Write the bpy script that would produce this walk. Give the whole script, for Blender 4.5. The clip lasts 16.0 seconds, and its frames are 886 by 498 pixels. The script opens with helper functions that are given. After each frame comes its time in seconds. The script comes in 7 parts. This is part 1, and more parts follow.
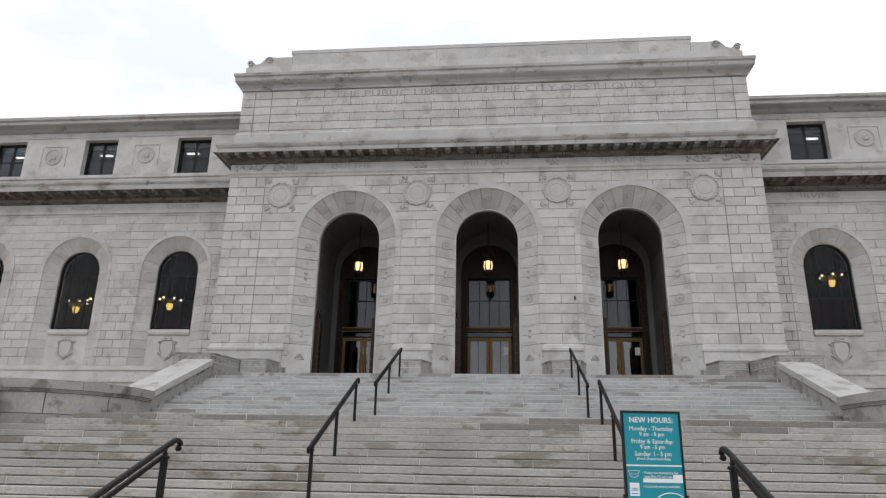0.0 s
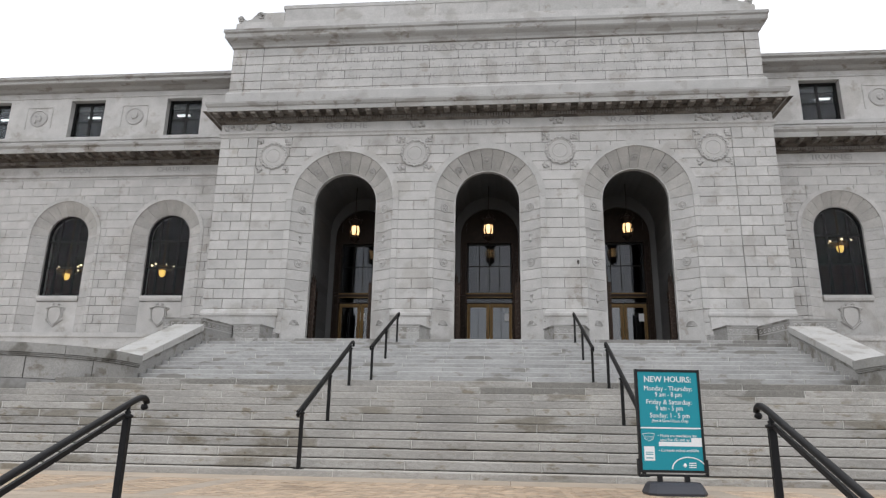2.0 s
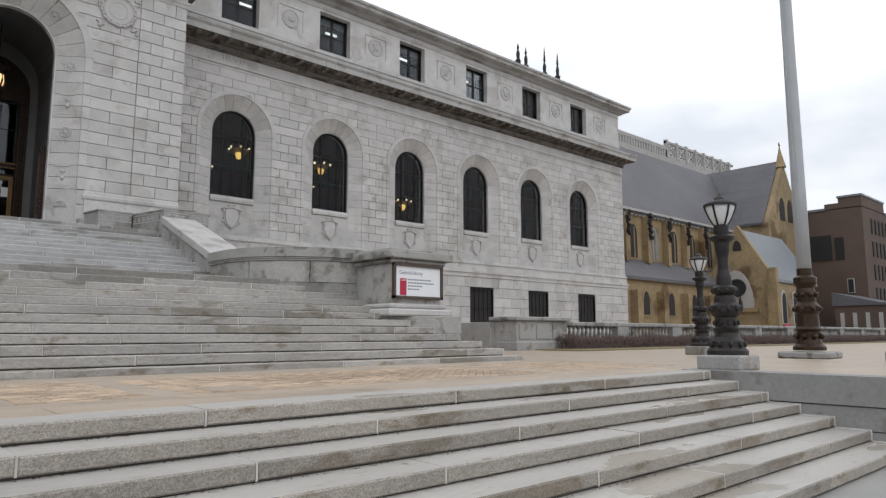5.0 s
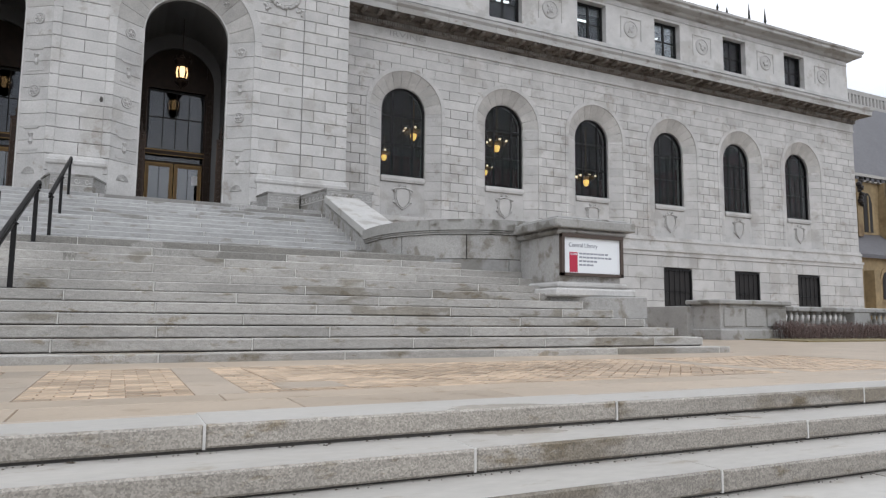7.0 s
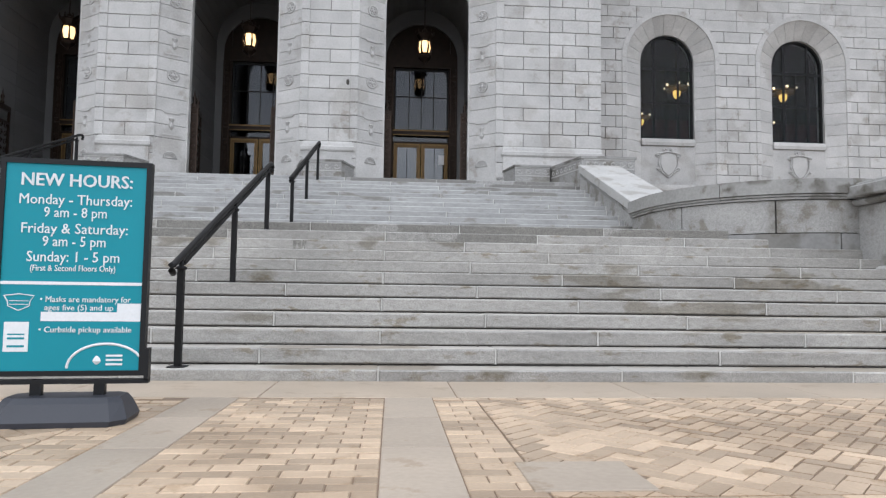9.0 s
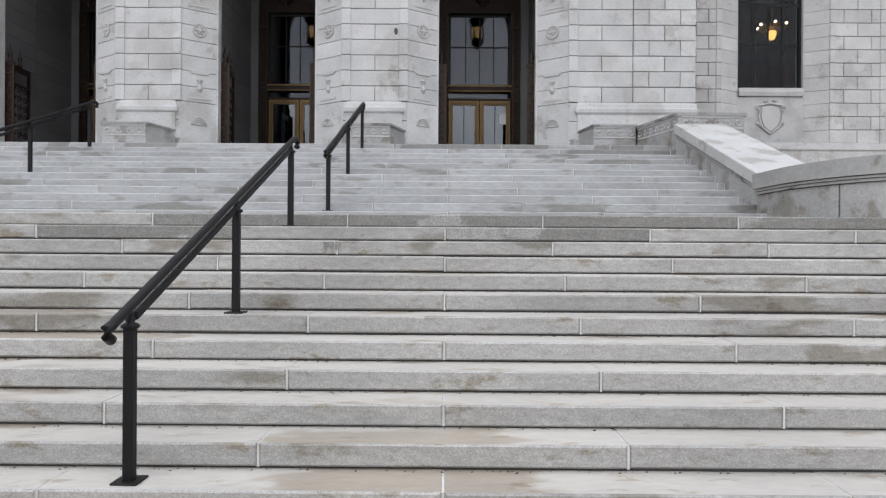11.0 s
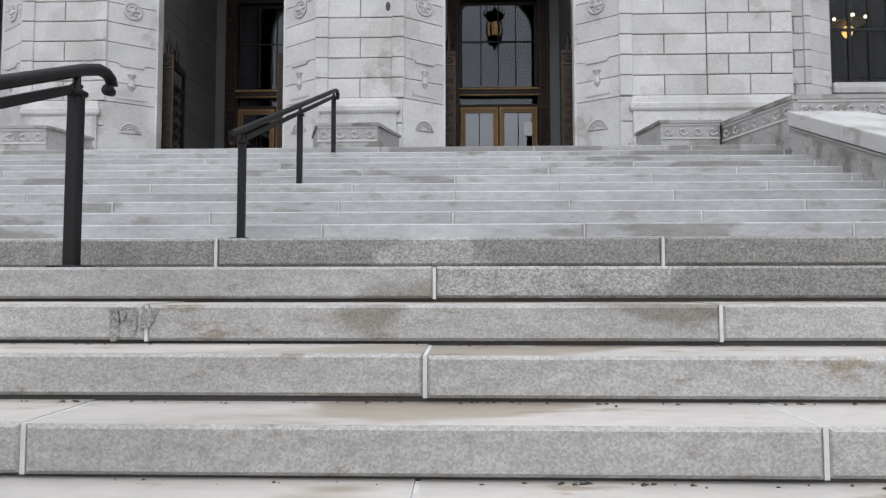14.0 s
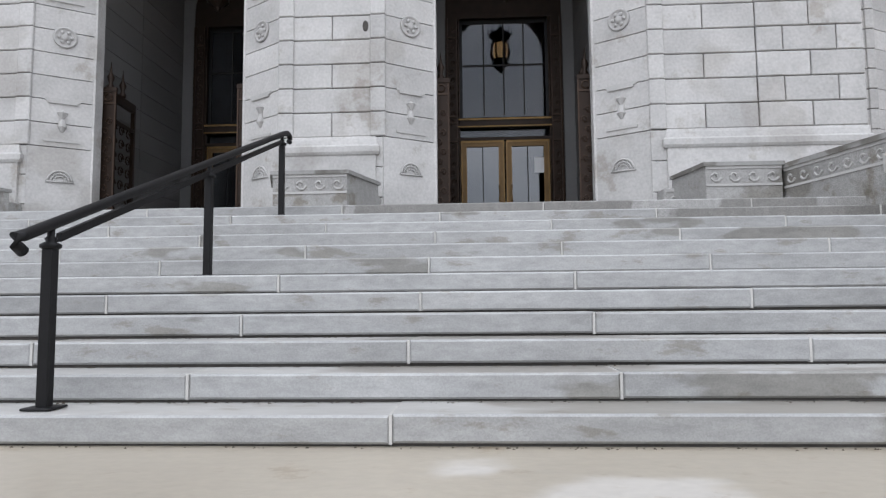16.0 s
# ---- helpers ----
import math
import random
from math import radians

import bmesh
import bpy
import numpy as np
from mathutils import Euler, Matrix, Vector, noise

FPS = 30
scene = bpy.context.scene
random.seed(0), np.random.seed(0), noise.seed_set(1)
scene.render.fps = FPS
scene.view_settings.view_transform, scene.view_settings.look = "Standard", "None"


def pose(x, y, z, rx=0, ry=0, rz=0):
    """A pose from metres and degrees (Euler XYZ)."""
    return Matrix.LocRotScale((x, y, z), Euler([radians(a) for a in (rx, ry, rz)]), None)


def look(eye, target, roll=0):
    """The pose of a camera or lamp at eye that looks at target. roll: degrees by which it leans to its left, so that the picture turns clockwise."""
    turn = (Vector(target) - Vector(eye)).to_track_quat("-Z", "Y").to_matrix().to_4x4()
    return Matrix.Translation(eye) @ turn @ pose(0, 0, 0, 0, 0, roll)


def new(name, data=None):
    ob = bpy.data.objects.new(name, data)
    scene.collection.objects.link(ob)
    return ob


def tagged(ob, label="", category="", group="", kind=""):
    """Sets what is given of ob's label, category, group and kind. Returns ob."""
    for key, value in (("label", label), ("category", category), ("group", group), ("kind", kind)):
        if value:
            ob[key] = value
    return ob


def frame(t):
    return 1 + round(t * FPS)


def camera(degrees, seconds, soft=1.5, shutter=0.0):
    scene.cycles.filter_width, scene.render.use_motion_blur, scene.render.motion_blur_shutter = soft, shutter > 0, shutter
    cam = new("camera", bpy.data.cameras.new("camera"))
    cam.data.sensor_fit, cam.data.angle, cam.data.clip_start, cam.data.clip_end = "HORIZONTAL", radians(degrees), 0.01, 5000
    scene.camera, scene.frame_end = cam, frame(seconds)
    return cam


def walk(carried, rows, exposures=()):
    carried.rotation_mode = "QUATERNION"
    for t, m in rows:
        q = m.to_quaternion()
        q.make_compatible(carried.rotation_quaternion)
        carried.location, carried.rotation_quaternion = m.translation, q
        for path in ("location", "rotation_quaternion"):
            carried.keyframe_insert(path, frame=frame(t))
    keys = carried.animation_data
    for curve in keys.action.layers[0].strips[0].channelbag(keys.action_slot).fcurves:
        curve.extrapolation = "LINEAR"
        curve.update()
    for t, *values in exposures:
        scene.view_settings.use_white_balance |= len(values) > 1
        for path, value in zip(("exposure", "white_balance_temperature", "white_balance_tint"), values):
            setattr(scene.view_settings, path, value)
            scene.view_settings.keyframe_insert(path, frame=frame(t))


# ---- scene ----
cam = camera(67.0, 16.0, soft=1.3)
PATH = [
    (0, (0.648, -0.332, 0.783), (0.467, 1.565, 1.391), 1.06),
    (0.5, (0.626, -0.141, 0.758), (0.426, 1.755, 1.362), 1.04),
    (1, (0.529, 0.055, 0.732), (0.318, 1.956, 1.313), 1.15),
    (1.5, (0.490, 0.240, 0.738), (0.282, 2.148, 1.301), 1.19),
    (2, (0.577, 0.551, 0.691), (0.398, 2.471, 1.220), 1.00),
    (2.3, (0.682, 0.691, 0.663), (0.593, 2.634, 1.130), 0.43),
    (2.5, (0.724, 0.743, 0.637), (0.784, 2.699, 1.051), 0.78),
    (3, (0.876, 0.779, 0.636), (1.566, 2.617, 1.018), 0.30),
    (3.5, (1.149, 0.940, 0.603), (2.254, 2.570, 0.954), 0.03),
    (4, (1.536, 1.132, 0.613), (2.826, 2.636, 0.883), -0.10),
    (4.2, (1.687, 1.237, 0.591), (3.018, 2.708, 0.847), -0.09),
    (6.3, (3.494, 2.482, 0.526), (4.727, 4.042, 0.745), 0.55),
    (6.5, (3.664, 2.630, 0.533), (4.785, 4.273, 0.748), 0.57),
    (7, (3.998, 3.112, 0.508), (4.857, 4.906, 0.718), 0.50),
    (7.5, (4.205, 3.619, 0.484), (4.866, 5.496, 0.683), 0.67),
    (8, (4.323, 4.303, 0.476), (4.715, 6.256, 0.662), 0.79),
    (8.5, (4.387, 4.850, 0.583), (4.616, 6.831, 0.747), 0.81),
    (9, (4.513, 5.423, 0.761), (4.663, 7.413, 0.895), 0.75),
    (9.2, (4.523, 5.656, 0.800), (4.640, 7.648, 0.932), 0.59),
    (11.3, (4.365, 8.124, 1.451), (4.355, 10.124, 1.442), 0.43),
    (11.5, (4.336, 8.389, 1.464), (4.325, 10.389, 1.464), 0.47),
    (12, (4.322, 9.091, 1.430), (4.298, 11.091, 1.440), 0.28),
    (12.5, (4.386, 9.739, 1.406), (4.351, 11.739, 1.426), 0.10),
    (13, (4.494, 10.480, 1.406), (4.448, 12.479, 1.437), -0.06),
    (13.5, (4.535, 11.135, 1.425), (4.477, 13.133, 1.493), 0.01),
    (14, (4.528, 11.937, 1.535), (4.469, 13.933, 1.646), -0.06),
    (14.5, (4.584, 12.497, 1.710), (4.509, 14.491, 1.835), -0.21),
    (15, (4.697, 13.086, 1.968), (4.609, 15.078, 2.113), -0.31),
    (15.5, (4.772, 13.625, 2.157), (4.670, 15.616, 2.315), -0.38),
    (16, (4.849, 14.117, 2.393), (4.739, 16.106, 2.564), -0.53),
]
walk(cam, [(t, look(eye, target, roll)) for t, eye, target, roll in PATH],
     [(0, -0.93, 6390, 10), (1.8, -0.86, 6380, 10), (2.5, -0.51, 6380, 10), (3.0, -0.58, 6360, 10), (3.5, -0.77, 6350, 10), (4, -1.00, 6350, 10), (6.5, -0.83, 6220, 10), (7.5, -0.67, 6150, 10), (9, -0.54, 6060, 10), (12, -0.47, 6130, 11), (16, -0.45, 6080, 11)])

# ---------------------------------------------------------------- light
world = bpy.data.worlds.new("overcast")
scene.world = world
world.use_nodes = True
wn, wl = world.node_tree.nodes, world.node_tree.links
wn.clear()
SKY_LOW, SKY_HIGH = 2.0, 3.4
SUN_EL, SUN_AZ = radians(48), radians(205)
sky = wn.new("ShaderNodeTexSky")
sky.sky_type, sky.sun_disc, sky.sun_elevation, sky.sun_rotation = "NISHITA", False, SUN_EL, SUN_AZ
sky_dim = wn.new("ShaderNodeMix")
sky_dim.data_type, sky_dim.blend_type = "RGBA", "MULTIPLY"
sky_dim.inputs["Factor"].default_value = 1.0
wl.new(sky.outputs[0], sky_dim.inputs["A"])
sky_dim.inputs["B"].default_value = (0.08, 0.08, 0.08, 1)
w_co = wn.new("ShaderNodeTexCoord")
w_map = wn.new("ShaderNodeMapping")
w_map.inputs["Scale"].default_value = (1.6, 1.6, 4.0)
wl.new(w_co.outputs["Generated"], w_map.inputs[0])
w_noise = wn.new("ShaderNodeTexNoise")
w_noise.inputs["Scale"].default_value, w_noise.inputs["Detail"].default_value = 1.7, 6
wl.new(w_map.outputs[0], w_noise.inputs["Vector"])
w_ramp = wn.new("ShaderNodeValToRGB")
w_ramp.color_ramp.elements[0].position, w_ramp.color_ramp.elements[0].color = 0.36, (0.7, 0.725, 0.76, 1)
w_ramp.color_ramp.elements[1].position, w_ramp.color_ramp.elements[1].color = 0.6, (1.02, 1.02, 1.03, 1)
wl.new(w_noise.outputs[0], w_ramp.inputs[0])
w_mix = wn.new("ShaderNodeMix")
w_mix.data_type = "RGBA"
w_mix.inputs["Factor"].default_value = 0.92
wl.new(sky_dim.outputs["Result"], w_mix.inputs["A"])
wl.new(w_ramp.outputs[0], w_mix.inputs["B"])
w_sep = wn.new("ShaderNodeSeparateXYZ")
wl.new(w_co.outputs["Generated"], w_sep.inputs[0])
w_zen = wn.new("ShaderNodeMapRange")      # an overcast sky is brightest overhead
w_zen.inputs["To Min"].default_value, w_zen.inputs["To Max"].default_value = SKY_LOW, SKY_HIGH
wl.new(w_sep.outputs["Z"], w_zen.inputs[0])
w_bg = wn.new("ShaderNodeBackground")
wl.new(w_zen.outputs[0], w_bg.inputs[1])
w_out = wn.new("ShaderNodeOutputWorld")
wl.new(w_mix.outputs["Result"], w_bg.inputs[0])
wl.new(w_bg.outputs[0], w_out.inputs[0])
sun = new("sun", bpy.data.lights.new("sun", "SUN"))
sun.data.energy, sun.data.angle, sun.data.color = 0.8, radians(35), (1.0, 0.97, 0.93)
sun.matrix_world = look((-12, -28, 40), (0, 12, 3))


# ---------------------------------------------------------------- materials
def material(name, base, rough=0.6, metal=0.0, scale=3.0, amount=0.12, grain=60.0, grain_amount=0.08,
             bump=0.15, per_object=0.0, per_island=0.0, stain=None, stain_scale=0.7, stain_low=0.55, stretch=(1, 1, 1), emit=None, speck=None, speck_low=0.7, stain_soft=0.06, own=0.0, grime=None, shine=0.5):
    """A surface with large patches, fine grain, relief and, where asked, pieces that differ and stains."""
    m = bpy.data.materials.new(name)
    m.use_nodes = True
    n, l = m.node_tree.nodes, m.node_tree.links
    b = n["Principled BSDF"]
    b.inputs["Roughness"].default_value, b.inputs["Metallic"].default_value = rough, metal
    b.inputs["Specular IOR Level"].default_value = shine
    geo = n.new("ShaderNodeNewGeometry")
    mp = n.new("ShaderNodeMapping")
    mp.inputs["Scale"].default_value = stretch
    l.new(geo.outputs["Position"], mp.inputs[0])

    def noise_tex(sc, detail=4, shift=0.0):
        t = n.new("ShaderNodeTexNoise")
        if shift:      # each piece has stains of its own
            t.noise_dimensions = "4D"
            l.new(maths("MULTIPLY", n.new("ShaderNodeObjectInfo").outputs["Random"], shift), t.inputs["W"])
        t.inputs["Scale"].default_value, t.inputs["Detail"].default_value = sc, detail
        l.new(mp.outputs[0], t.inputs["Vector"])
        return t.outputs[0]

    def maths(op, a, bb):
        t = n.new("ShaderNodeMath")
        t.operation = op
        for i, v in enumerate((a, bb)):
            if isinstance(v, (int, float)):
                t.inputs[i].default_value = v
            else:
                l.new(v, t.inputs[i])
        return t.outputs[0]

    big, fine = noise_tex(scale), noise_tex(grain, 6)
    value = maths("ADD", 1.0, maths("MULTIPLY", maths("SUBTRACT", big, 0.5), 2.4 * amount))
    value = maths("MULTIPLY", value, maths("ADD", 1.0, maths("MULTIPLY", maths("SUBTRACT", fine, 0.5), 2.4 * grain_amount)))
    if per_object:
        info = n.new("ShaderNodeObjectInfo")
        value = maths("MULTIPLY", value, maths("ADD", 1.0, maths("MULTIPLY", maths("SUBTRACT", info.outputs["Random"], 0.5), 2 * per_object)))
    if per_island:
        value = maths("MULTIPLY", value, maths("ADD", 1.0, maths("MULTIPLY", maths("SUBTRACT", geo.outputs["Random Per Island"], 0.5), 2 * per_island)))
    if speck:
        v = n.new("ShaderNodeTexVoronoi")      # grains of the stone, each with its own tone
        v.inputs["Scale"].default_value = speck
        l.new(geo.outputs["Position"], v.inputs["Vector"])
        tone = n.new("ShaderNodeSeparateColor")
        l.new(v.outputs["Color"], tone.inputs[0])
        r = n.new("ShaderNodeMapRange")
        r.inputs["From Min"].default_value, r.inputs["From Max"].default_value = 0.1, 0.9
        r.inputs["To Min"].default_value, r.inputs["To Max"].default_value = speck_low, 1.0 + 0.8 * (1.0 - speck_low)
        l.new(tone.outputs[0], r.inputs[0])
        value = maths("MULTIPLY", value, r.outputs[0])
    mix = n.new("ShaderNodeMix")
    mix.data_type, mix.blend_type = "RGBA", "MULTIPLY"
    mix.inputs["Factor"].default_value = 1.0
    mix.inputs["A"].default_value = (*base, 1)
    l.new(value, mix.inputs["B"])
    colour = mix.outputs["Result"]
    if stain:
        s = noise_tex(stain_scale, 5, own)
        r = n.new("ShaderNodeMapRange")
        r.inputs["From Min"].default_value, r.inputs["From Max"].default_value = stain_low, stain_low + stain_soft
        l.new(s, r.inputs[0])
        m2 = n.new("ShaderNodeMix")
        m2.data_type, m2.blend_type = "RGBA", "MULTIPLY"
        l.new(r.outputs[0], m2.inputs["Factor"])
        l.new(colour, m2.inputs["A"])
        m2.inputs["B"].default_value = (*stain, 1)
        colour = m2.outputs["Result"]
        l.new(maths("SUBTRACT", rough, maths("MULTIPLY", r.outputs[0], 0.1)), b.inputs["Roughness"])
    if grime:
        g_tint, g_scale, g_low = grime
        r3, m3 = n.new("ShaderNodeMapRange"), n.new("ShaderNodeMix")
        r3.inputs["From Min"].default_value, r3.inputs["From Max"].default_value = g_low, g_low + 0.07
        gt = noise_tex(g_scale, 8)
        gt.node.inputs["Roughness"].default_value = 0.68
        l.new(gt, r3.inputs[0])
        m3.data_type, m3.blend_type = "RGBA", "MULTIPLY"
        l.new(r3.outputs[0], m3.inputs["Factor"])
        l.new(colour, m3.inputs["A"])
        m3.inputs["B"].default_value = (*g_tint, 1)
        colour = m3.outputs["Result"]
    l.new(colour, b.inputs["Base Color"])
    if bump:
        bp = n.new("ShaderNodeBump")
        bp.inputs["Strength"].default_value, bp.inputs["Distance"].default_value = bump, 0.01
        l.new(fine, bp.inputs["Height"])
        l.new(bp.outputs[0], b.inputs["Normal"])
    if emit:
        b.inputs["Emission Color"].default_value, b.inputs["Emission Strength"].default_value = (*emit[0], 1), emit[1]
    return m


def glass(name, tint=(0.9, 0.95, 0.95), boost=1.5):
    m = bpy.data.materials.new(name)
    m.use_nodes = True
    n, l = m.node_tree.nodes, m.node_tree.links
    n.clear()
    out, mix, fr = n.new("ShaderNodeOutputMaterial"), n.new("ShaderNodeMixShader"), n.new("ShaderNodeFresnel")
    tr, gl = n.new("ShaderNodeBsdfTransparent"), n.new("ShaderNodeBsdfGlossy")
    fr.inputs[0].default_value = boost
    tr.inputs[0].default_value, gl.inputs[0].default_value, gl.inputs[1].default_value = (*tint, 1), (1, 1, 1, 1), 0.015
    l.new(fr.outputs[0], mix.inputs[0]), l.new(tr.outputs[0], mix.inputs[1]), l.new(gl.outputs[0], mix.inputs[2]), l.new(mix.outputs[0], out.inputs[0])
    return m


MARBLE = material("pale_grey_granite_ashlar", (0.45, 0.438, 0.425), 0.65, scale=1.6, amount=0.22, grain=26, grain_amount=0.2, per_object=0.085, stain=(0.84, 0.825, 0.805), stain_scale=0.9, stain_low=0.56, grime=((0.78, 0.75, 0.71), 1.7, 0.585))
MARBLE_IS = material("pale_grey_granite_far", (0.45, 0.438, 0.425), 0.65, scale=1.6, amount=0.22, grain=26, grain_amount=0.2, per_island=0.085, stain=(0.84, 0.825, 0.805), stain_scale=0.9, stain_low=0.56, grime=((0.78, 0.75, 0.71), 1.7, 0.585))
JOINT = material("dark_weathered_joint", (0.06, 0.055, 0.05), 0.9, scale=2, amount=0.3)
VOUSS = material("sheltered_tan_granite", (0.425, 0.41, 0.39), 0.7, scale=2, amount=0.28, grain=22, grain_amount=0.2, per_object=0.08)
CARVED = material("carved_granite", (0.42, 0.408, 0.395), 0.7, scale=2.0, amount=0.16, grain=40, grain_amount=0.12, bump=0.3, per_object=0.05)
TRIM = material("weathered_cornice_granite", (0.36, 0.352, 0.34), 0.7, scale=0.9, amount=0.25, grain=30, grain_amount=0.15, stain=(0.75, 0.73, 0.7), stain_scale=1.4, stain_low=0.55, stretch=(0.5, 1, 1), grime=((0.6, 0.55, 0.5), 2.2, 0.56))
# shade under the cornices is put into this tone, blotchy grime over it
UNDER_SHADE = material("shade_dark_grimy_granite", (0.15, 0.132, 0.115), 0.8, scale=1.4, amount=0.5, grain=20, grain_amount=0.35, bump=0.3, grime=((0.45, 0.42, 0.4), 2.0, 0.5))
# weathered stone with part of the under-cornice shade mixed into its base
MODIL = material("weathered_half_shade_granite", (0.22, 0.2, 0.18), 0.8, scale=1.6, amount=0.6, grain=20, grain_amount=0.35, bump=0.3, grime=((0.5, 0.46, 0.42), 1.6, 0.5))
CUT = material("cut_letter", (0.3, 0.292, 0.285), 0.9)
# risers toned darker, treads paler by facing: worn finish plus painted top light
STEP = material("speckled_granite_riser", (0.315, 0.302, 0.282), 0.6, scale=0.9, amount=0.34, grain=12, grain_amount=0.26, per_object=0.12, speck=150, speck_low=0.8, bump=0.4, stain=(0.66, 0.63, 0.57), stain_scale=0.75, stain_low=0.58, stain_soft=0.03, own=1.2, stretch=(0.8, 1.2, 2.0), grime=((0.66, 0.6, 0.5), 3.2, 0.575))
TREAD = material("worn_damp_top_lit_tread", (0.46, 0.43, 0.39), 0.38, scale=1.2, amount=0.22, grain=14, grain_amount=0.16, per_object=0.06, bump=0.12, stain=(0.72, 0.67, 0.6), stain_scale=0.8, stain_low=0.54, stain_soft=0.03, stretch=(0.7, 1.6, 1), grime=((0.7, 0.64, 0.55), 4.0, 0.58))
TREAD_LOW = material("washed_top_lit_tread", (0.43, 0.41, 0.38), 0.33, scale=1.0, amount=0.14, grain=14, grain_amount=0.14, per_object=0.05, bump=0.1, stain=(0.8, 0.76, 0.7), stain_scale=0.6, stain_low=0.58, stain_soft=0.04, stretch=(0.7, 1.6, 1), grime=((0.75, 0.7, 0.62), 5.0, 0.6))
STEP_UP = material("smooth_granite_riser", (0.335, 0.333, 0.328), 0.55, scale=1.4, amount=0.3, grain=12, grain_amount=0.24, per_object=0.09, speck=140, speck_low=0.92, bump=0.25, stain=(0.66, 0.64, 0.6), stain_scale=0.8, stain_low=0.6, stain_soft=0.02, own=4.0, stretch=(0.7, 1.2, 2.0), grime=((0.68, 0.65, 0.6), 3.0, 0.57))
TREAD_UP = material("grey_damp_top_lit_tread", (0.4, 0.39, 0.372), 0.4, scale=1.2, amount=0.22, grain=14, grain_amount=0.14, per_object=0.06, bump=0.12, stain=(0.7, 0.675, 0.64), stain_scale=0.7, stain_low=0.55, stain_soft=0.03, stretch=(0.7, 1.4, 1), grime=((0.75, 0.72, 0.67), 4.0, 0.58))
LANDING = material("damp_tan_landing_slab", (0.48, 0.45, 0.41), 0.4, scale=0.9, amount=0.16, grain=18, grain_amount=0.12, bump=0.15, stain=(0.76, 0.72, 0.64), stain_scale=0.55, stain_low=0.425, stain_soft=0.03, stretch=(0.8, 1, 1), grime=((0.8, 0.75, 0.68), 5.0, 0.6))
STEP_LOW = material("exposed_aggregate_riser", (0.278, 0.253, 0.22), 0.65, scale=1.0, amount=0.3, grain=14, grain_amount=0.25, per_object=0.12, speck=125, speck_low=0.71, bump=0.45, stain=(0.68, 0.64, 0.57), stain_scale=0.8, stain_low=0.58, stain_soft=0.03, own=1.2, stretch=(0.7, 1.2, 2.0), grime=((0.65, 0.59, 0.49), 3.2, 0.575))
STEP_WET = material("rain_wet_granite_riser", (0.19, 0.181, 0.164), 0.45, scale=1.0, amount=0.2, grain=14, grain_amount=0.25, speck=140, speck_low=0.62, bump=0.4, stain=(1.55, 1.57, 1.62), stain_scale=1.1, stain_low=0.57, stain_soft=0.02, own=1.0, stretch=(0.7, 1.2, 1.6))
STEP_UP_WET = material("rain_wet_smooth_riser", (0.19, 0.182, 0.17), 0.4, scale=1.2, amount=0.25, grain=12, grain_amount=0.2, speck=140, speck_low=0.8, bump=0.25, stain=(1.6, 1.63, 1.68), stain_scale=1.3, stain_low=0.5, stain_soft=0.02, own=1.0, stretch=(0.9, 1.2, 0.6))
MORTAR = material("white_mortar", (0.5, 0.485, 0.46), 0.9, scale=6, amount=0.35)
CHEEK = material("dressed_granite_wall", (0.315, 0.308, 0.296), 0.65, scale=1.4, amount=0.22, grain=20, grain_amount=0.2, speck=120, speck_low=0.8, stain=(0.66, 0.64, 0.6), stain_scale=1.2, stain_low=0.57, per_object=0.08, grime=((0.62, 0.58, 0.52), 2.5, 0.55))
CAPSTONE = material("weathered_coping", (0.275, 0.27, 0.258), 0.7, scale=1.6, amount=0.26, grain=24, grain_amount=0.22, stain=(0.55, 0.53, 0.5), stain_scale=1.5, stain_low=0.55, stain_soft=0.04, grime=((0.6, 0.57, 0.52), 3.0, 0.56))
PLAZA_WALL = material("damp_grey_plaza_wall", (0.235, 0.232, 0.226), 0.65, scale=1.3, amount=0.25, grain=20, grain_amount=0.2, stain=(0.7, 0.68, 0.64), stain_scale=1.0, stain_low=0.56, grime=((0.7, 0.67, 0.62), 2.5, 0.56))
SLABTOP = material("pale_washed_coping", (0.45, 0.44, 0.425), 0.6, scale=1.5, amount=0.18, grain=24, grain_amount=0.16, stain=(0.75, 0.73, 0.7), stain_scale=1.6, stain_low=0.57, grime=((0.75, 0.72, 0.67), 3.0, 0.57))
PAVER = material("tan_brick_paver", (0.45, 0.34, 0.24), 0.45, scale=2.5, amount=0.16, grain=50, grain_amount=0.14, per_object=0.27, stain=(0.85, 0.83, 0.81), stain_scale=0.6, stain_low=0.54, shine=0.4, grime=((0.78, 0.74, 0.68), 4.0, 0.57))
PAVER_IS = material("tan_brick_paver_far", (0.45, 0.34, 0.24), 0.45, scale=2.5, amount=0.16, grain=50, grain_amount=0.14, per_island=0.27, stain=(0.85, 0.83, 0.81), stain_scale=0.6, stain_low=0.54, shine=0.4, grime=((0.78, 0.74, 0.68), 4.0, 0.57))
PAVE_STRIP = material("damp_grey_paving_slab", (0.36, 0.3, 0.24), 0.5, scale=1.5, amount=0.2, grain=30, grain_amount=0.12, per_object=0.08, shine=0.25, grime=((0.82, 0.78, 0.72), 3.0, 0.58))
PAVE_TAN = material("tan_paving_slab", (0.4, 0.325, 0.25), 0.4, scale=1.2, amount=0.22, grain=30, grain_amount=0.12, per_object=0.08, shine=0.4, grime=((0.8, 0.76, 0.7), 3.0, 0.57))
GRIT = material("dark_grit", (0.06, 0.045, 0.032), 0.9, per_island=0.5)
BED = material("paving_bed", (0.2, 0.14, 0.095), 0.85, scale=4, amount=0.2)
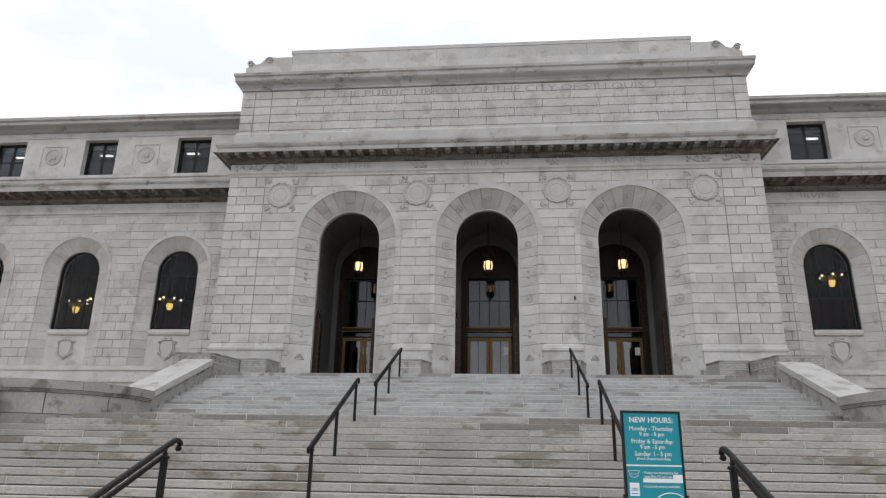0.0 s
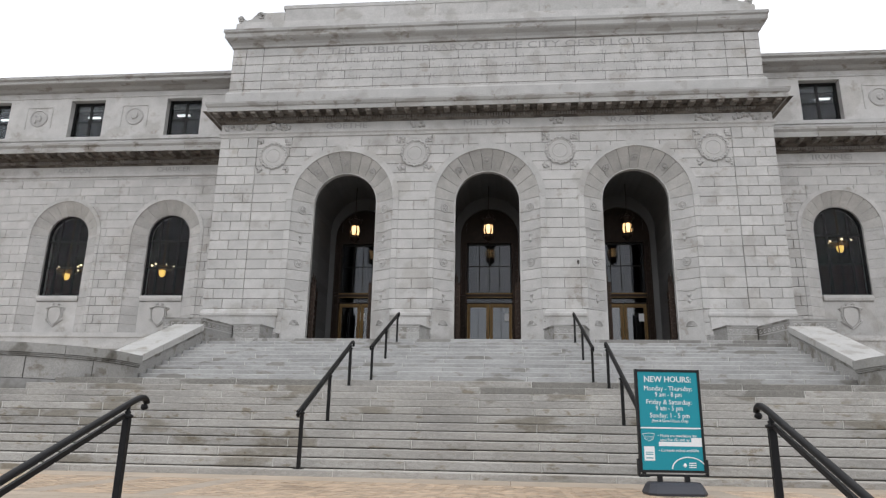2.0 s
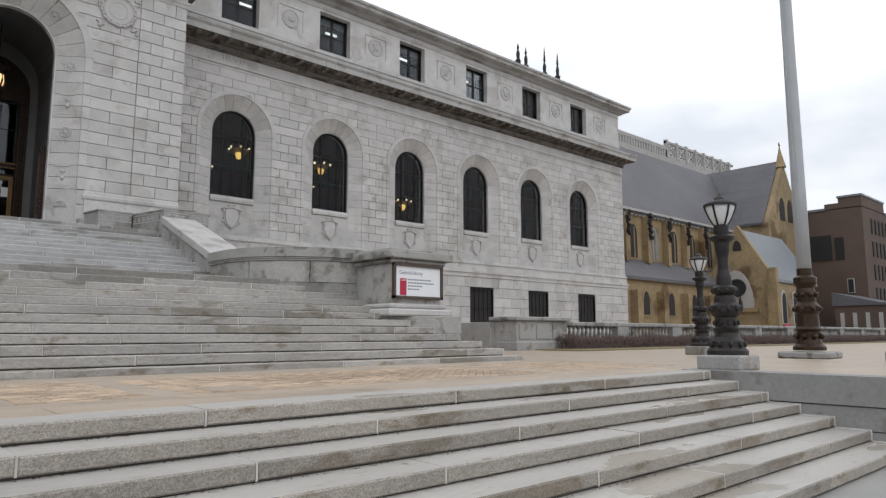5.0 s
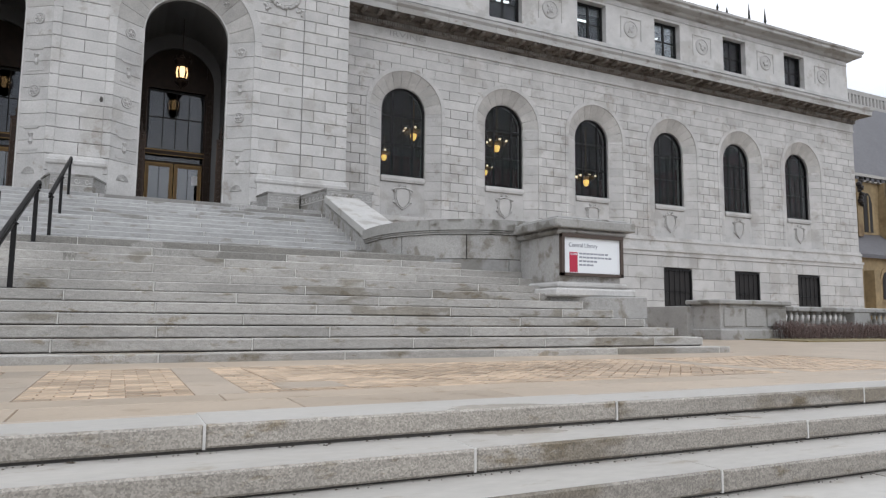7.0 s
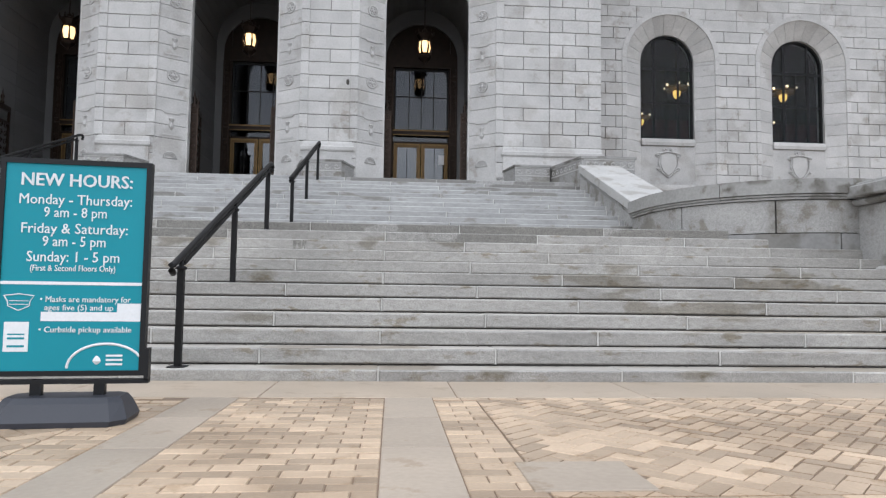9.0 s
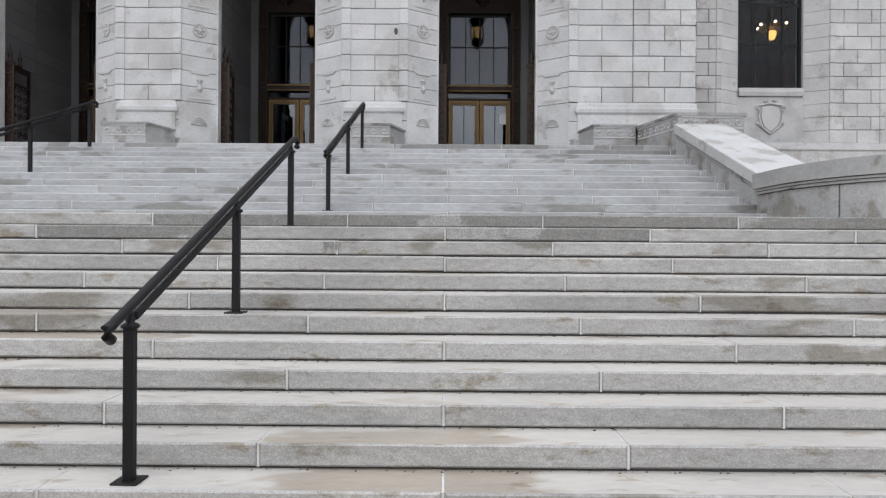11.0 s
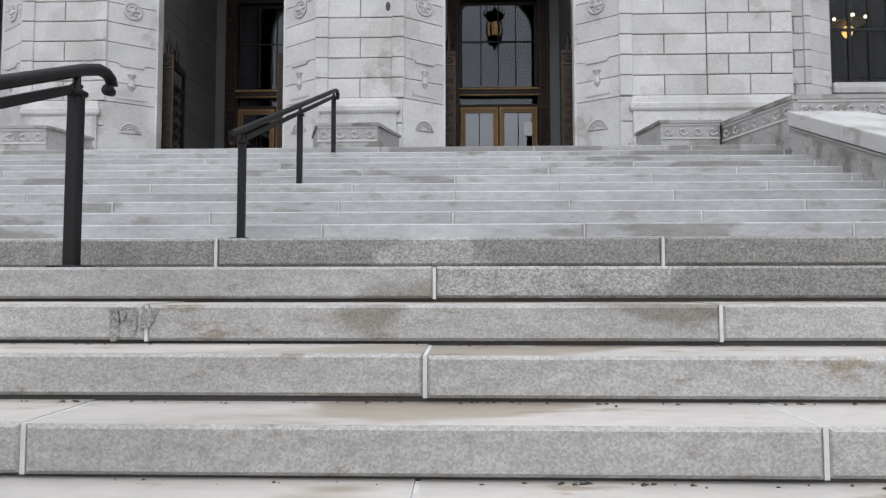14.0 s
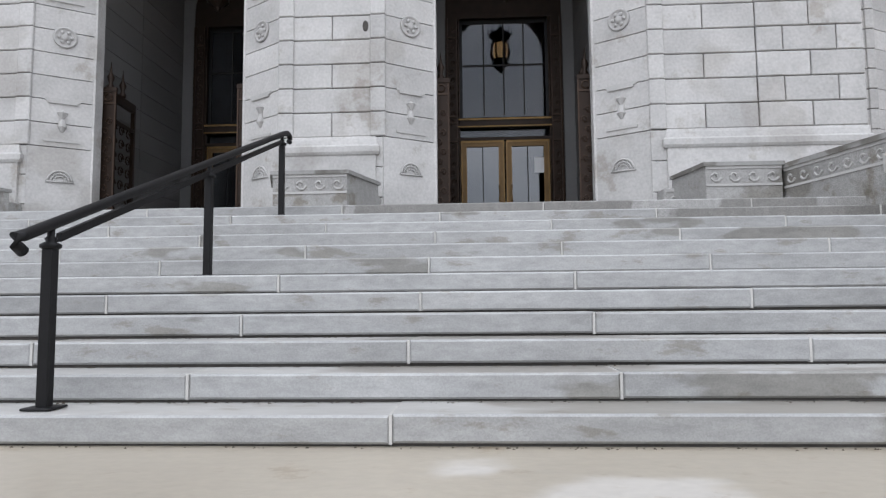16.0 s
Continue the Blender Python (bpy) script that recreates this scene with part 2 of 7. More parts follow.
SIDEWALK = material("concrete_sidewalk", (0.25, 0.243, 0.23), 0.6, scale=0.8, amount=0.15, grain=50)
ASPHALT = material("asphalt", (0.06, 0.06, 0.06), 0.8, scale=0.6, amount=0.2, grain=80)
IRON = material("black_painted_iron", (0.0065, 0.006, 0.0065), 0.5, scale=8, amount=0.3, grain=80, bump=0.1, shine=0.22)
BRONZE = material("dark_bronze", (0.022, 0.013, 0.0085), 0.45, 0.4, scale=5, amount=0.4, grain=60, shine=0.3)
GILT = material("browned_bronze_relief", (0.04, 0.023, 0.014), 0.42, 0.6, scale=9, amount=0.5)
BRASS = material("worn_brass_edge", (0.2, 0.125, 0.05), 0.45, 0.8, scale=7, amount=0.45)
LEAF_BRONZE = material("golden_bronze_door", (0.12, 0.072, 0.028), 0.4, 0.6, scale=6, amount=0.35, grain=50)
CASTIRON = material("rusty_cast_iron", (0.014, 0.0105, 0.0095), 0.5, 0.2, scale=6, amount=0.5, grain=40, bump=0.4)
FRAME = material("black_window_frame", (0.006, 0.006, 0.0065), 0.45, shine=0.25)
PANE = glass("window_glass", (0.75, 0.78, 0.8), 1.31)
DOORPANE = glass("door_glass", (0.4, 0.43, 0.5), 1.54)
LEAFPANE = glass("door_leaf_glass", (0.45, 0.48, 0.52), 1.95)
# near-black bases stand in for the missing light behind windows
DARK = material("unlit_interior_dark", (0.018, 0.016, 0.016), 0.8, scale=1, amount=0.2)
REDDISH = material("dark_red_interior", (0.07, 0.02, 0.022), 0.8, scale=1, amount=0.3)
# vestibule shade is put into the tone, far darker than the pale marble
VESTIBULE = material("shade_toned_vestibule_marble", (0.115, 0.113, 0.112), 0.5, scale=0.8, amount=0.2, grain=30, per_object=0.1)
GLOW = material("amber_lantern_glass", (0.9, 0.75, 0.5), 0.4, scale=9, amount=0.2, emit=((1.0, 0.62, 0.27), 2.9))
BULB = material("bulb_lit", (1, 0.9, 0.7), 0.5, emit=((1.0, 0.76, 0.42), 6.0))
BOWL = material("amber_bowl_lit", (0.9, 0.6, 0.2), 0.5, emit=((1.0, 0.6, 0.14), 2.2))
TUBE = material("ceiling_tube_lit", (1, 1, 1), 0.5, emit=((1.0, 0.98, 0.92), 4.0))
MILK = material("milk_glass", (0.6, 0.615, 0.62), 0.25, scale=4, amount=0.06)
TEAL = material("teal_poster", (0.008, 0.24, 0.305), 0.45, scale=3, amount=0.04, grain_amount=0.02, bump=0, shine=0.35)
WHITE = material("white_print", (0.72, 0.74, 0.76), 0.5, amount=0.02, bump=0)
RED = material("crimson_print", (0.4, 0.012, 0.045), 0.5, amount=0.03, bump=0)
GREYINK = material("grey_print", (0.25, 0.26, 0.3), 0.6, amount=0.03, bump=0)
BLACKP = material("black_plastic", (0.008, 0.0085, 0.01), 0.45, amount=0.1, bump=0.05, shine=0.3)
NAVY = material("dark_slate_plastic", (0.03, 0.032, 0.042), 0.5, amount=0.1, bump=0.1)
PAPER = material("paper_notice", (0.7, 0.7, 0.72), 0.7, amount=0.04, bump=0)
SANDSTONE = material("yellow_sandstone", (0.25, 0.185, 0.1), 0.8, scale=0.5, amount=0.5, grain=3, grain_amount=0.3, stain=(0.5, 0.42, 0.36), stain_scale=0.22, stain_low=0.55)
SLATE = material("grey_slate_roof", (0.095, 0.092, 0.1), 0.6, scale=0.25, amount=0.3, grain=5, grain_amount=0.3, per_island=0.15)
BRICKBROWN = material("brown_brick_wall", (0.1, 0.068, 0.053), 0.85, scale=0.3, amount=0.25, grain=8, grain_amount=0.25)
LEAD = material("grey_lead_roof", (0.17, 0.185, 0.2), 0.5, scale=0.5, amount=0.15)
STONEFAR = material("pale_far_stone", (0.36, 0.345, 0.325), 0.8, scale=0.4, amount=0.15)
HEDGE = material("bare_hedge_twigs", (0.08, 0.05, 0.042), 0.85, scale=3, amount=0.4, per_island=0.4)
GRASS = material("dry_lawn", (0.17, 0.135, 0.065), 0.9, scale=1.0, amount=0.3, grain=40, grain_amount=0.3)
POLE = material("grey_painted_pole", (0.36, 0.375, 0.39), 0.4, scale=2, amount=0.1)
PURPLE = material("purple_banner", (0.16, 0.02, 0.2), 0.6)


# ---------------------------------------------------------------- building tools
def mesh_of(bm, mat, smooth=False):
    me = bpy.data.meshes.new("m")
    bm.to_mesh(me)
    bm.free()
    for mm in mat if isinstance(mat, (list, tuple)) else [mat]:
        me.materials.append(mm)
    if smooth:
        for p in me.polygons:
            p.use_smooth = True
    return me


def part(name, bm, mat, parent=None, label="", smooth=False, at=None):
    ob = new(name, mesh_of(bm, mat, smooth) if isinstance(bm, bmesh.types.BMesh) else bm)
    if parent:
        ob.parent = parent
    if at is not None:
        ob.matrix_basis = at
    return tagged(ob, label=label)


def thing(name, label, category, group="", at=None):
    ob = tagged(new(name), label, category, group)
    if at is not None:
        ob.matrix_basis = at
    return ob


def structure(name, bm=None, mat=None, label="", smooth=False):
    ob = new(name, mesh_of(bm, mat, smooth) if bm else None)
    return tagged(ob, label=label, kind="structure")


def hexa(bm, pts):
    """Eight corners: four in front, anticlockwise, then the four behind them."""
    v = [bm.verts.new(p) for p in pts]
    for f in ((0, 1, 2, 3), (7, 6, 5, 4), (1, 0, 4, 5), (2, 1, 5, 6), (3, 2, 6, 7), (0, 3, 7, 4)):
        bm.faces.new([v[i] for i in f])
    return v


def box(bm, x0, x1, y0, y1, z0, z1):
    return hexa(bm, [(x0, y0, z0), (x1, y0, z0), (x1, y0, z1), (x0, y0, z1), (x0, y1, z0), (x1, y1, z0), (x1, y1, z1), (x0, y1, z1)])


def boxes(*bs):
    bm = bmesh.new()
    for b in bs:
        box(bm, *b)
    return bm


def round_box(x0, x1, y0, y1, z0, z1, r=0.012, seg=1):
    bm = boxes((x0, x1, y0, y1, z0, z1))
    bmesh.ops.bevel(bm, geom=bm.edges[:], offset=r, segments=seg, affect="EDGES", profile=0.5)
    return bm


def lathe(profile, n=24, bm=None, centre=(0, 0, 0)):
    bm = bm or bmesh.new()
    rings = []
    for r, z in profile:
        rings.append([bm.verts.new((centre[0] + r * math.cos(2 * math.pi * i / n), centre[1] + r * math.sin(2 * math.pi * i / n), centre[2] + z)) for i in range(n)])
    for a, b in zip(rings, rings[1:]):
        for i in range(n):
            bm.faces.new((a[i], a[(i + 1) % n], b[(i + 1) % n], b[i]))
    bm.faces.new(rings[0][::-1])
    bm.faces.new(rings[-1])
    return bm


def tube(points, r, n=10, bm=None):
    """A round bar along a polyline."""
    bm = bm or bmesh.new()
    pts = [Vector(p) for p in points]
    rings = []
    for i, p in enumerate(pts):
        d = (pts[min(i + 1, len(pts) - 1)] - pts[max(i - 1, 0)]).normalized()
        q = d.to_track_quat("Z", "Y")
        rings.append([bm.verts.new(p + q @ Vector((r * math.cos(2 * math.pi * k / n), r * math.sin(2 * math.pi * k / n), 0))) for k in range(n)])
    for a, b in zip(rings, rings[1:]):
        for k in range(n):
            bm.faces.new((a[k], a[(k + 1) % n], b[(k + 1) % n], b[k]))
    bm.faces.new(rings[0][::-1])
    bm.faces.new(rings[-1])
    return bm


def prism(bm, outline, z0, z1):
    """An upright prism over a plan outline, anticlockwise."""
    lo, hi = [bm.verts.new((x, y, z0)) for x, y in outline], [bm.verts.new((x, y, z1)) for x, y in outline]
    bm.faces.new(lo[::-1])
    bm.faces.new(hi)
    for i in range(len(lo)):
        j = (i + 1) % len(lo)
        bm.faces.new((lo[i], lo[j], hi[j], hi[i]))
    return bm


def sweep_x(profile, x0, x1, bm=None, returns=True):
    """A moulding along x: profile of (y, z) from below to above at the front; mitred returns at both ends push out by the same projection from y_wall."""
    bm = bm or bmesh.new()
    yw = max(y for y, z in profile)
    left, right = returns if isinstance(returns, tuple) else (returns, returns)
    a = [bm.verts.new((x0 - (yw - y if left else 0), y, z)) for y, z in profile]
    b = [bm.verts.new((x1 + (yw - y if right else 0), y, z)) for y, z in profile]
    for i in range(len(profile) - 1):
        bm.faces.new((a[i], b[i], b[i + 1], a[i + 1]))
    ab, bb = [bm.verts.new((v.co.x, yw + 1.6, v.co.z)) for v in a], [bm.verts.new((v.co.x, yw + 1.6, v.co.z)) for v in b]
    for i in range(len(profile) - 1):
        bm.faces.new((ab[i], a[i], a[i + 1], ab[i + 1]))
        bm.faces.new((b[i], bb[i], bb[i + 1], b[i + 1]))
    bm.faces.new([a[-1], b[-1], bb[-1], ab[-1]])
    bm.faces.new([b[0], a[0], ab[0], bb[0]])
    bm.faces.new([ab[i] for i in range(len(ab))] + [bb[i] for i in range(len(bb) - 1, -1, -1)])
    return bm


def course_of(name, profile, x0, x1, n, mat, parent, gap=0.006):
    """A moulding laid as n separate stones."""
    for i in range(n):
        a, b = x0 + (x1 - x0) * i / n, x0 + (x1 - x0) * (i + 1) / n
        part(name, sweep_x(profile, a + (gap if i else 0), b - (gap if i < n - 1 else 0), None, (i == 0, i == n - 1)), mat, parent)


def arch_wall(bm, x0, x1, z0, z1, y0, y1, arches, seg=20):
    """A wall with round-headed openings (centre, half width, sill, spring)."""
    x = x0
    for cx, h, sill, spring in sorted(arches):
        box(bm, x, cx - h, y0, y1, z0, z1)
        if sill > z0:
            box(bm, cx - h, cx + h, y0, y1, z0, sill)
        for i in range(seg):
            a, b = math.pi * (1 - i / seg), math.pi * (1 - (i + 1) / seg)
            xa, za, xb, zb = cx + h * math.cos(a), spring + h * math.sin(a), cx + h * math.cos(b), spring + h * math.sin(b)
            hexa(bm, [(xa, y0, za), (xb, y0, zb), (xb, y0, z1), (xa, y0, z1), (xa, y1, za), (xb, y1, zb), (xb, y1, z1), (xa, y1, z1)])
        x = cx + h
    box(bm, x, x1, y0, y1, z0, z1)
    bmesh.ops.remove_doubles(bm, verts=bm.verts[:], dist=0.0005)
    return bm


def text_mesh(body, size, depth=0.004, align="CENTER"):
    cu = bpy.data.curves.new("t", "FONT")
    cu.body, cu.size, cu.extrude, cu.align_x, cu.align_y = body, size, depth, align, "CENTER"
    cu.resolution_u = 2
    ob = new("t", cu)
    me = bpy.data.meshes.new_from_object(ob.evaluated_get(bpy.context.evaluated_depsgraph_get()))
    bpy.data.objects.remove(ob)
    bpy.data.curves.remove(cu)
    return me


def lettering(name, body, size, mat, parent, x, y, z, width=0, bold=0, align="CENTER", turn=0):
    me = text_mesh(body, size, 0.003, align)
    me.materials.clear()
    me.materials.append(mat)
    ob = new(name, me)
    ob.parent = parent
    sx = 1.0
    if width:
        w = max(v.co.x for v in me.vertices) - min(v.co.x for v in me.vertices)
        sx = width / w
    ob.matrix_basis = pose(x, y, z, 90, 0, turn) @ Matrix.Diagonal((sx, 1, 1, 1))
    return ob


BLOCKS = {}


def block_mesh(w, d, h, mat, r=0.01, top=None):
    """One cheap stone with softened edges, shared by all stones of that size; its origin is the lower front left corner."""
    key = (round(w, 2), round(d, 3), round(h, 3), mat.name, r)
    if key not in BLOCKS:
        bm = bmesh.new()
        w2, h2 = key[0], h
        back = [bm.verts.new(p) for p in ((0, d, 0), (w2, d, 0), (w2, d, h2), (0, d, h2))]
        side = [bm.verts.new(p) for p in ((0, r, 0), (w2, r, 0), (w2, r, h2), (0, r, h2))]
        face = [bm.verts.new(p) for p in ((r, 0, r), (w2 - r, 0, r), (w2 - r, 0, h2 - r), (r, 0, h2 - r))]
        bm.faces.new(face)
        bm.faces.new(back[::-1])
        for a, b in ((face, side), (side, back)):
            for i in range(4):
                bm.faces.new((a[(i + 1) % 4], a[i], b[i], b[(i + 1) % 4]))
        bmesh.ops.recalc_face_normals(bm, faces=bm.faces[:])
        # upward faces take the paler tread tone
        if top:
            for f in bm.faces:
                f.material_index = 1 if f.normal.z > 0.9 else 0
        BLOCKS[key] = mesh_of(bm, [mat, top] if top else mat)
    return BLOCKS[key]


class Masonry:
    """Stones laid on a wall: the first ones as parts, the rest joined in one mesh."""

    def __init__(self, parent, mat, mat_rest, limit=300, name="stone"):
        self.parent, self.mat, self.mat_rest, self.left, self.name = parent, mat, mat_rest, limit, name
        self.rest = bmesh.new()

    def lay(self, x0, x1, z0, z1, y, depth=0.035, gap=0.006, r=0.012, force_rest=False):
        x0, x1, z0, z1 = x0 + gap, x1 - gap, z0 + gap, z1 - gap
        if x1 - x0 < 0.06:
            return
        if self.left > 0 and not force_rest:
            self.left -= 1
            part(self.name, block_mesh(x1 - x0, depth, z1 - z0, self.mat, r), None, self.parent, at=pose(x0, y, z0))
        else:
            box(self.rest, x0, x1, y, y + depth, z0, z1)

    def close(self):
        if self.rest.faces:
            ob = part(self.name + "s_beyond", self.rest, self.mat_rest, self.parent)
            tagged(ob, kind="stuff")
        else:
            self.rest.free()


def spandrels(parent, c, r, z0, z1, spring, y, depth, mat, gap=0.006):
    """The two stones of a course that are cut to the curve of an arch."""
    d0, d1 = z0 + gap - spring, z1 - gap - spring
    if d0 >= r:
        return
    h0 = math.sqrt(r * r - max(d0, 0) ** 2)
    top = min(d1, r)
    for s in (-1, 1):
        a0, a1 = math.asin(max(d0, 0) / r), math.asin(top / r)
        ol = [(r * math.cos(a0 + (a1 - a0) * i / 8), spring + r * math.sin(a0 + (a1 - a0) * i / 8)) for i in range(9)]
        if d1 > r:
            ol = ol[:-1] + [(gap * 0.5, spring + r), (gap * 0.5, spring + d1)]
        ol.append((h0, spring + d1))
        bm = bmesh.new()
        f, b = [bm.verts.new((c + s * x, y, z)) for x, z in ol], [bm.verts.new((c + s * x, y + depth, z)) for x, z in ol]
        bm.faces.new(f)
        for i in range(len(f)):
            bm.faces.new((f[i], b[i], b[(i + 1) % len(f)], f[(i + 1) % len(f)]))
        bmesh.ops.recalc_face_normals(bm, faces=bm.faces[:])
        part("spandrel_stone", bm, mat, parent)

# ---------------------------------------------------------------- levels and plan
RISE, UP_RISE, LOW_RISE = 0.152, 0.145, 0.130
FOOT = -0.053        # the paving covers the foot of the lowest riser
PLAZA_EDGE, LOW_TREAD, LOW_STEPS = 6.54, 0.41, 7
LOW_END = 12.05      # side walls of the lower flight
STREET = -LOW_STEPS * LOW_RISE
MAIN_Y, MAIN_TREAD = 11.30, 0.351
LAND_Z, UP_Y, UP_TREAD = FOOT + 12 * RISE, 17.13, 0.382
TERRACE_Z, TERRACE_Y = LAND_Z + 12 * UP_RISE, UP_Y + 11 * UP_TREAD
FACE = 23.65         # front of the entrance pavilion
WING = 26.2          # front of the wings
ARCHES = (-5.38, 0.0, 5.4)
R_OUT, R_IN, SPRING = 1.93, 1.19, 9.02
BAYS = [13.46 + 4.504 * k for k in range(6)]
COURSE = 0.3675

# ---------------------------------------------------------------- ground
bm = bmesh.new()
prism(bm, [(-900, -900), (900, -900), (900, 1500), (-900, 1500)], STREET - 0.3, STREET - 0.15)
structure("ground", bm, ASPHALT, "dark asphalt street and ground around the library")
structure("sidewalk", boxes((-70, 70, -7, 5.2, STREET - 0.2, STREET)), SIDEWALK, "grey concrete sidewalk before the steps")
# raised plaza on which everything stands, with straight side walls beside the lower steps
bm = bmesh.new()
prism(bm, [(-75, 3.3), (-LOW_END, 3.3), (-LOW_END, PLAZA_EDGE + 0.25), (LOW_END, PLAZA_EDGE + 0.25), (LOW_END, 3.3), (75, 3.3), (75, 70), (-75, 70)], STREET, -0.06)
plaza = structure("plaza_floor", bm, PLAZA_WALL, "raised stone plaza floor bedding under the pavers")
bm = bmesh.new()
for s in (1, -1):
    o = [(LOW_END, 3.25), (75, 3.25), (75, 60), (13.45, 60), (13.45, 7.0), (LOW_END, 7.0)]
    prism(bm, [(s * x, y) for x, y in o][::s], -0.058, 0.0)
structure("plaza_slab", bm, PAVE_TAN, "damp tan paving of the plaza sides")
bm = bmesh.new()
for s in (1, -1):
    o = [(LOW_END - 0.02, 3.2), (75, 3.2), (75, 3.55), (LOW_END + 0.4, 3.55), (LOW_END + 0.4, 6.99), (LOW_END - 0.02, 6.99)]
    prism(bm, [(s * x, y) for x, y in o][::s], -0.36, 0.012)
coping = structure("plaza_coping", bm, PLAZA_WALL, "grey granite coping on the plaza edge")
for s in (1, -1):
    a, b = sorted((s * (LOW_END - 0.004), s * (LOW_END + 0.02)))
    part("wall_joint", boxes((a, b, 3.3, 6.3, -0.378, -0.36), (a, b, 5.42, 5.435, -0.66, -0.378), (a, b, 3.9, 3.915, -0.66, -0.378), (a, b, 3.3, 5.2, -0.675, -0.66)), JOINT, coping)
    a, b = sorted((s * (LOW_END - 0.035), s * (LOW_END - 0.006)))
    bm = bmesh.new()
    for k in range(LOW_STEPS):
        y, z = PLAZA_EDGE - k * LOW_TREAD, -k * LOW_RISE
        box(bm, a, b, y - 0.014, y + LOW_TREAD - 0.014, z - 0.02, z + 0.01)
        box(bm, a, b, y - 0.014, y + 0.012, z - LOW_RISE + 0.01, z - 0.02)
    tagged(part("caulk", bm, MORTAR, coping), kind="stuff")

# ---------------------------------------------------------------- stairs
def flight(name, label, count, y_first, tread, z_first, half, stone, joint_x, length, ends=None, bottom=0.0, tread_mat=None, wet=None, rise=RISE):
    """A flight of solid granite steps, stone by stone, over a mortar core."""
    st = structure(name, None, None, label)
    for k in range(count):
        h = half if ends is None else ends(k)
        core = bmesh.new()
        box(core, -h + 0.02, h - 0.02, y_first + k * tread + 0.03, y_first + (k + 1) * tread + 0.1, bottom, z_first + (k + 1) * rise - 0.008)
        part("step_bed", core, JOINT, st)
    grout = bmesh.new()
    rng = random.Random(name)
    for k in range(count):
        h = half if ends is None else ends(k)
        y, z = y_first + k * tread, z_first + k * rise
        x = joint_x + (length / 2 if k % 2 else 0)
        x -= math.ceil((x + h) / length) * length
        while x < h:
            a, b = max(x, -h), min(x + length, h)
            if b - a > 0.1:
                off = rng.uniform(-0.006, 0.006)
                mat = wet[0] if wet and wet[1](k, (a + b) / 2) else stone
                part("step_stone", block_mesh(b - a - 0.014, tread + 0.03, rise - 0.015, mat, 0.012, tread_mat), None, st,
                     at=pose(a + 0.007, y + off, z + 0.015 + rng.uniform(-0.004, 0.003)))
                box(grout, b - 0.007, b + 0.007, y + 0.004, y + tread + 0.02, z + 0.012, z + rise - 0.002)
            x += length
    tagged(part("mortar_joints", grout, MORTAR, st), kind="stuff")
    grit = bmesh.new()
    for i in range(320 * count):
        k = rng.randrange(count)
        x, y, z = rng.uniform(-1, 1) * (half - 1.6), y_first + k * tread - abs(rng.gauss(0, 0.018)) - 0.002, z_first + k * rise
        r = rng.uniform(0.003, 0.009)
        v = [grit.verts.new((x + r * math.cos(a) * rng.uniform(0.6, 2.2), y + r * math.sin(a), z)) for a in (0, 2.1, 4.2)] + [grit.verts.new((x, y, z + r * 0.8))]
        for f in ((0, 1, 3), (1, 2, 3), (2, 0, 3)):
            grit.faces.new([v[j] for j in f])
    tagged(part("grit", grit, GRIT, st), kind="stuff")
    return st


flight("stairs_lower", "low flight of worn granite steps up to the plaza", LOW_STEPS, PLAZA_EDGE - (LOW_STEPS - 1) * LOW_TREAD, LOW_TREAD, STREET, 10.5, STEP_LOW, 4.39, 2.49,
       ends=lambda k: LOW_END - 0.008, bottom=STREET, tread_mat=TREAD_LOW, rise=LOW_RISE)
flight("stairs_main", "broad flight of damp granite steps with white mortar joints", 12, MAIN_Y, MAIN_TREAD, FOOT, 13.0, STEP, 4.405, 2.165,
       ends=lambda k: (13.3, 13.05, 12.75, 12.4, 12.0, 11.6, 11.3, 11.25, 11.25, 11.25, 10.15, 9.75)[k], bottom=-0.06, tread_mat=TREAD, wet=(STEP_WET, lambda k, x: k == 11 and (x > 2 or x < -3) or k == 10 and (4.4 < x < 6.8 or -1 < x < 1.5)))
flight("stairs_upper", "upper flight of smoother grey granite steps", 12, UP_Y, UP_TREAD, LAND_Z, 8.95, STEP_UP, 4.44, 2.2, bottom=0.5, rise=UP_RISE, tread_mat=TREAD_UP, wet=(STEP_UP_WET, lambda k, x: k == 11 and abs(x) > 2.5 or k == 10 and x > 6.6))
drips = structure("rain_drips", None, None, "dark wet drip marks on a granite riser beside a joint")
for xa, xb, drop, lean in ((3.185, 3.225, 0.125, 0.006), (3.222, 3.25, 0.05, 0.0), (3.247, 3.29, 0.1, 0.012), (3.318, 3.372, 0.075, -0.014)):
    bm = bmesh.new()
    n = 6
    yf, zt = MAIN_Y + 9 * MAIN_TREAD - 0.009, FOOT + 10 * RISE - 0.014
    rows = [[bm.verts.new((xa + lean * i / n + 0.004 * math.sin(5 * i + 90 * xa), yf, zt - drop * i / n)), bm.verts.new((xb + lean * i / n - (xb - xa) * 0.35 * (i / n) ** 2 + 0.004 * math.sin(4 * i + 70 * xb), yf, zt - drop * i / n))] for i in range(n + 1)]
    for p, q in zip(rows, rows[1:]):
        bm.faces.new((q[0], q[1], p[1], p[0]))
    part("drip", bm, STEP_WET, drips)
structure("landing", boxes((-8.9, 8.9, MAIN_Y + 11 * MAIN_TREAD + 0.33, UP_Y + 0.05, 0.3, LAND_Z + 0.001)), LANDING, "pale stone landing between the two flights")
structure("terrace_floor", boxes((-10.2, 10.2, TERRACE_Y + 0.36, 30.2, 0.5, TERRACE_Z - 0.001)), TREAD_UP, "stone terrace before the doors")

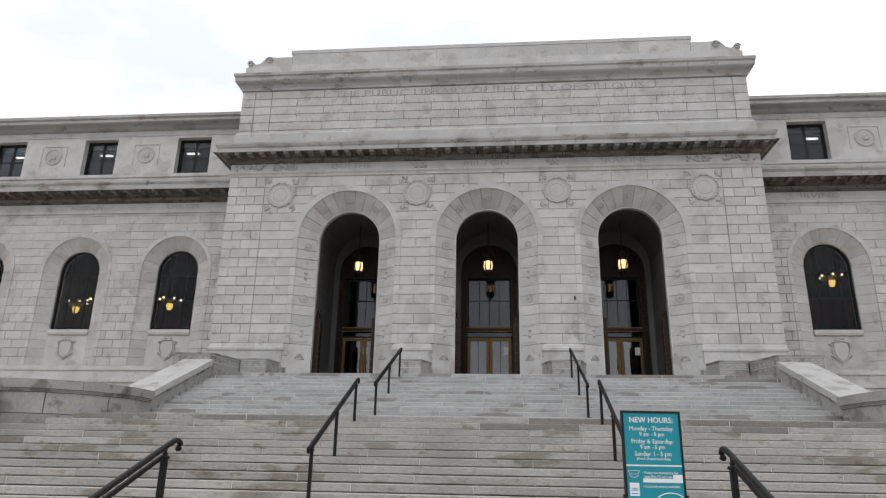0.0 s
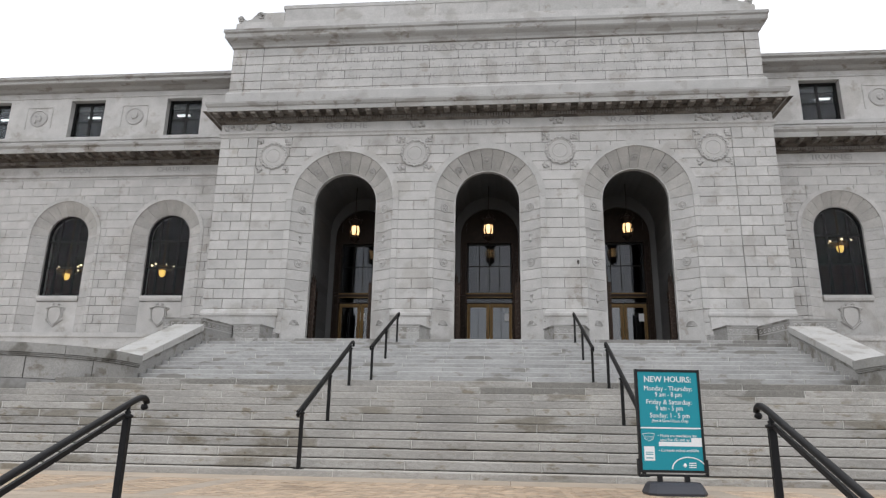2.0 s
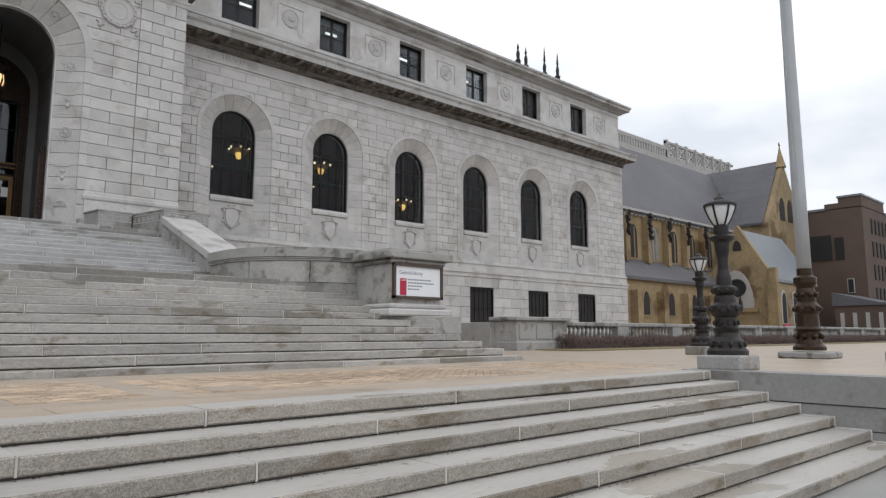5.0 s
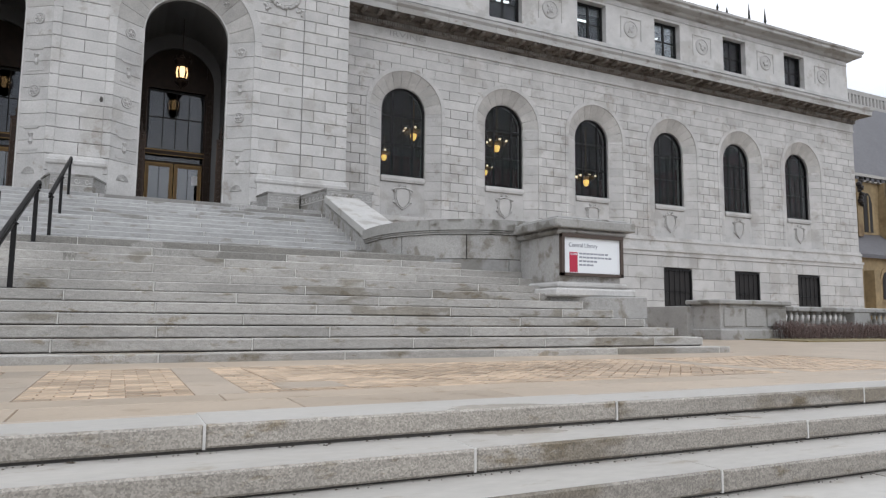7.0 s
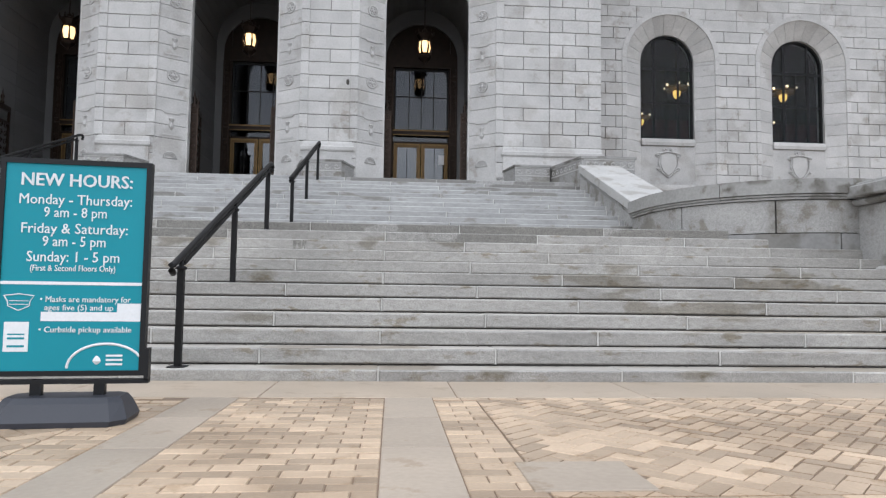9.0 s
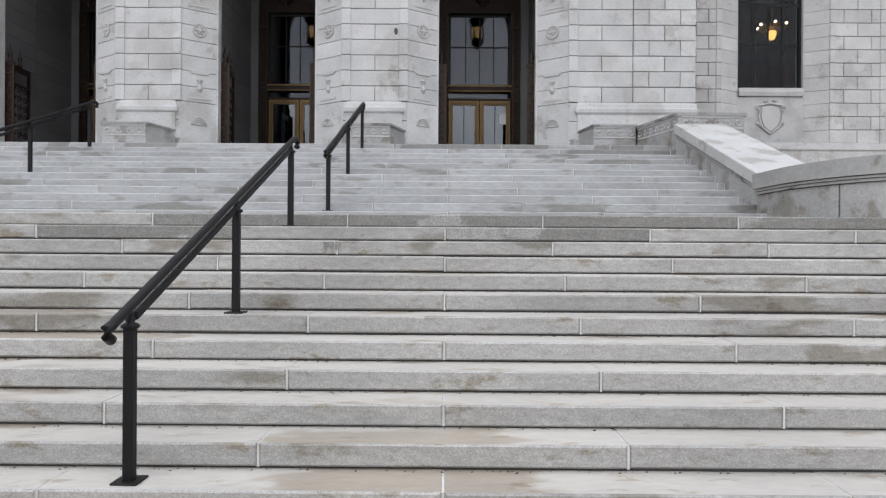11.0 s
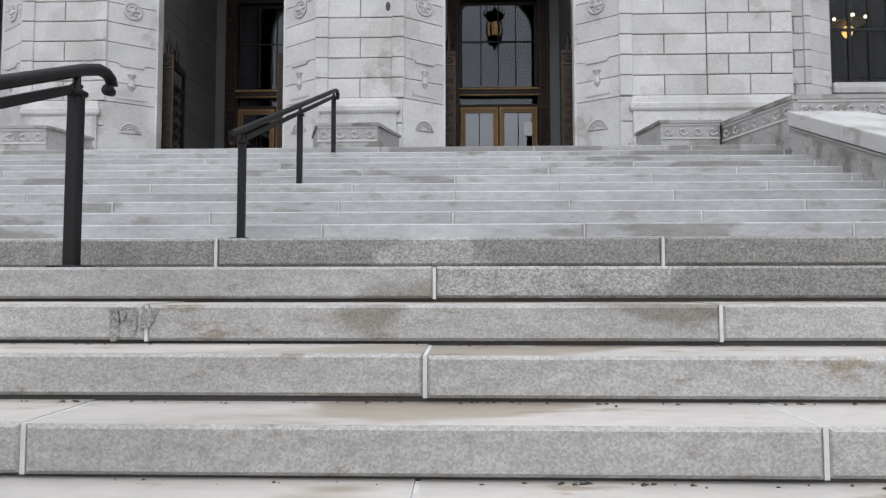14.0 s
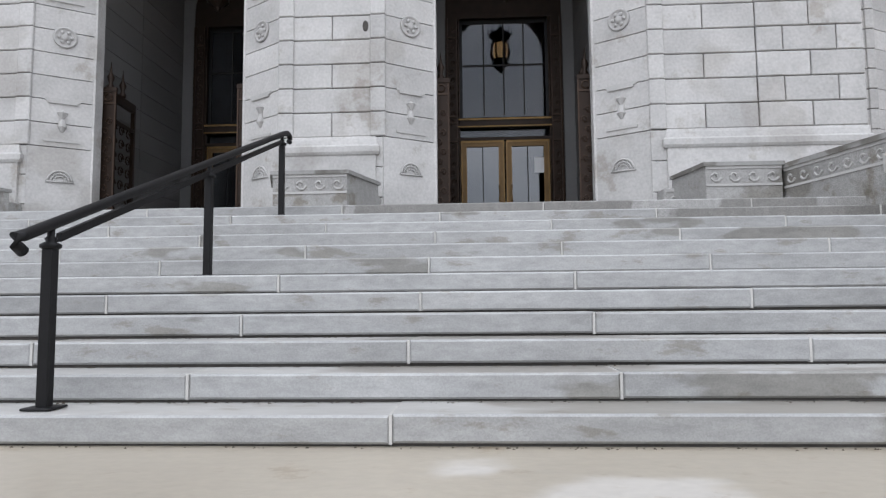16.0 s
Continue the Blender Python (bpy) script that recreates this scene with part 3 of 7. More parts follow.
# ---------------------------------------------------------------- pavilion walls
wall = structure("wall_pavilion", arch_wall(bmesh.new(), -10.3, 10.3, 0.5, 12.9, FACE + 0.03, FACE + 0.62, [(c, R_OUT + 0.03, TERRACE_Z, SPRING) for c in ARCHES]), JOINT,
                 "granite pavilion front with three round arches")
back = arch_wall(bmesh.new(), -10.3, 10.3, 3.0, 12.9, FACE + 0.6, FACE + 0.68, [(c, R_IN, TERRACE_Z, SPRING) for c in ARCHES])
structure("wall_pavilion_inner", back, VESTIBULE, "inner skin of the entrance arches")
bm = boxes((-10.2, -9.7, FACE + 0.62, 34, 0, 12.9), (9.7, 10.2, FACE + 0.62, 34, 0, 12.9), (-10.2, 10.2, 33.5, 34, 0, 12.9))
structure("wall_pavilion_sides", bm, MARBLE, "granite side walls of the pavilion")
laid = Masonry(wall, MARBLE, MARBLE_IS, 300, "ashlar_stone")
Z_PLINTH = 4.88


def arch_cut(c, z0, z1, r):
    """The stretch of x that an arch takes out of a course."""
    if z0 < SPRING:
        return c - r, c + r
    d = z0 - SPRING
    if d >= r:
        return None
    h = math.sqrt(r * r - d * d)
    return c - h, c + h


def lay_course(m, spans, z0, z1, y, length, phase, **kw):
    for a, b in spans:
        if b - a < 0.08:
            continue
        n = max(1, round((b - a) / length))
        edges = [a + (b - a) * i / n for i in range(n + 1)]
        if phase and n > 1:
            edges = [a] + [a + (b - a) * (i + 0.5) / n for i in range(n)] + [b]
        for p, q in zip(edges, edges[1:]):
            m.lay(p, q, z0, z1, y, **kw)


def cut_spans(x0, x1, cuts):
    out, x = [], x0
    for c in sorted(c for c in cuts if c):
        if c[0] > x:
            out.append((x, min(c[0], x1)))
        x = max(x, c[1])
    if x < x1:
        out.append((x, x1))
    return out


n_courses = 18
for k in range(n_courses):
    z0, z1 = Z_PLINTH + k * COURSE, Z_PLINTH + (k + 1) * COURSE + (0.1 if k == 17 else 0)
    spans = cut_spans(-8.836, 8.836, [arch_cut(c, z0, z1, R_OUT + 0.02) for c in ARCHES])
    lay_course(laid, spans, z0, z1, FACE, 1.38 if k % 2 else 0.69, False, gap=0.006)
    if z1 > SPRING:
        for c in ARCHES:
            if z0 >= SPRING - 0.2:
                spandrels(wall, c, R_OUT + 0.02, z0, z1, SPRING, FACE, 0.035, MARBLE)
    for s in (-1, 1):
        a, b = sorted((s * 8.832, s * 10.32))
        lay_course(laid, [(a, b)], z0, z1, FACE - 0.02, 0.68, k % 2, depth=0.055, gap=0.007, r=0.012)
laid.close()


def ring_pts(c, r, u, spring=SPRING):
    """A point of an arch's outline at radius r; u runs up one jamb, round and down: metres below the spring, then degrees."""
    kind, v = u
    if kind == "L":
        return c - r, v
    if kind == "R":
        return c + r, v
    a = radians(v)
    return c + r * math.cos(a), spring + r * math.sin(a)


def splay(parent, c, ra, rb, ya, yb, sill, spring, course, z_course, voussoirs, mat, gap=0.005, name="jamb_stone"):
    """Splayed stones round an arched opening: jamb courses and voussoirs, each a stone of its own."""
    levels = [sill]
    z = z_course
    while z < spring - 0.1:
        if z > sill + 0.1:
            levels.append(z)
        z += course
    levels.append(spring)

    def stone(nm, u0, u1):
        bm = bmesh.new()
        pts = []
        for ro, ri, y0, y1 in ((ra, rb, ya, yb), (ra + 0.1, rb + 0.1, ya + 0.02, yb + 0.02)):
            for r, y, u in ((ra if ro == ra else ra + 0.02, y0, u0), (ri, y1, u0), (ri, y1, u1), (ra if ro == ra else ra + 0.02, y0, u1)):
                x, zz = ring_pts(c, r, u, spring)
                pts.append((x, y, zz))
        hexa(bm, pts)
        bmesh.ops.recalc_face_normals(bm, faces=bm.faces[:])
        part(nm, bm, VOUSS if nm == "voussoir" else mat, parent)

    for a, b in zip(levels, levels[1:]):
        for side in ("L", "R"):
            stone(name, (side, a + gap), (side, b - gap))
    for i in range(voussoirs):
        g = math.degrees(gap / ra)
        stone("voussoir", ("A", 180 * i / voussoirs + g), ("A", 180 * (i + 1) / voussoirs - g))


def arch_band(c, r0, r1, y0, y1, spring, sill, seg=28):
    """A flat raised band round an arch, jambs included."""
    bm = bmesh.new()
    us = [("R", sill), ("R", spring - 0.001)] + [("A", 180 * i / seg) for i in range(seg + 1)] + [("L", spring - 0.001), ("L", sill)]
    for u, v in zip(us, us[1:]):
        p = [ring_pts(c, r, w, spring) for r, w in ((r0, u), (r1, u), (r1, v), (r0, v))]
        hexa(bm, [(x, y0, z) for x, z in p] + [(x, y1, z) for x, z in p])
    bmesh.ops.remove_doubles(bm, verts=bm.verts[:], dist=0.0005)
    bmesh.ops.recalc_face_normals(bm, faces=bm.faces[:])
    return bm


def archivolt(parent, c, r0, r1, y, spring, sill, course, z_course):
    """The raised band round an arch, coursed with the jambs, over a dark joint bed."""
    part("joint_bed", arch_band(c, r0 + 0.012, r1 - 0.01, y + 0.018, y + 0.05, spring, sill + 0.01), JOINT, parent)
    part("archivolt", arch_band(c, r0, r1, y, y + 0.05, spring, spring - 0.002), MARBLE, parent)
    z = z_course
    while z < spring - 0.1:
        z1 = min(z + course, spring)
        if spring - z1 < 0.12:
            z1 = spring
        for s in (-1, 1):
            a, b = sorted((c + s * r0, c + s * r1))
            part("jamb_band_stone", block_mesh(b - a, 0.05, z1 - z - 0.012, MARBLE, 0.012), None, parent, at=pose(a, y, z + 0.006))
        if z1 == spring:
            break
        z = z1


def rosette_mesh(r=0.16):
    bm = lathe([(r, 0), (r, 0.02), (r * 0.86, 0.03), (r * 0.8, 0.012), (r * 0.35, 0.012), (r * 0.3, 0.035), (r * 0.12, 0.045), (0.005, 0.046)], 20)
    for i in range(6):
        a = i * math.pi / 3
        m = Matrix.Translation((r * 0.52 * math.cos(a), r * 0.52 * math.sin(a), 0.02)) @ Matrix.Diagonal((r * 0.2, r * 0.2, 0.02, 1))
        bmesh.ops.create_icosphere(bm, subdivisions=1, radius=1, matrix=m)
    return mesh_of(bm, CARVED, True)


ROSETTE = rosette_mesh()
bm = bmesh.new()
for rr, tk in ((0.19, 0.018), (0.14, 0.014), (0.09, 0.014)):
    tube([(rr * math.cos(math.pi * i / 12), rr * math.sin(math.pi * i / 12) - 0.08, 0.01) for i in range(13)], tk, 6, bm)
for i in range(1, 6):
    tube([(0.09 * math.cos(math.pi * i / 6), 0.09 * math.sin(math.pi * i / 6) - 0.08, 0.01), (0.19 * math.cos(math.pi * i / 6), 0.19 * math.sin(math.pi * i / 6) - 0.08, 0.01)], 0.01, 5, bm)
tube([(-0.22, -0.09, 0.01), (0.22, -0.09, 0.01)], 0.018, 6, bm)
FAN = mesh_of(bm, CARVED, True)
depth_y = 0.5
for c in ARCHES:
    arch = structure("entrance_arch", None, None, "splayed granite arch with carved rosettes")
    splay(arch, c, R_OUT, R_IN, FACE - 0.005, FACE + depth_y, TERRACE_Z, SPRING, COURSE, Z_PLINTH, 13, MARBLE, 0.007)
    archivolt(arch, c, R_OUT - 0.03, R_OUT + 0.2, FACE - 0.03, SPRING, Z_PLINTH, COURSE, Z_PLINTH)
    part("inner_edge", arch_band(c, R_IN - 0.004, R_IN + 0.06, FACE + depth_y - 0.02, FACE + 0.69, SPRING, TERRACE_Z), MARBLE, arch)
    # panels, rosettes and fans on the splay faces
    lean = math.atan2(depth_y, R_OUT - R_IN)
    mid, ym = (R_OUT + R_IN) / 2, FACE + depth_y / 2
    for s in (-1, 1):
        for zz, nm in ((8.68, "rosette"), (6.62, "rosette"), (4.42, "fan_ornament")):
            rz = -s * math.degrees(lean)
            part(nm, FAN if nm == "fan_ornament" else ROSETTE, None, arch, at=pose(c + s * mid, ym - 0.005, zz, 90, 0, rz) @ Matrix.Diagonal((0.85, 0.85, 0.9, 1) if nm == "fan_ornament" else (1.05, 1.05, 1, 1)))
        for zz in (7.52, 5.3):
            bm = boxes((-0.24, 0.24, -0.018, 0.02, 0.3, 0.34), (-0.2, 0.2, -0.03, 0.02, 0.26, 0.3), (-0.24, 0.24, -0.018, 0.02, -0.34, -0.3), (-0.05, 0.05, -0.02, 0.02, -0.12, 0.1))
            lathe([(0.02, -0.18), (0.07, -0.1), (0.03, 0.02), (0.08, 0.12), (0.02, 0.16)], 8, bm)
            part("carved_panel", bm, CARVED, arch, at=pose(c + s * mid, ym, zz, 0, 0, -s * math.degrees(lean)))
    for deg in (90, 48, 132):
        a = radians(deg)
        m = Matrix.Translation((c + mid * math.cos(a), ym - 0.005, SPRING + mid * math.sin(a))) @ Matrix.Rotation(-(a - math.pi / 2), 4, "Y") @ pose(0, 0, 0, 90 + 38, 0, 0)
        part("rosette", ROSETTE, None, arch, at=m @ Matrix.Diagonal((0.95, 0.95, 1, 1)))

# plinth of the piers
def plinth(x0, x1, e0=0.15, e1=0.15):
    """A moulded foot under a pier's face, on a flush base that runs on to the splays by e0 and e1."""
    st = structure("plinth", boxes((x0 + 0.06, x1 - 0.06, FACE - 0.055, FACE + 0.3, TERRACE_Z, 4.63)), MARBLE, "moulded granite plinth at the foot of a pier")
    bm = sweep_x([(FACE, 4.6), (FACE - 0.07, 4.6), (FACE - 0.09, 4.64), (FACE - 0.09, 4.72), (FACE - 0.06, 4.75), (FACE - 0.04, 4.83), (FACE - 0.015, Z_PLINTH)], x0 + 0.09, x1 - 0.09)
    part("plinth_moulding", bm, MARBLE, st)
    for a, b in ((x0 - e0, x0 + 0.2), (x1 - 0.2, x1 + e1)):
        for k in range(3):
            z0, z1 = TERRACE_Z + 0.02 + k * 0.45, TERRACE_Z + 0.02 + (k + 1) * 0.45
            part("base_stone", block_mesh(b - a, 0.25, min(z1, Z_PLINTH) - z0 - 0.012, MARBLE, 0.01), None, st, at=pose(a, FACE - 0.012, z0))
    part("plinth_foot", round_box(x0 - e0 + 0.02, x1 + e1 - 0.02, FACE - 0.11, FACE + 0.1, TERRACE_Z, TERRACE_Z + 0.16, 0.02), MARBLE, st)
    return st


for x0, x1 in ((7.46, 10.35), (1.97, 3.42)):
    plinth(x0, x1, 0.16 if x0 > 5 else 0.05, 0.0 if x0 > 5 else 0.04)
    plinth(-x1, -x0, 0.0 if x0 > 5 else 0.04, 0.16 if x0 > 5 else 0.05)


def wave_band(bm, x0, x1, y, z0, z1, n):
    """A running-scroll border: two fillets and a row of curls."""
    box(bm, x0, x1, y - 0.012, y, z1 - 0.035, z1)
    box(bm, x0, x1, y - 0.012, y, z0, z0 + 0.03)
    zc, rr = (z0 + z1) / 2, (z1 - z0) * 0.26
    for i in range(n):
        xc = x0 + (x1 - x0) * (i + 0.5) / n
        pts = [(xc + rr * (0.3 + t / 9) * math.cos(t * 0.75), y - 0.006, zc + rr * (0.3 + t / 9) * math.sin(t * 0.75)) for t in range(9)]
        tube(pts, 0.014, 5, bm)


def podium(x, half, wide):
    t = structure("podium", None, None, "granite podium with a running scroll border")
    bm = bmesh.new()
    prism(bm, [(x - half, FACE - 1.19), (x + half, FACE - 1.19), (x + wide, FACE - 0.32), (x - wide, FACE - 0.32)], TERRACE_Z, 4.09)
    part("podium_body", bm, CHEEK, t)
    bm = bmesh.new()
    prism(bm, [(x - half - 0.03, FACE - 1.22), (x + half + 0.03, FACE - 1.22), (x + wide + 0.03, FACE - 0.3), (x - wide - 0.03, FACE - 0.3)], 4.09, 4.14)
    part("podium_cap", bm, CAPSTONE, t)
    bm = bmesh.new()
    wave_band(bm, x - half, x + half, FACE - 1.19, 3.84, 4.09, 4)
    part("scroll_band", bm, CARVED, t)


def corner_block(x):
    """A low square block with one carved curl, between a podium and the splay of an arch."""
    t = structure("corner_block", None, None, "small granite block with a carved scroll beside an arch")
    part("block", round_box(x - 0.14, x + 0.14, FACE - 0.36, FACE, TERRACE_Z + 0.06, TERRACE_Z + 0.46, 0.012), CHEEK, t)
    part("block_foot", round_box(x - 0.17, x + 0.17, FACE - 0.39, FACE, TERRACE_Z, TERRACE_Z + 0.07, 0.01), CHEEK, t)
    bm = bmesh.new()
    wave_band(bm, x - 0.12, x + 0.12, FACE - 0.36, TERRACE_Z + 0.16, TERRACE_Z + 0.44, 1)
    part("scroll", bm, CARVED, t)


for x in (2.1, 3.29, 7.5):
    corner_block(x), corner_block(-x)
st = structure("dark_stain", lathe([(0.06, 0), (0.05, 0.012), (0.01, 0.016)], 10), JOINT, "small dark patch on a pier stone")
st.matrix_basis = pose(3.2, FACE + 0.001, 6.55, 90) @ Matrix.Diagonal((0.75, 1.5, 1, 1))
for x in (-2.69, 2.69):
    podium(x, 0.48, 0.75)
for s in (-1, 1):
    podium(s * 8.11, 0.46, 0.62)

# entablature of the pavilion
ent = structure("cornice_pavilion", None, None, "weathered granite main cornice with modillions and dentils")
part("frieze", sweep_x([(FACE, 11.56), (FACE - 0.04, 11.57), (FACE - 0.06, 11.66), (FACE - 0.1, 11.72), (FACE - 0.1, 11.79), (FACE - 0.03, 11.82), (FACE - 0.02, 12.13)], -10.3, 10.3), MARBLE, ent)
part("bed_moulding", sweep_x([(FACE, 12.13), (FACE - 0.08, 12.15), (FACE - 0.12, 12.19), (FACE - 0.12, 12.33), (FACE - 0.18, 12.35), (FACE - 0.2, 12.44), (FACE - 0.6, 12.45)], -10.3, 10.3), UNDER_SHADE, ent)
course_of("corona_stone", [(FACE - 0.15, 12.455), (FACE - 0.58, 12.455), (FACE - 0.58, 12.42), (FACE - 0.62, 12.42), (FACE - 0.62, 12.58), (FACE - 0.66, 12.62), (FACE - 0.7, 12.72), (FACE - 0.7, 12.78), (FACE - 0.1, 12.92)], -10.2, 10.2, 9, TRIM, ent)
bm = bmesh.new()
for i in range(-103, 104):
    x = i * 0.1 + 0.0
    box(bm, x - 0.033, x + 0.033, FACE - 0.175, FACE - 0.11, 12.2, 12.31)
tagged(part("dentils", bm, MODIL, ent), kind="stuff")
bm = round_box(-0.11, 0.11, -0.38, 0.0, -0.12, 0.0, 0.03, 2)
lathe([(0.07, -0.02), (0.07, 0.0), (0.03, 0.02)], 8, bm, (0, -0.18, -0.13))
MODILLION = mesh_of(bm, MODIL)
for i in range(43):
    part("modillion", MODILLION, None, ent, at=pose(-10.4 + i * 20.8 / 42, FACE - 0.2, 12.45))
for word, x, w in (("GOETHE", -5.37, 1.6), ("MILTON", 0.0, 1.75), ("RACINE", 5.37, 1.6)):
    lettering("frieze_lettering", word, 0.34, CUT, ent, x, FACE - 0.027, 11.97, w)
bm = bmesh.new()
rng = random.Random(5)
for s in (-1, 1):
    for i in range(60):
        bmesh.ops.create_icosphere(bm, subdivisions=1, radius=rng.uniform(0.04, 0.09), matrix=Matrix.Translation((s * rng.uniform(7.6, 8.5) if i % 3 else s * rng.uniform(8.9, 10.2), FACE - 0.03, rng.uniform(11.86, 12.1))))
    for cx in (2.68,):
        for i in range(10):
            bmesh.ops.create_icosphere(bm, subdivisions=1, radius=rng.uniform(0.05, 0.1), matrix=Matrix.Translation((s * (cx + rng.uniform(-0.3, 0.3)), FACE - 0.03, rng.uniform(11.87, 12.1))))
tagged(part("carved_foliage", bm, CARVED, ent, smooth=True), kind="stuff")


def medallion(x, z, name="wreath_medallion"):
    t = structure(name, None, None, "carved stone roundel with a leafy wreath border")
    bm = bmesh.new()
    bm = lathe([(0.47, 0.0), (0.47, 0.02), (0.43, 0.05), (0.4, 0.03), (0.3, 0.03), (0.27, 0.045), (0.24, 0.03), (0.02, 0.045), (0.01, 0.045)], 32)
    part("disc", bm, CARVED, t, smooth=False, at=pose(x, FACE - 0.002, z, 90))
    bm = bmesh.new()
    for i in range(26):
        a = 2 * math.pi * i / 26
        m = Matrix.Translation((0.5 * math.cos(a), -0.03, 0.5 * math.sin(a))) @ Matrix.Rotation(-a + (0.5 if i % 2 else -0.5), 4, "Y") @ Matrix.Diagonal((0.06, 0.04, 0.1, 1))
        bmesh.ops.create_icosphere(bm, subdivisions=1, radius=1, matrix=m)
    part("wreath", bm, CARVED, t, smooth=True, at=pose(x, FACE, z))
    bm = bmesh.new()
    rg = random.Random(int(x * 10))
    for sx in (-1, 1):
        for sz in (-1, 1):
            for i in range(8):
                m = Matrix.Translation((sx * rg.uniform(0.42, 0.62), -0.02, sz * rg.uniform(0.46, 0.66))) @ Matrix.Diagonal((0.06, 0.035, 0.06, 1))
                bmesh.ops.create_icosphere(bm, subdivisions=1, radius=1, matrix=m)
    part("carving", bm, CARVED, t, smooth=True, at=pose(x, FACE, z))


for x in (-8.16, -2.69, 2.69, 8.16):
    medallion(x, 10.8)

# attic of the pavilion
ATT = FACE + 0.1
attic = structure("wall_attic", boxes((-10.25, 10.25, ATT + 0.03, ATT + 8, 12.8, 15.7)), JOINT, "inscribed granite attic storey")
am = Masonry(attic, MARBLE, MARBLE_IS, 140, "attic_stone")
for k in range(7):
    lay_course(am, [(-10.27, -9.7), (-9.7, -8.98), (-8.98, 8.98), (8.98, 9.7), (9.7, 10.27)], 12.98 + k * COURSE, 12.98 + (k + 1) * COURSE, ATT, 2.2, k % 2, gap=0.008)
am.close()
part("attic_foot", sweep_x([(ATT, 12.9), (ATT - 0.1, 12.9), (ATT - 0.1, 13.5), (ATT - 0.03, 13.6), (ATT, 13.62)], -10.25, 10.25), MARBLE, attic)
course_of("attic_cornice_stone", [(ATT, 15.55), (ATT - 0.06, 15.57), (ATT - 0.08, 15.66), (ATT - 0.14, 15.76), (ATT - 0.26, 15.86), (ATT - 0.3, 15.92), (ATT - 0.3, 16.08), (ATT - 0.35, 16.14), (ATT - 0.35, 16.26), (ATT - 0.1, 16.33)], -10.25, 10.25, 9, TRIM, attic)
bm = boxes((-10.2, 10.2, ATT - 0.12, ATT + 6, 16.3, 16.66), (-10.0, 10.0, ATT - 0.04, ATT + 6, 16.64, 16.76))
part("blocking_course", bm, MARBLE, attic)
bm = bmesh.new()
for i in range(8):
    box(bm, -8.25 + i * 2.0625 + 0.006, -8.25 + (i + 1) * 2.0625 - 0.006, ATT, ATT + 2, 16.76, 17.34)
box(bm, -8.32, 8.32, ATT - 0.02, ATT + 2, 17.34, 17.5)
box(bm, -9.05, -8.26, ATT, ATT + 2, 16.76, 17.2)
box(bm, 8.26, 9.05, ATT, ATT + 2, 16.76, 17.2)
part("parapet", bm, MARBLE_IS, attic)
for s in (-1, 1):
    bm = bmesh.new()
    outline = [(9.05, 16.86), (10.15, 16.86), (10.2, 17.0), (10.12, 17.12), (9.98, 17.1), (9.85, 16.98), (9.65, 17.02), (9.45, 17.25), (9.25, 17.36), (9.05, 17.3)]
    a = [bm.verts.new((s * x, ATT, z - 0.1)) for x, z in outline]
    b = [bm.verts.new((s * x, ATT + 0.5, z - 0.1)) for x, z in outline]
    bm.faces.new(a), bm.faces.new(b[::-1])
    for i in range(len(a)):
        bm.faces.new((a[i], b[i], b[(i + 1) % len(a)], a[(i + 1) % len(a)]))
    for cx, cz, rr in ((10.07, 16.94, 0.13), (9.25, 17.06, 0.17)):
        tube([(s * (cx + rr * math.cos(t) * (1 - t / 14)), ATT - 0.02, cz + rr * math.sin(t) * (1 - t / 14)) for t in [j * 0.6 for j in range(18)]], 0.03, 6, bm)
    bmesh.ops.recalc_face_normals(bm, faces=bm.faces[:])
    part("scroll_end", bm, CARVED, attic)
lettering("inscription", "THE PUBLIC LIBRARY OF THE CITY OF ST LOUIS", 0.4, CUT, attic, 0, ATT - 0.003, 15.3, 12.6)
bm = bmesh.new()
rng = random.Random(9)
for row, (half, z) in enumerate(((7.9, 14.86), (7.9, 14.47), (7.4, 14.1))):
    x = -half
    while x < half:
        w = rng.uniform(0.05, 0.2)
        if rng.random() < 0.55:
            box(bm, x, x + 0.025, ATT - 0.002, ATT + 0.01, z - 0.1, z + 0.1)
            if rng.random() < 0.5:
                box(bm, x, x + w * 0.8, ATT - 0.002, ATT + 0.01, z + 0.08, z + 0.1)
            if rng.random() < 0.4:
                box(bm, x, x + w * 0.8, ATT - 0.002, ATT + 0.01, z - 0.1, z - 0.08)
        x += w + 0.06
tagged(part("worn_inscription", bm, CUT, attic), kind="stuff")
structure("roof_pavilion", boxes((-9.6, 9.6, ATT + 1.5, 60, 16.0, 16.4), (-9.7, 9.7, FACE + 0.9, 34, 12.6, 12.9)), LEAD, "flat roof behind the attic")

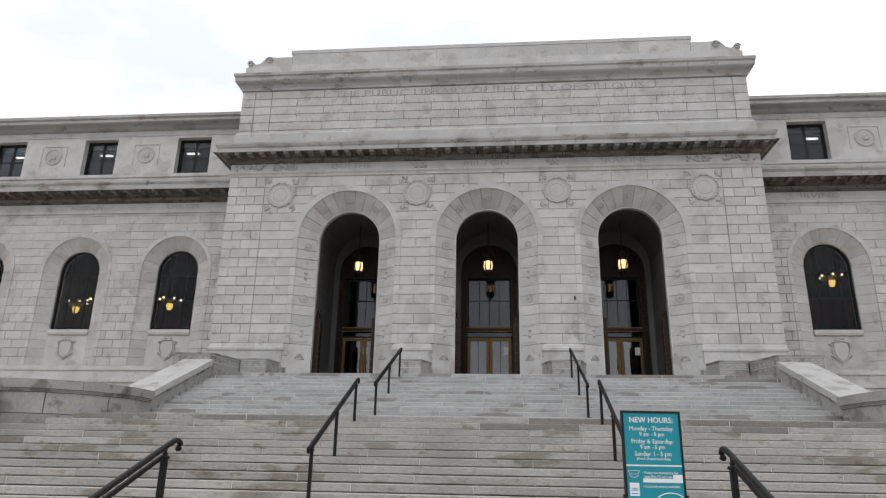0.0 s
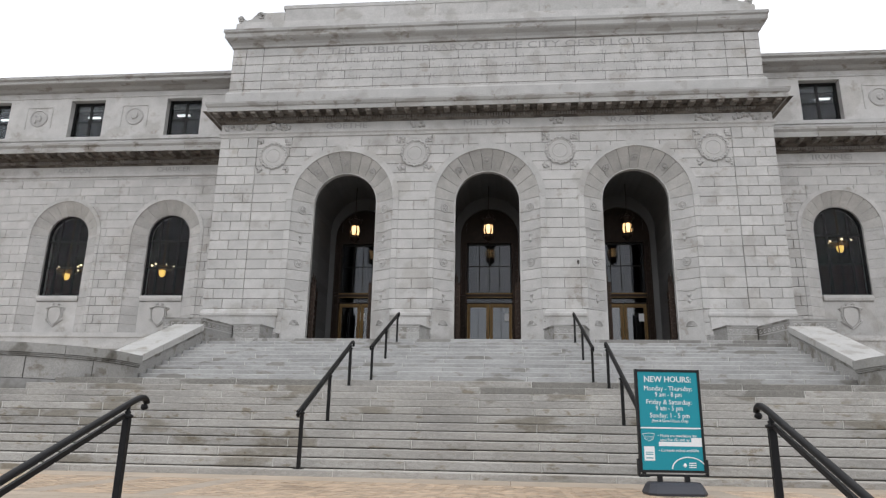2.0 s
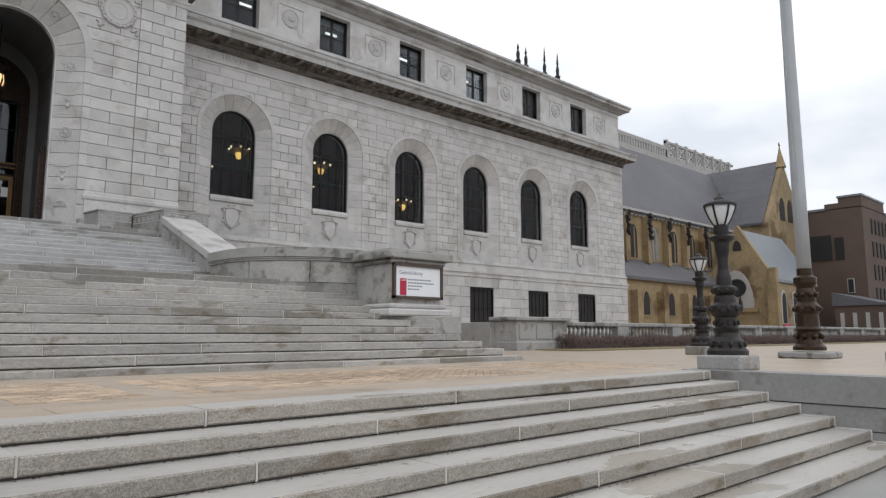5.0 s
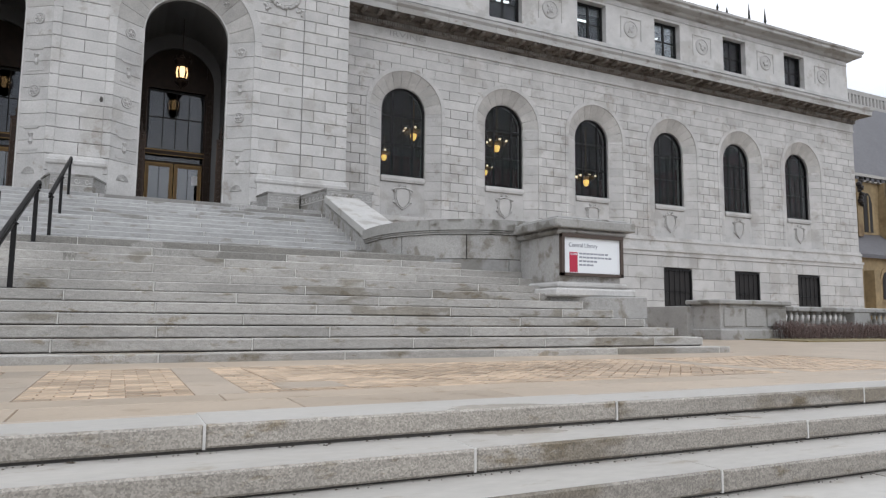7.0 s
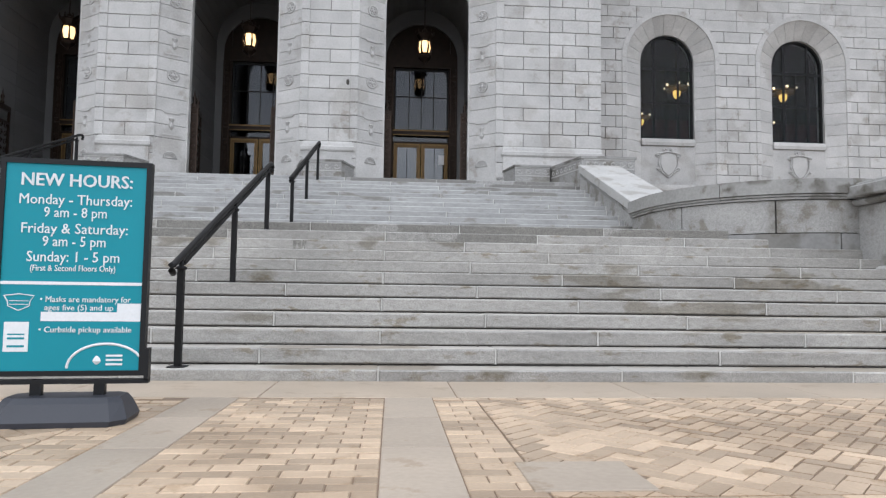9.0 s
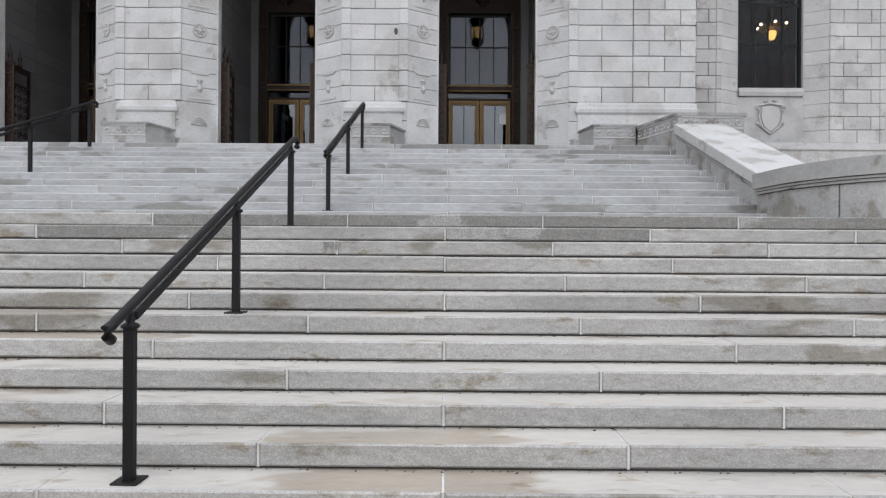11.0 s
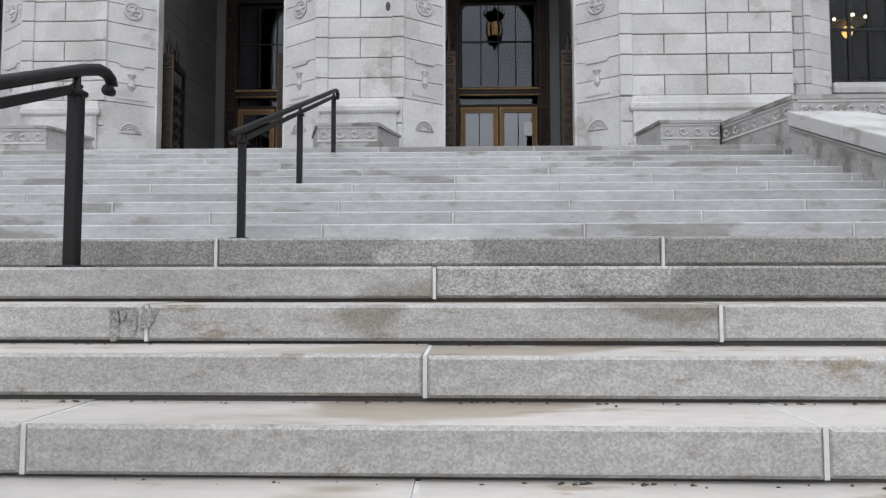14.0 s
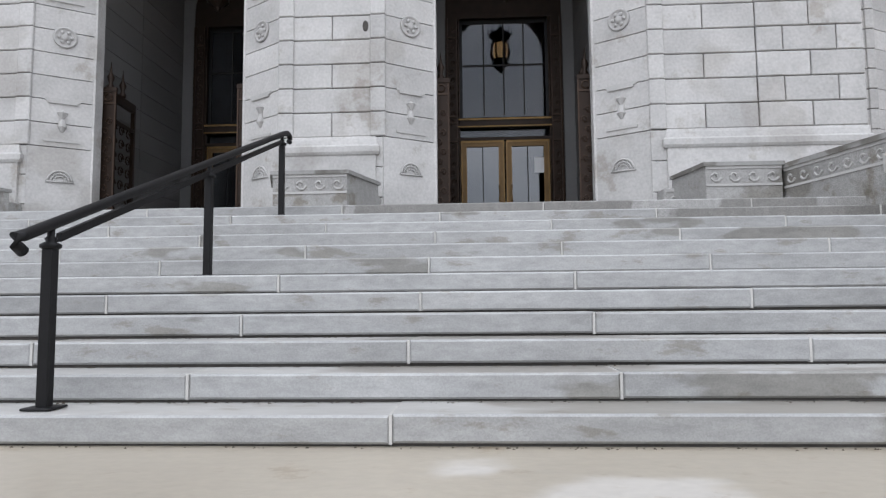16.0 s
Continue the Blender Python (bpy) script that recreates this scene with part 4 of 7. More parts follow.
# ---------------------------------------------------------------- vestibules and doors
for c in ARCHES:
    vest = structure("vestibule", None, None, "shadowy vaulted stone vestibule behind an entrance arch")
    h, y0, y1 = 1.45, FACE + 0.68, 27.75
    vm = bmesh.new()
    box(vm, c - h - 0.4, c - h - 0.02, y0, y1 + 0.4, TERRACE_Z, SPRING)
    box(vm, c + h + 0.02, c + h + 0.4, y0, y1 + 0.4, TERRACE_Z, SPRING)
    seg = 16
    for i in range(seg):
        a, b = math.pi * i / seg, math.pi * (i + 1) / seg
        p = [(c + r * math.cos(t), SPRING + r * math.sin(t)) for r, t in ((h, a), (h + 0.4, a), (h + 0.4, b), (h, b))]
        hexa(vm, [(x, y0, z) for x, z in p] + [(x, y1 + 0.4, z) for x, z in p])
    bmesh.ops.recalc_face_normals(vm, faces=vm.faces[:])
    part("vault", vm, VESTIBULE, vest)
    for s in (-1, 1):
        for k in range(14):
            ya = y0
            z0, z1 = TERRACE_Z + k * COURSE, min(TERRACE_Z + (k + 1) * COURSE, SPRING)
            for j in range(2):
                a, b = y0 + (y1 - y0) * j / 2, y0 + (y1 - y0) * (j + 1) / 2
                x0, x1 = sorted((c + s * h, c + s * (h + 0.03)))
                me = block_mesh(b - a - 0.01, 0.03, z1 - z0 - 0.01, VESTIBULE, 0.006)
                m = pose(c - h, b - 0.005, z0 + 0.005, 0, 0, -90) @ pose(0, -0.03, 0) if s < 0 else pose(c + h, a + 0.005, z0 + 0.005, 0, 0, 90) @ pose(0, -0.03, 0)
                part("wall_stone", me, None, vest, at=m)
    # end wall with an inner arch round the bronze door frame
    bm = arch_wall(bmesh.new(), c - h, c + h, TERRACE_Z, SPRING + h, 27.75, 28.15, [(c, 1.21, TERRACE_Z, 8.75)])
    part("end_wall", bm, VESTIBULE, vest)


def door_set(c):
    t = tagged(new("bronze_entrance_doors"), "glazed bronze double doors with a tall transom window", "door", "entrance doors", "structure")
    t.matrix_basis = pose(c, 27.85, TERRACE_Z) @ Matrix.Diagonal((1, 1, 1.07, 1))
    H, h = 4.6, 0.96
    part("door_frame", boxes((-1.22, -h, -0.08, 0.22, 0, 6.4), (h, 1.22, -0.08, 0.22, 0, 6.4), (-h, h, -0.08, 0.22, H, H + 0.5), (-h, h, 0.0, 0.2, H + 0.5, 6.35)), BRONZE, t)
    for s in (-1, 1):
        bm = boxes(*[(s * x - 0.011, s * x + 0.011, -0.12, -0.08, 0, H) for x in (0.985, 1.175)])
        for z in (2.12, 2.5, 2.62, 4.2):
            box(bm, s * 1.08 - 0.1, s * 1.08 + 0.1, -0.11, -0.08, z, z + 0.025)
        for k in range(26):
            if 11 < k < 14:
                continue
            sg = (-1) ** k
            tube([(s * (1.08 + sg * 0.018) + 0.055 * math.cos(t * 0.75) * (1 - t / 14), -0.085, 0.16 + k * 0.168 + 0.07 * math.sin(t * 0.75) * (1 - t / 14)) for t in range(11)], 0.012, 5, bm)
        tagged(part("ornate_pilaster", bm, GILT, t, "browned bronze scrollwork strip"), kind="stuff")
        part("brass_edge", boxes((s * 0.935 - 0.008, s * 0.935 + 0.008, -0.1, -0.02, 0, H)), GILT, t)
        part("brass_edge", boxes((s * 1.215 - 0.008, s * 1.215 + 0.008, -0.1, -0.02, 0, H)), GILT, t)
    part("transom_bar", boxes((-h, h, -0.1, 0.1, 2.4, 2.6), (-h, h, -0.06, 0.1, 2.16, 2.22)), BRONZE, t)
    part("transom_moulding", boxes((-h, h, -0.125, -0.1, 2.55, 2.58), (-h, h, -0.125, -0.1, 2.41, 2.43)), BRASS, t)
    win = part("transom_window", boxes((-0.9, 0.9, 0.03, 0.06, 2.6, 2.5), (-0.9, 0.9, 0.03, 0.06, H - 0.08, H), (-0.93, -0.87, 0.03, 0.06, 2.6, H), (0.87, 0.93, 0.03, 0.06, 2.6, H)), FRAME, t)
    for x in (-0.42, 0.0, 0.42):
        part("glazing_bar", boxes((x - 0.014, x + 0.014, 0.025, 0.06, 2.68, H - 0.08)), FRAME, win)
    part("glazing_bar", boxes((-0.87, 0.87, 0.02, 0.06, 3.66, 3.69)), FRAME, win)
    part("pane", boxes((-0.88, 0.88, 0.04, 0.046, 2.6, H - 0.06)), DOORPANE, win)
    part("pane", boxes((-0.94, 0.94, 0.04, 0.046, 2.22, 2.4)), DOORPANE, win)
    for s in (-1, 1):
        a, b = sorted((s * 0.03, s * 0.9))
        leaf = part("door_leaf", boxes((a, a + 0.1, -0.03, 0.05, 0, 2.16), (b - 0.1, b, -0.03, 0.05, 0, 2.16), (a + 0.1, b - 0.1, -0.03, 0.05, 2.04, 2.16), (a + 0.1, b - 0.1, -0.03, 0.05, 0, 0.34)), LEAF_BRONZE, t)
        part("brass_edge", boxes((a - 0.012, a + 0.015, -0.05, -0.03, 0.0, 2.16), (b - 0.015, b + 0.012, -0.05, -0.03, 0.0, 2.16), (a, b, -0.045, -0.03, 2.12, 2.16), (a + 0.09, a + 0.105, -0.04, -0.03, 0.34, 2.04), (b - 0.105, b - 0.09, -0.04, -0.03, 0.34, 2.04)), BRASS, leaf)
        part("pane", boxes((a + 0.1, b - 0.1, 0.005, 0.011, 0.34, 2.04)), LEAFPANE, leaf)
        part("glazing_bar", boxes(((a + b) / 2 - 0.01, (a + b) / 2 + 0.01, -0.005, 0.02, 0.34, 2.04)), FRAME, leaf)
        bm = bmesh.new()
        for z in (0.5, 0.58, 0.66, 0.74):
            box(bm, a + 0.1, b - 0.1, -0.02, 0.0, z, z + 0.014)
        part("push_bars", bm, FRAME, leaf)
        part("handle", tube([(s * 0.13, -0.05, 0.95), (s * 0.13, -0.1, 0.98), (s * 0.13, -0.1, 1.25), (s * 0.13, -0.05, 1.28)], 0.014), BRASS, leaf)
    return t


for c in ARCHES:
    door_set(c)
    n = tagged(part("paper_notice", boxes((0, 0.22, -0.003, 0.0, 0, 0.32)), PAPER), "white paper notice taped inside the door glass", "notice")
    n.matrix_basis = pose(c + (0.6 if c >= 0 else -0.05), 27.845, TERRACE_Z + 1.62)


def bronze_gate(x, side):
    """A folding gate leaf, opened back against the jamb."""
    g = thing("bronze_gate", "ornate openwork bronze gate folded back against the arch", "gate", "folding gates", pose(x, FACE + 0.78, TERRACE_Z, 0, 0, 90 - side * 4))
    part("gate_frame", boxes((0, 0.06, -0.03, 0.03, 0, 2.45), (0.84, 0.9, -0.03, 0.03, 0, 2.45), (0.06, 0.84, -0.03, 0.03, 0, 0.12), (0.06, 0.84, -0.03, 0.03, 2.3, 2.45), (0.06, 0.84, -0.03, 0.03, 1.95, 2.0)), BRONZE, g)
    bm = bmesh.new()
    for i in range(3):
        for k in range(8):
            xc, zc = 0.19 + i * 0.26, 0.26 + k * 0.23
            tube([(xc + 0.1 * math.cos(t * 0.7) * (1 - t / 16), 0, zc + 0.1 * math.sin(t * 0.7) * (1 - t / 16)) for t in range(12)], 0.014, 5, bm)
    tagged(part("scrollwork", bm, BRONZE, g), kind="stuff")
    for fx in (0.03, 0.45):
        part("finial", lathe([(0.05, 2.45), (0.06, 2.5), (0.03, 2.56), (0.06, 2.66), (0.02, 2.75), (0.005, 2.92)], 10, None, (fx, 0, 0)), BRONZE, g, smooth=True)
    part("front_strip", boxes((-0.03, 0.0, -0.125, 0.125, 0, 2.4), (-0.05, 0.0, -0.135, 0.135, 2.4, 2.47)), BRONZE, g)
    bm = bmesh.new()
    for k in range(12):
        sg = (-1) ** k
        tube([(-0.036, sg * 0.03 + 0.055 * math.cos(t * 0.75) * (1 - t / 14), 0.2 + k * 0.155 + 0.07 * math.sin(t * 0.75) * (1 - t / 14)) for t in range(11)], 0.011, 5, bm)
    tube([(-0.04, 0.06 * math.cos(t * 0.5), 2.31 + 0.06 * math.sin(t * 0.5)) for t in range(13)], 0.014, 5, bm)
    for yy in (-0.115, 0.115):
        box(bm, -0.045, -0.03, yy - 0.012, yy + 0.012, 0.05, 2.4)
    box(bm, -0.045, -0.03, -0.1, 0.1, 2.2, 2.23)
    tagged(part("leaf_ornament", bm, GILT, g, "browned bronze scrolls"), kind="stuff")
    return g


for c in ARCHES:
    bronze_gate(c - 1.13, -1)
    bronze_gate(c + 1.13, 1)


def hanging_lantern(x, y, z):
    t = thing("hanging_lantern", "lit bronze lantern with amber glass hanging on a chain", "lantern", "entrance lanterns", pose(x, y, z))
    part("crown", lathe([(0.02, 0.62), (0.06, 0.58), (0.1, 0.5), (0.25, 0.44), (0.27, 0.38), (0.21, 0.3), (0.17, 0.24), (0.19, 0.18)], 8), BRONZE, t)
    for k in range(8):
        a = k * math.pi / 4
        part("crown_leaf", tube([(0.25 * math.cos(a), 0.25 * math.sin(a), 0.38), (0.29 * math.cos(a), 0.29 * math.sin(a), 0.47), (0.27 * math.cos(a), 0.27 * math.sin(a), 0.55)], 0.022, 5), BRONZE, t)
    for k in range(6):
        a = k * math.pi / 3
        part("cage_rib", tube([(0.17 * math.cos(a), 0.17 * math.sin(a), -0.22), (0.225 * math.cos(a), 0.225 * math.sin(a), -0.02), (0.19 * math.cos(a), 0.19 * math.sin(a), 0.2)], 0.03, 5), BRONZE, t)
    part("glass_drum", lathe([(0.14, -0.2), (0.185, -0.02), (0.16, 0.19)], 12), GLOW, t, "amber glass drum")
    part("base", lathe([(0.005, -0.56), (0.04, -0.52), (0.06, -0.46), (0.12, -0.42), (0.2, -0.36), (0.22, -0.3), (0.16, -0.24), (0.18, -0.2)], 8), BRONZE, t)
    part("chain", tube([(0, 0, 0.6), (0, 0, 1.85)], 0.015, 6), BRONZE, t)
    return t


for c in ARCHES:
    hanging_lantern(c, 26.0, 8.48)

# ---------------------------------------------------------------- wings
WG_BASE, WG_SILL, WG_SPRING, WG_IN, WG_OUT, WG_GLASS = 4.36, 5.94, 8.52, 0.91, 1.5, WING + 0.4
WING_END = 40.4


def wing(s):
    tag = "east" if s > 0 else "west"
    bays = [s * b for b in BAYS]
    x0, x1 = sorted((s * 9.9, s * WING_END))
    w = structure("wall_wing_" + tag, arch_wall(bmesh.new(), x0, x1, -0.1, 12.3, WING + 0.03, WING + 0.36, [(b, WG_OUT + 0.02, WG_BASE, WG_SPRING) for b in bays]), JOINT,
                  "granite wing wall with a row of tall arched windows")
    part("window_wall", arch_wall(bmesh.new(), x0, x1, 3.4, 12.3, WING + 0.36, WING + 0.7, [(b, WG_IN, WG_SILL, WG_SPRING) for b in bays]), MARBLE, w)
    part("end_wall", boxes((*sorted((s * (WING_END - 0.5), s * WING_END)), WING + 0.7, 60, -0.1, 15.4)), MARBLE, w)
    m = Masonry(w, MARBLE, MARBLE_IS, 280 if s > 0 else 120, "ashlar_stone")
    for k in range(19):
        z0, z1 = WG_BASE + k * COURSE, WG_BASE + (k + 1) * COURSE
        cuts = []
        for b in bays:
            if z0 < WG_SPRING:
                cuts.append((b - WG_OUT, b + WG_OUT))
            elif z0 - WG_SPRING < WG_OUT:
                h = math.sqrt(WG_OUT ** 2 - (z0 - WG_SPRING) ** 2)
                cuts.append((b - h, b + h))
        spans = cut_spans(x0, x1 + 0.0, cuts)
        if s < 0:
            spans = spans[::-1]
        if z1 > WG_SPRING and z0 >= WG_SPRING - 0.2:
            for b in bays:
                spandrels(w, b, WG_OUT, z0, z1, WG_SPRING, WING, 0.035, MARBLE)
        lay_course(m, spans, z0, z1, WING, 0.74 if z0 < WG_SPRING else 1.1, k % 2, gap=0.007)
    # basement courses with windows
    for k in range(7):
        z0, z1 = -0.1 + k * 0.511, -0.1 + (k + 1) * 0.511
        cuts = [(b - 0.86, b + 0.86) for b in bays] if 0.9 <= z0 < 2.8 else []
        lay_course(m, cut_spans(x0, x1, cuts), z0, z1, WING - 0.12, 1.2, k % 2, depth=0.15, gap=0.008)
    m.close()
    part("plinth_band", boxes((x0, x1 + 0.02, WING - 0.16, WING + 0.1, 3.48, 3.68), (x0, x1 + 0.02, WING - 0.22, WING + 0.1, 3.68, 3.8), (x0, x1 + 0.02, WING - 0.1, WING + 0.1, 3.8, 4.16), (x0, x1 + 0.02, WING - 0.14, WING + 0.1, 4.16, 4.26), (x0, x1 + 0.02, WING - 0.06, WING + 0.1, 4.26, WG_BASE)), MARBLE, w)
    for i, b in enumerate(bays):
        splay(w, b, WG_OUT, WG_IN, WING - 0.004, WG_GLASS - 0.1, WG_BASE, WG_SPRING, COURSE, WG_BASE, 11, MARBLE)
        archivolt(w, b, WG_OUT - 0.02, WG_OUT + 0.14, WING - 0.025, WG_SPRING, WG_BASE, COURSE, WG_BASE)
        # panel with a shield under the sill
        part("sill_panel", boxes((b - WG_IN, b + WG_IN, WING + 0.3, WING + 0.41, WG_BASE, 5.69)), MARBLE, w)
        part("window_sill", sweep_x([(WING + 0.38, 5.69), (WING + 0.24, 5.71), (WING + 0.22, 5.81), (WING + 0.24, 5.93), (WING + 0.38, 5.95)], b - WG_IN + 0.16, b + WG_IN - 0.16), MARBLE, w)
        bm = bmesh.new()
        ol = [(-0.3, 0.36), (0, 0.42), (0.3, 0.36), (0.32, 0.0), (0.22, -0.28), (0, -0.46), (-0.22, -0.28), (-0.32, 0.0)]
        a = [bm.verts.new((x * 1.0, -0.03, z)) for x, z in ol]
        c = [bm.verts.new((x * 1.12, 0.03, z * 1.1)) for x, z in ol]
        bm.faces.new(a[::-1])
        for j in range(len(a)):
            bm.faces.new((a[j], a[(j + 1) % len(a)], c[(j + 1) % len(a)], c[j]))
        tube([(x * 1.3, -0.015, z * 1.18) for x, z in ol + ol[:1]], 0.035, 6, bm)
        for sx in (-1, 1):
            for cx, cz, rr in ((0.44, 0.34, 0.1), (0.4, -0.22, 0.09), (0.14, 0.56, 0.08)):
                tube([(sx * (cx + rr * math.cos(t * 0.7) * (1 - t / 16)), -0.01, cz + rr * math.sin(t * 0.7) * (1 - t / 16)) for t in range(13)], 0.028, 6, bm)
        bmesh.ops.recalc_face_normals(bm, faces=bm.faces[:])
        part("shield_carving", bm, CARVED, w, at=pose(b, WING + 0.29, 5.1) @ Matrix.Diagonal((0.78, 1, 0.82, 1)))
        for sx in (-1, 1):
            for zz in (8.25, 6.55):
                part("rosette", ROSETTE, None, w, at=pose(b + sx * (WG_OUT + WG_IN) / 2, WING + 0.18, zz, 90, 0, -sx * 33) @ Matrix.Diagonal((0.8, 0.8, 0.8, 1)))
        # the arched window itself
        win = tagged(new("arched_window"), "tall black-framed arched window, dark inside", "window", "arched windows", "structure")
        win.matrix_basis = pose(b, WG_GLASS, 0)
        bm = arch_band(0, WG_IN - 0.07, WG_IN + 0.01, 0.0, 0.1, WG_SPRING, WG_SILL)
        box(bm, -WG_IN, WG_IN, 0.0, 0.1, WG_SILL, WG_SILL + 0.07)
        part("window_frame", bm, FRAME, win)
        for xx, half, top in ((-0.42, 0.035, WG_SPRING + 0.77), (0.0, 0.012, 8.3), (0.42, 0.035, WG_SPRING + 0.77)):
            part("glazing_bar", boxes((xx - half, xx + half, 0.02, 0.07, WG_SILL, top)), FRAME, win)
        for zz, half in ((7.16, 0.03), (8.3, 0.038)):
            part("glazing_bar", boxes((-WG_IN + 0.03, WG_IN - 0.03, 0.015, 0.065, zz - half, zz + half)), FRAME, win)
        bm = bmesh.new()
        vs = [bm.verts.new((-WG_IN, 0.05, WG_SILL)), bm.verts.new((WG_IN, 0.05, WG_SILL))] + [bm.verts.new((WG_IN * math.cos(math.pi * j / 18), 0.05, WG_SPRING + WG_IN * math.sin(math.pi * j / 18))) for j in range(19)]
        bm.faces.new(vs)
        pane = part("pane", bm, PANE, win)
        pane.visible_shadow = False
    # basement windows with iron bars
    for b in bays:
        win = tagged(new("basement_window"), "small dark basement window behind iron bars", "window", "basement windows", "structure")
        win.matrix_basis = pose(b, WING, 0)
        # flat near-black sheet painted as the shade behind the bars
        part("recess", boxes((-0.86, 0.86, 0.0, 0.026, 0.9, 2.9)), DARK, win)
        part("window_frame", boxes((-0.86, -0.8, -0.09, 0.0, 0.9, 2.9), (0.8, 0.86, -0.09, 0.0, 0.9, 2.9), (-0.8, 0.8, -0.09, 0.0, 2.84, 2.9), (-0.8, 0.8, -0.05, 0.0, 1.85, 1.9)), FRAME, win)
        for j in range(4):
            part("bar", boxes((-0.48 + j * 0.32 - 0.012, -0.48 + j * 0.32 + 0.012, -0.06, -0.035, 0.95, 2.84)), IRON, win)
        part("window_sill", boxes((-0.95, 0.95, -0.25, -0.13, 0.72, 0.9)), MARBLE, win)
    # cornice of the wing
    c = structure("cornice_wing_" + tag, None, None, "weathered granite cornice of the wing with modillions")
    cx0, cx1 = (x0 + 0.7, x1) if s > 0 else (x0, x1 - 0.7)
    part("frieze", sweep_x([(WING, 11.08), (WING - 0.05, 11.09), (WING - 0.05, 11.17), (WING - 0.02, 11.19), (WING - 0.02, 11.56)], cx0, cx1), MARBLE, c)
    part("bed_moulding", sweep_x([(WING, 11.56), (WING - 0.1, 11.59), (WING - 0.12, 11.8), (WING - 0.2, 11.84), (WING - 0.22, 11.96), (WING - 0.7, 11.98)], cx0, cx1), UNDER_SHADE, c)
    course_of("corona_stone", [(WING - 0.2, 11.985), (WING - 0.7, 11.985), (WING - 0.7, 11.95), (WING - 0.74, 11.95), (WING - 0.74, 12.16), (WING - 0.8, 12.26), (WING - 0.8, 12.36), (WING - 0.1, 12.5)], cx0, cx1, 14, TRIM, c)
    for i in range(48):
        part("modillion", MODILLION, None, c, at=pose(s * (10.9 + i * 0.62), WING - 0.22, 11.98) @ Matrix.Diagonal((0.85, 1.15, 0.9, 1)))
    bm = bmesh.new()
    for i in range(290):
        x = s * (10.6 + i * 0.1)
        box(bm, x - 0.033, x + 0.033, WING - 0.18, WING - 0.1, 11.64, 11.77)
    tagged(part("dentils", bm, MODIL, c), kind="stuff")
    words = ("IRVING", "ADDISON") if s > 0 else ("CHAUCER", "ADDISON")
    for wd, b in zip(words[:1 if s > 0 else 2], bays):
        lettering("frieze_lettering", wd, 0.3, CUT, c, b, WING - 0.027, 11.38, 1.5)
    # attic storey
    ay = WING + 0.15
    aw = structure("wall_wing_attic_" + tag, None, None, "attic storey of the wing with square windows and roundels")
    bm = bmesh.new()
    zb, zt = 13.08, 14.86
    box(bm, x0, x1, ay, ay + 0.5, 12.3, zb)
    box(bm, x0, x1, ay, ay + 0.5, zt, 15.4)
    x = x0
    for b in sorted(bays):
        box(bm, x, b - 0.8, ay, ay + 0.5, zb, zt)
        x = b + 0.8
    box(bm, x, x1, ay, ay + 0.5, zb, zt)
    part("attic_wall", bm, MARBLE, aw)
    part("attic_string", boxes((x0, x1, ay - 0.05, ay, 12.9, 13.06), (x0, x1, ay - 0.03, ay, 14.98, 15.08)), MARBLE, aw)
    part("roof_cornice", sweep_x([(ay, 15.24), (ay - 0.12, 15.3), (ay - 0.2, 15.4), (ay - 0.45, 15.46), (ay - 0.5, 15.5), (ay - 0.5, 15.62), (ay - 0.58, 15.69), (ay - 0.58, 15.8), (ay - 0.3, 15.86), (ay - 0.3, 15.98), (ay + 0.2, 16.08)], x0 if s < 0 else x0 + 0.5, x1 if s > 0 else x1 - 0.5), TRIM, aw)
    for b in bays:
        win = tagged(new("attic_window"), "square black casement window with a lit ceiling tube inside", "window", "attic windows", "structure")
        win.matrix_basis = pose(b, ay + 0.28, 0)
        part("window_frame", boxes((-0.8, -0.7, 0, 0.08, zb, zt), (0.7, 0.8, 0, 0.08, zb, zt), (-0.7, 0.7, 0, 0.08, zt - 0.1, zt), (-0.7, 0.7, 0, 0.08, zb, zb + 0.1), (-0.05, 0.05, 0, 0.08, zb + 0.1, zt - 0.1), (-0.7, 0.7, 0.01, 0.06, 13.9, 13.96)), FRAME, win)
        pane = part("pane", boxes((-0.7, 0.7, 0.03, 0.036, zb + 0.1, zt - 0.1)), PANE, win)
        pane.visible_shadow = False
        t = thing("ceiling_tube", "lit white fluorescent tube under the attic ceiling", "ceiling light", "attic tubes", pose(b + s * 1.15, ay + 2.2, 15.1))
        part("tube", boxes((-0.3, 0.3, -0.06, 0.06, 0, 0.05)), TUBE, t)
    for i, b in enumerate(bays):
        xm = b + s * 2.25
        r = structure("roundel_panel", None, None, "framed stone panel with a carved roundel")
        part("panel_frame", boxes((-0.62, -0.58, -0.03, 0.02, -0.52, 0.52), (0.58, 0.62, -0.03, 0.02, -0.52, 0.52), (-0.58, 0.58, -0.03, 0.02, 0.48, 0.52)), MARBLE, r, at=pose(xm, ay, 14.05))
        part("disc", lathe([(0.42, 0), (0.42, 0.03), (0.36, 0.05), (0.33, 0.02), (0.15, 0.03), (0.1, 0.06), (0.01, 0.06)], 28), CARVED, r, at=pose(xm, ay, 14.03, 90))
        bm = bmesh.new()
        rg = random.Random(i)
        for j in range(6):
            bmesh.ops.create_icosphere(bm, subdivisions=1, radius=0.07, matrix=Matrix.Translation((rg.uniform(-0.16, 0.16), -0.04, rg.uniform(-0.18, 0.18))) @ Matrix.Diagonal((1, 0.5, 1.2, 1)))
        part("emblem", bm, CARVED, r, smooth=True, at=pose(xm, ay, 14.03))
    # rooms inside
    rm = structure("room_" + tag, None, None, "dim reading room behind the arched windows")
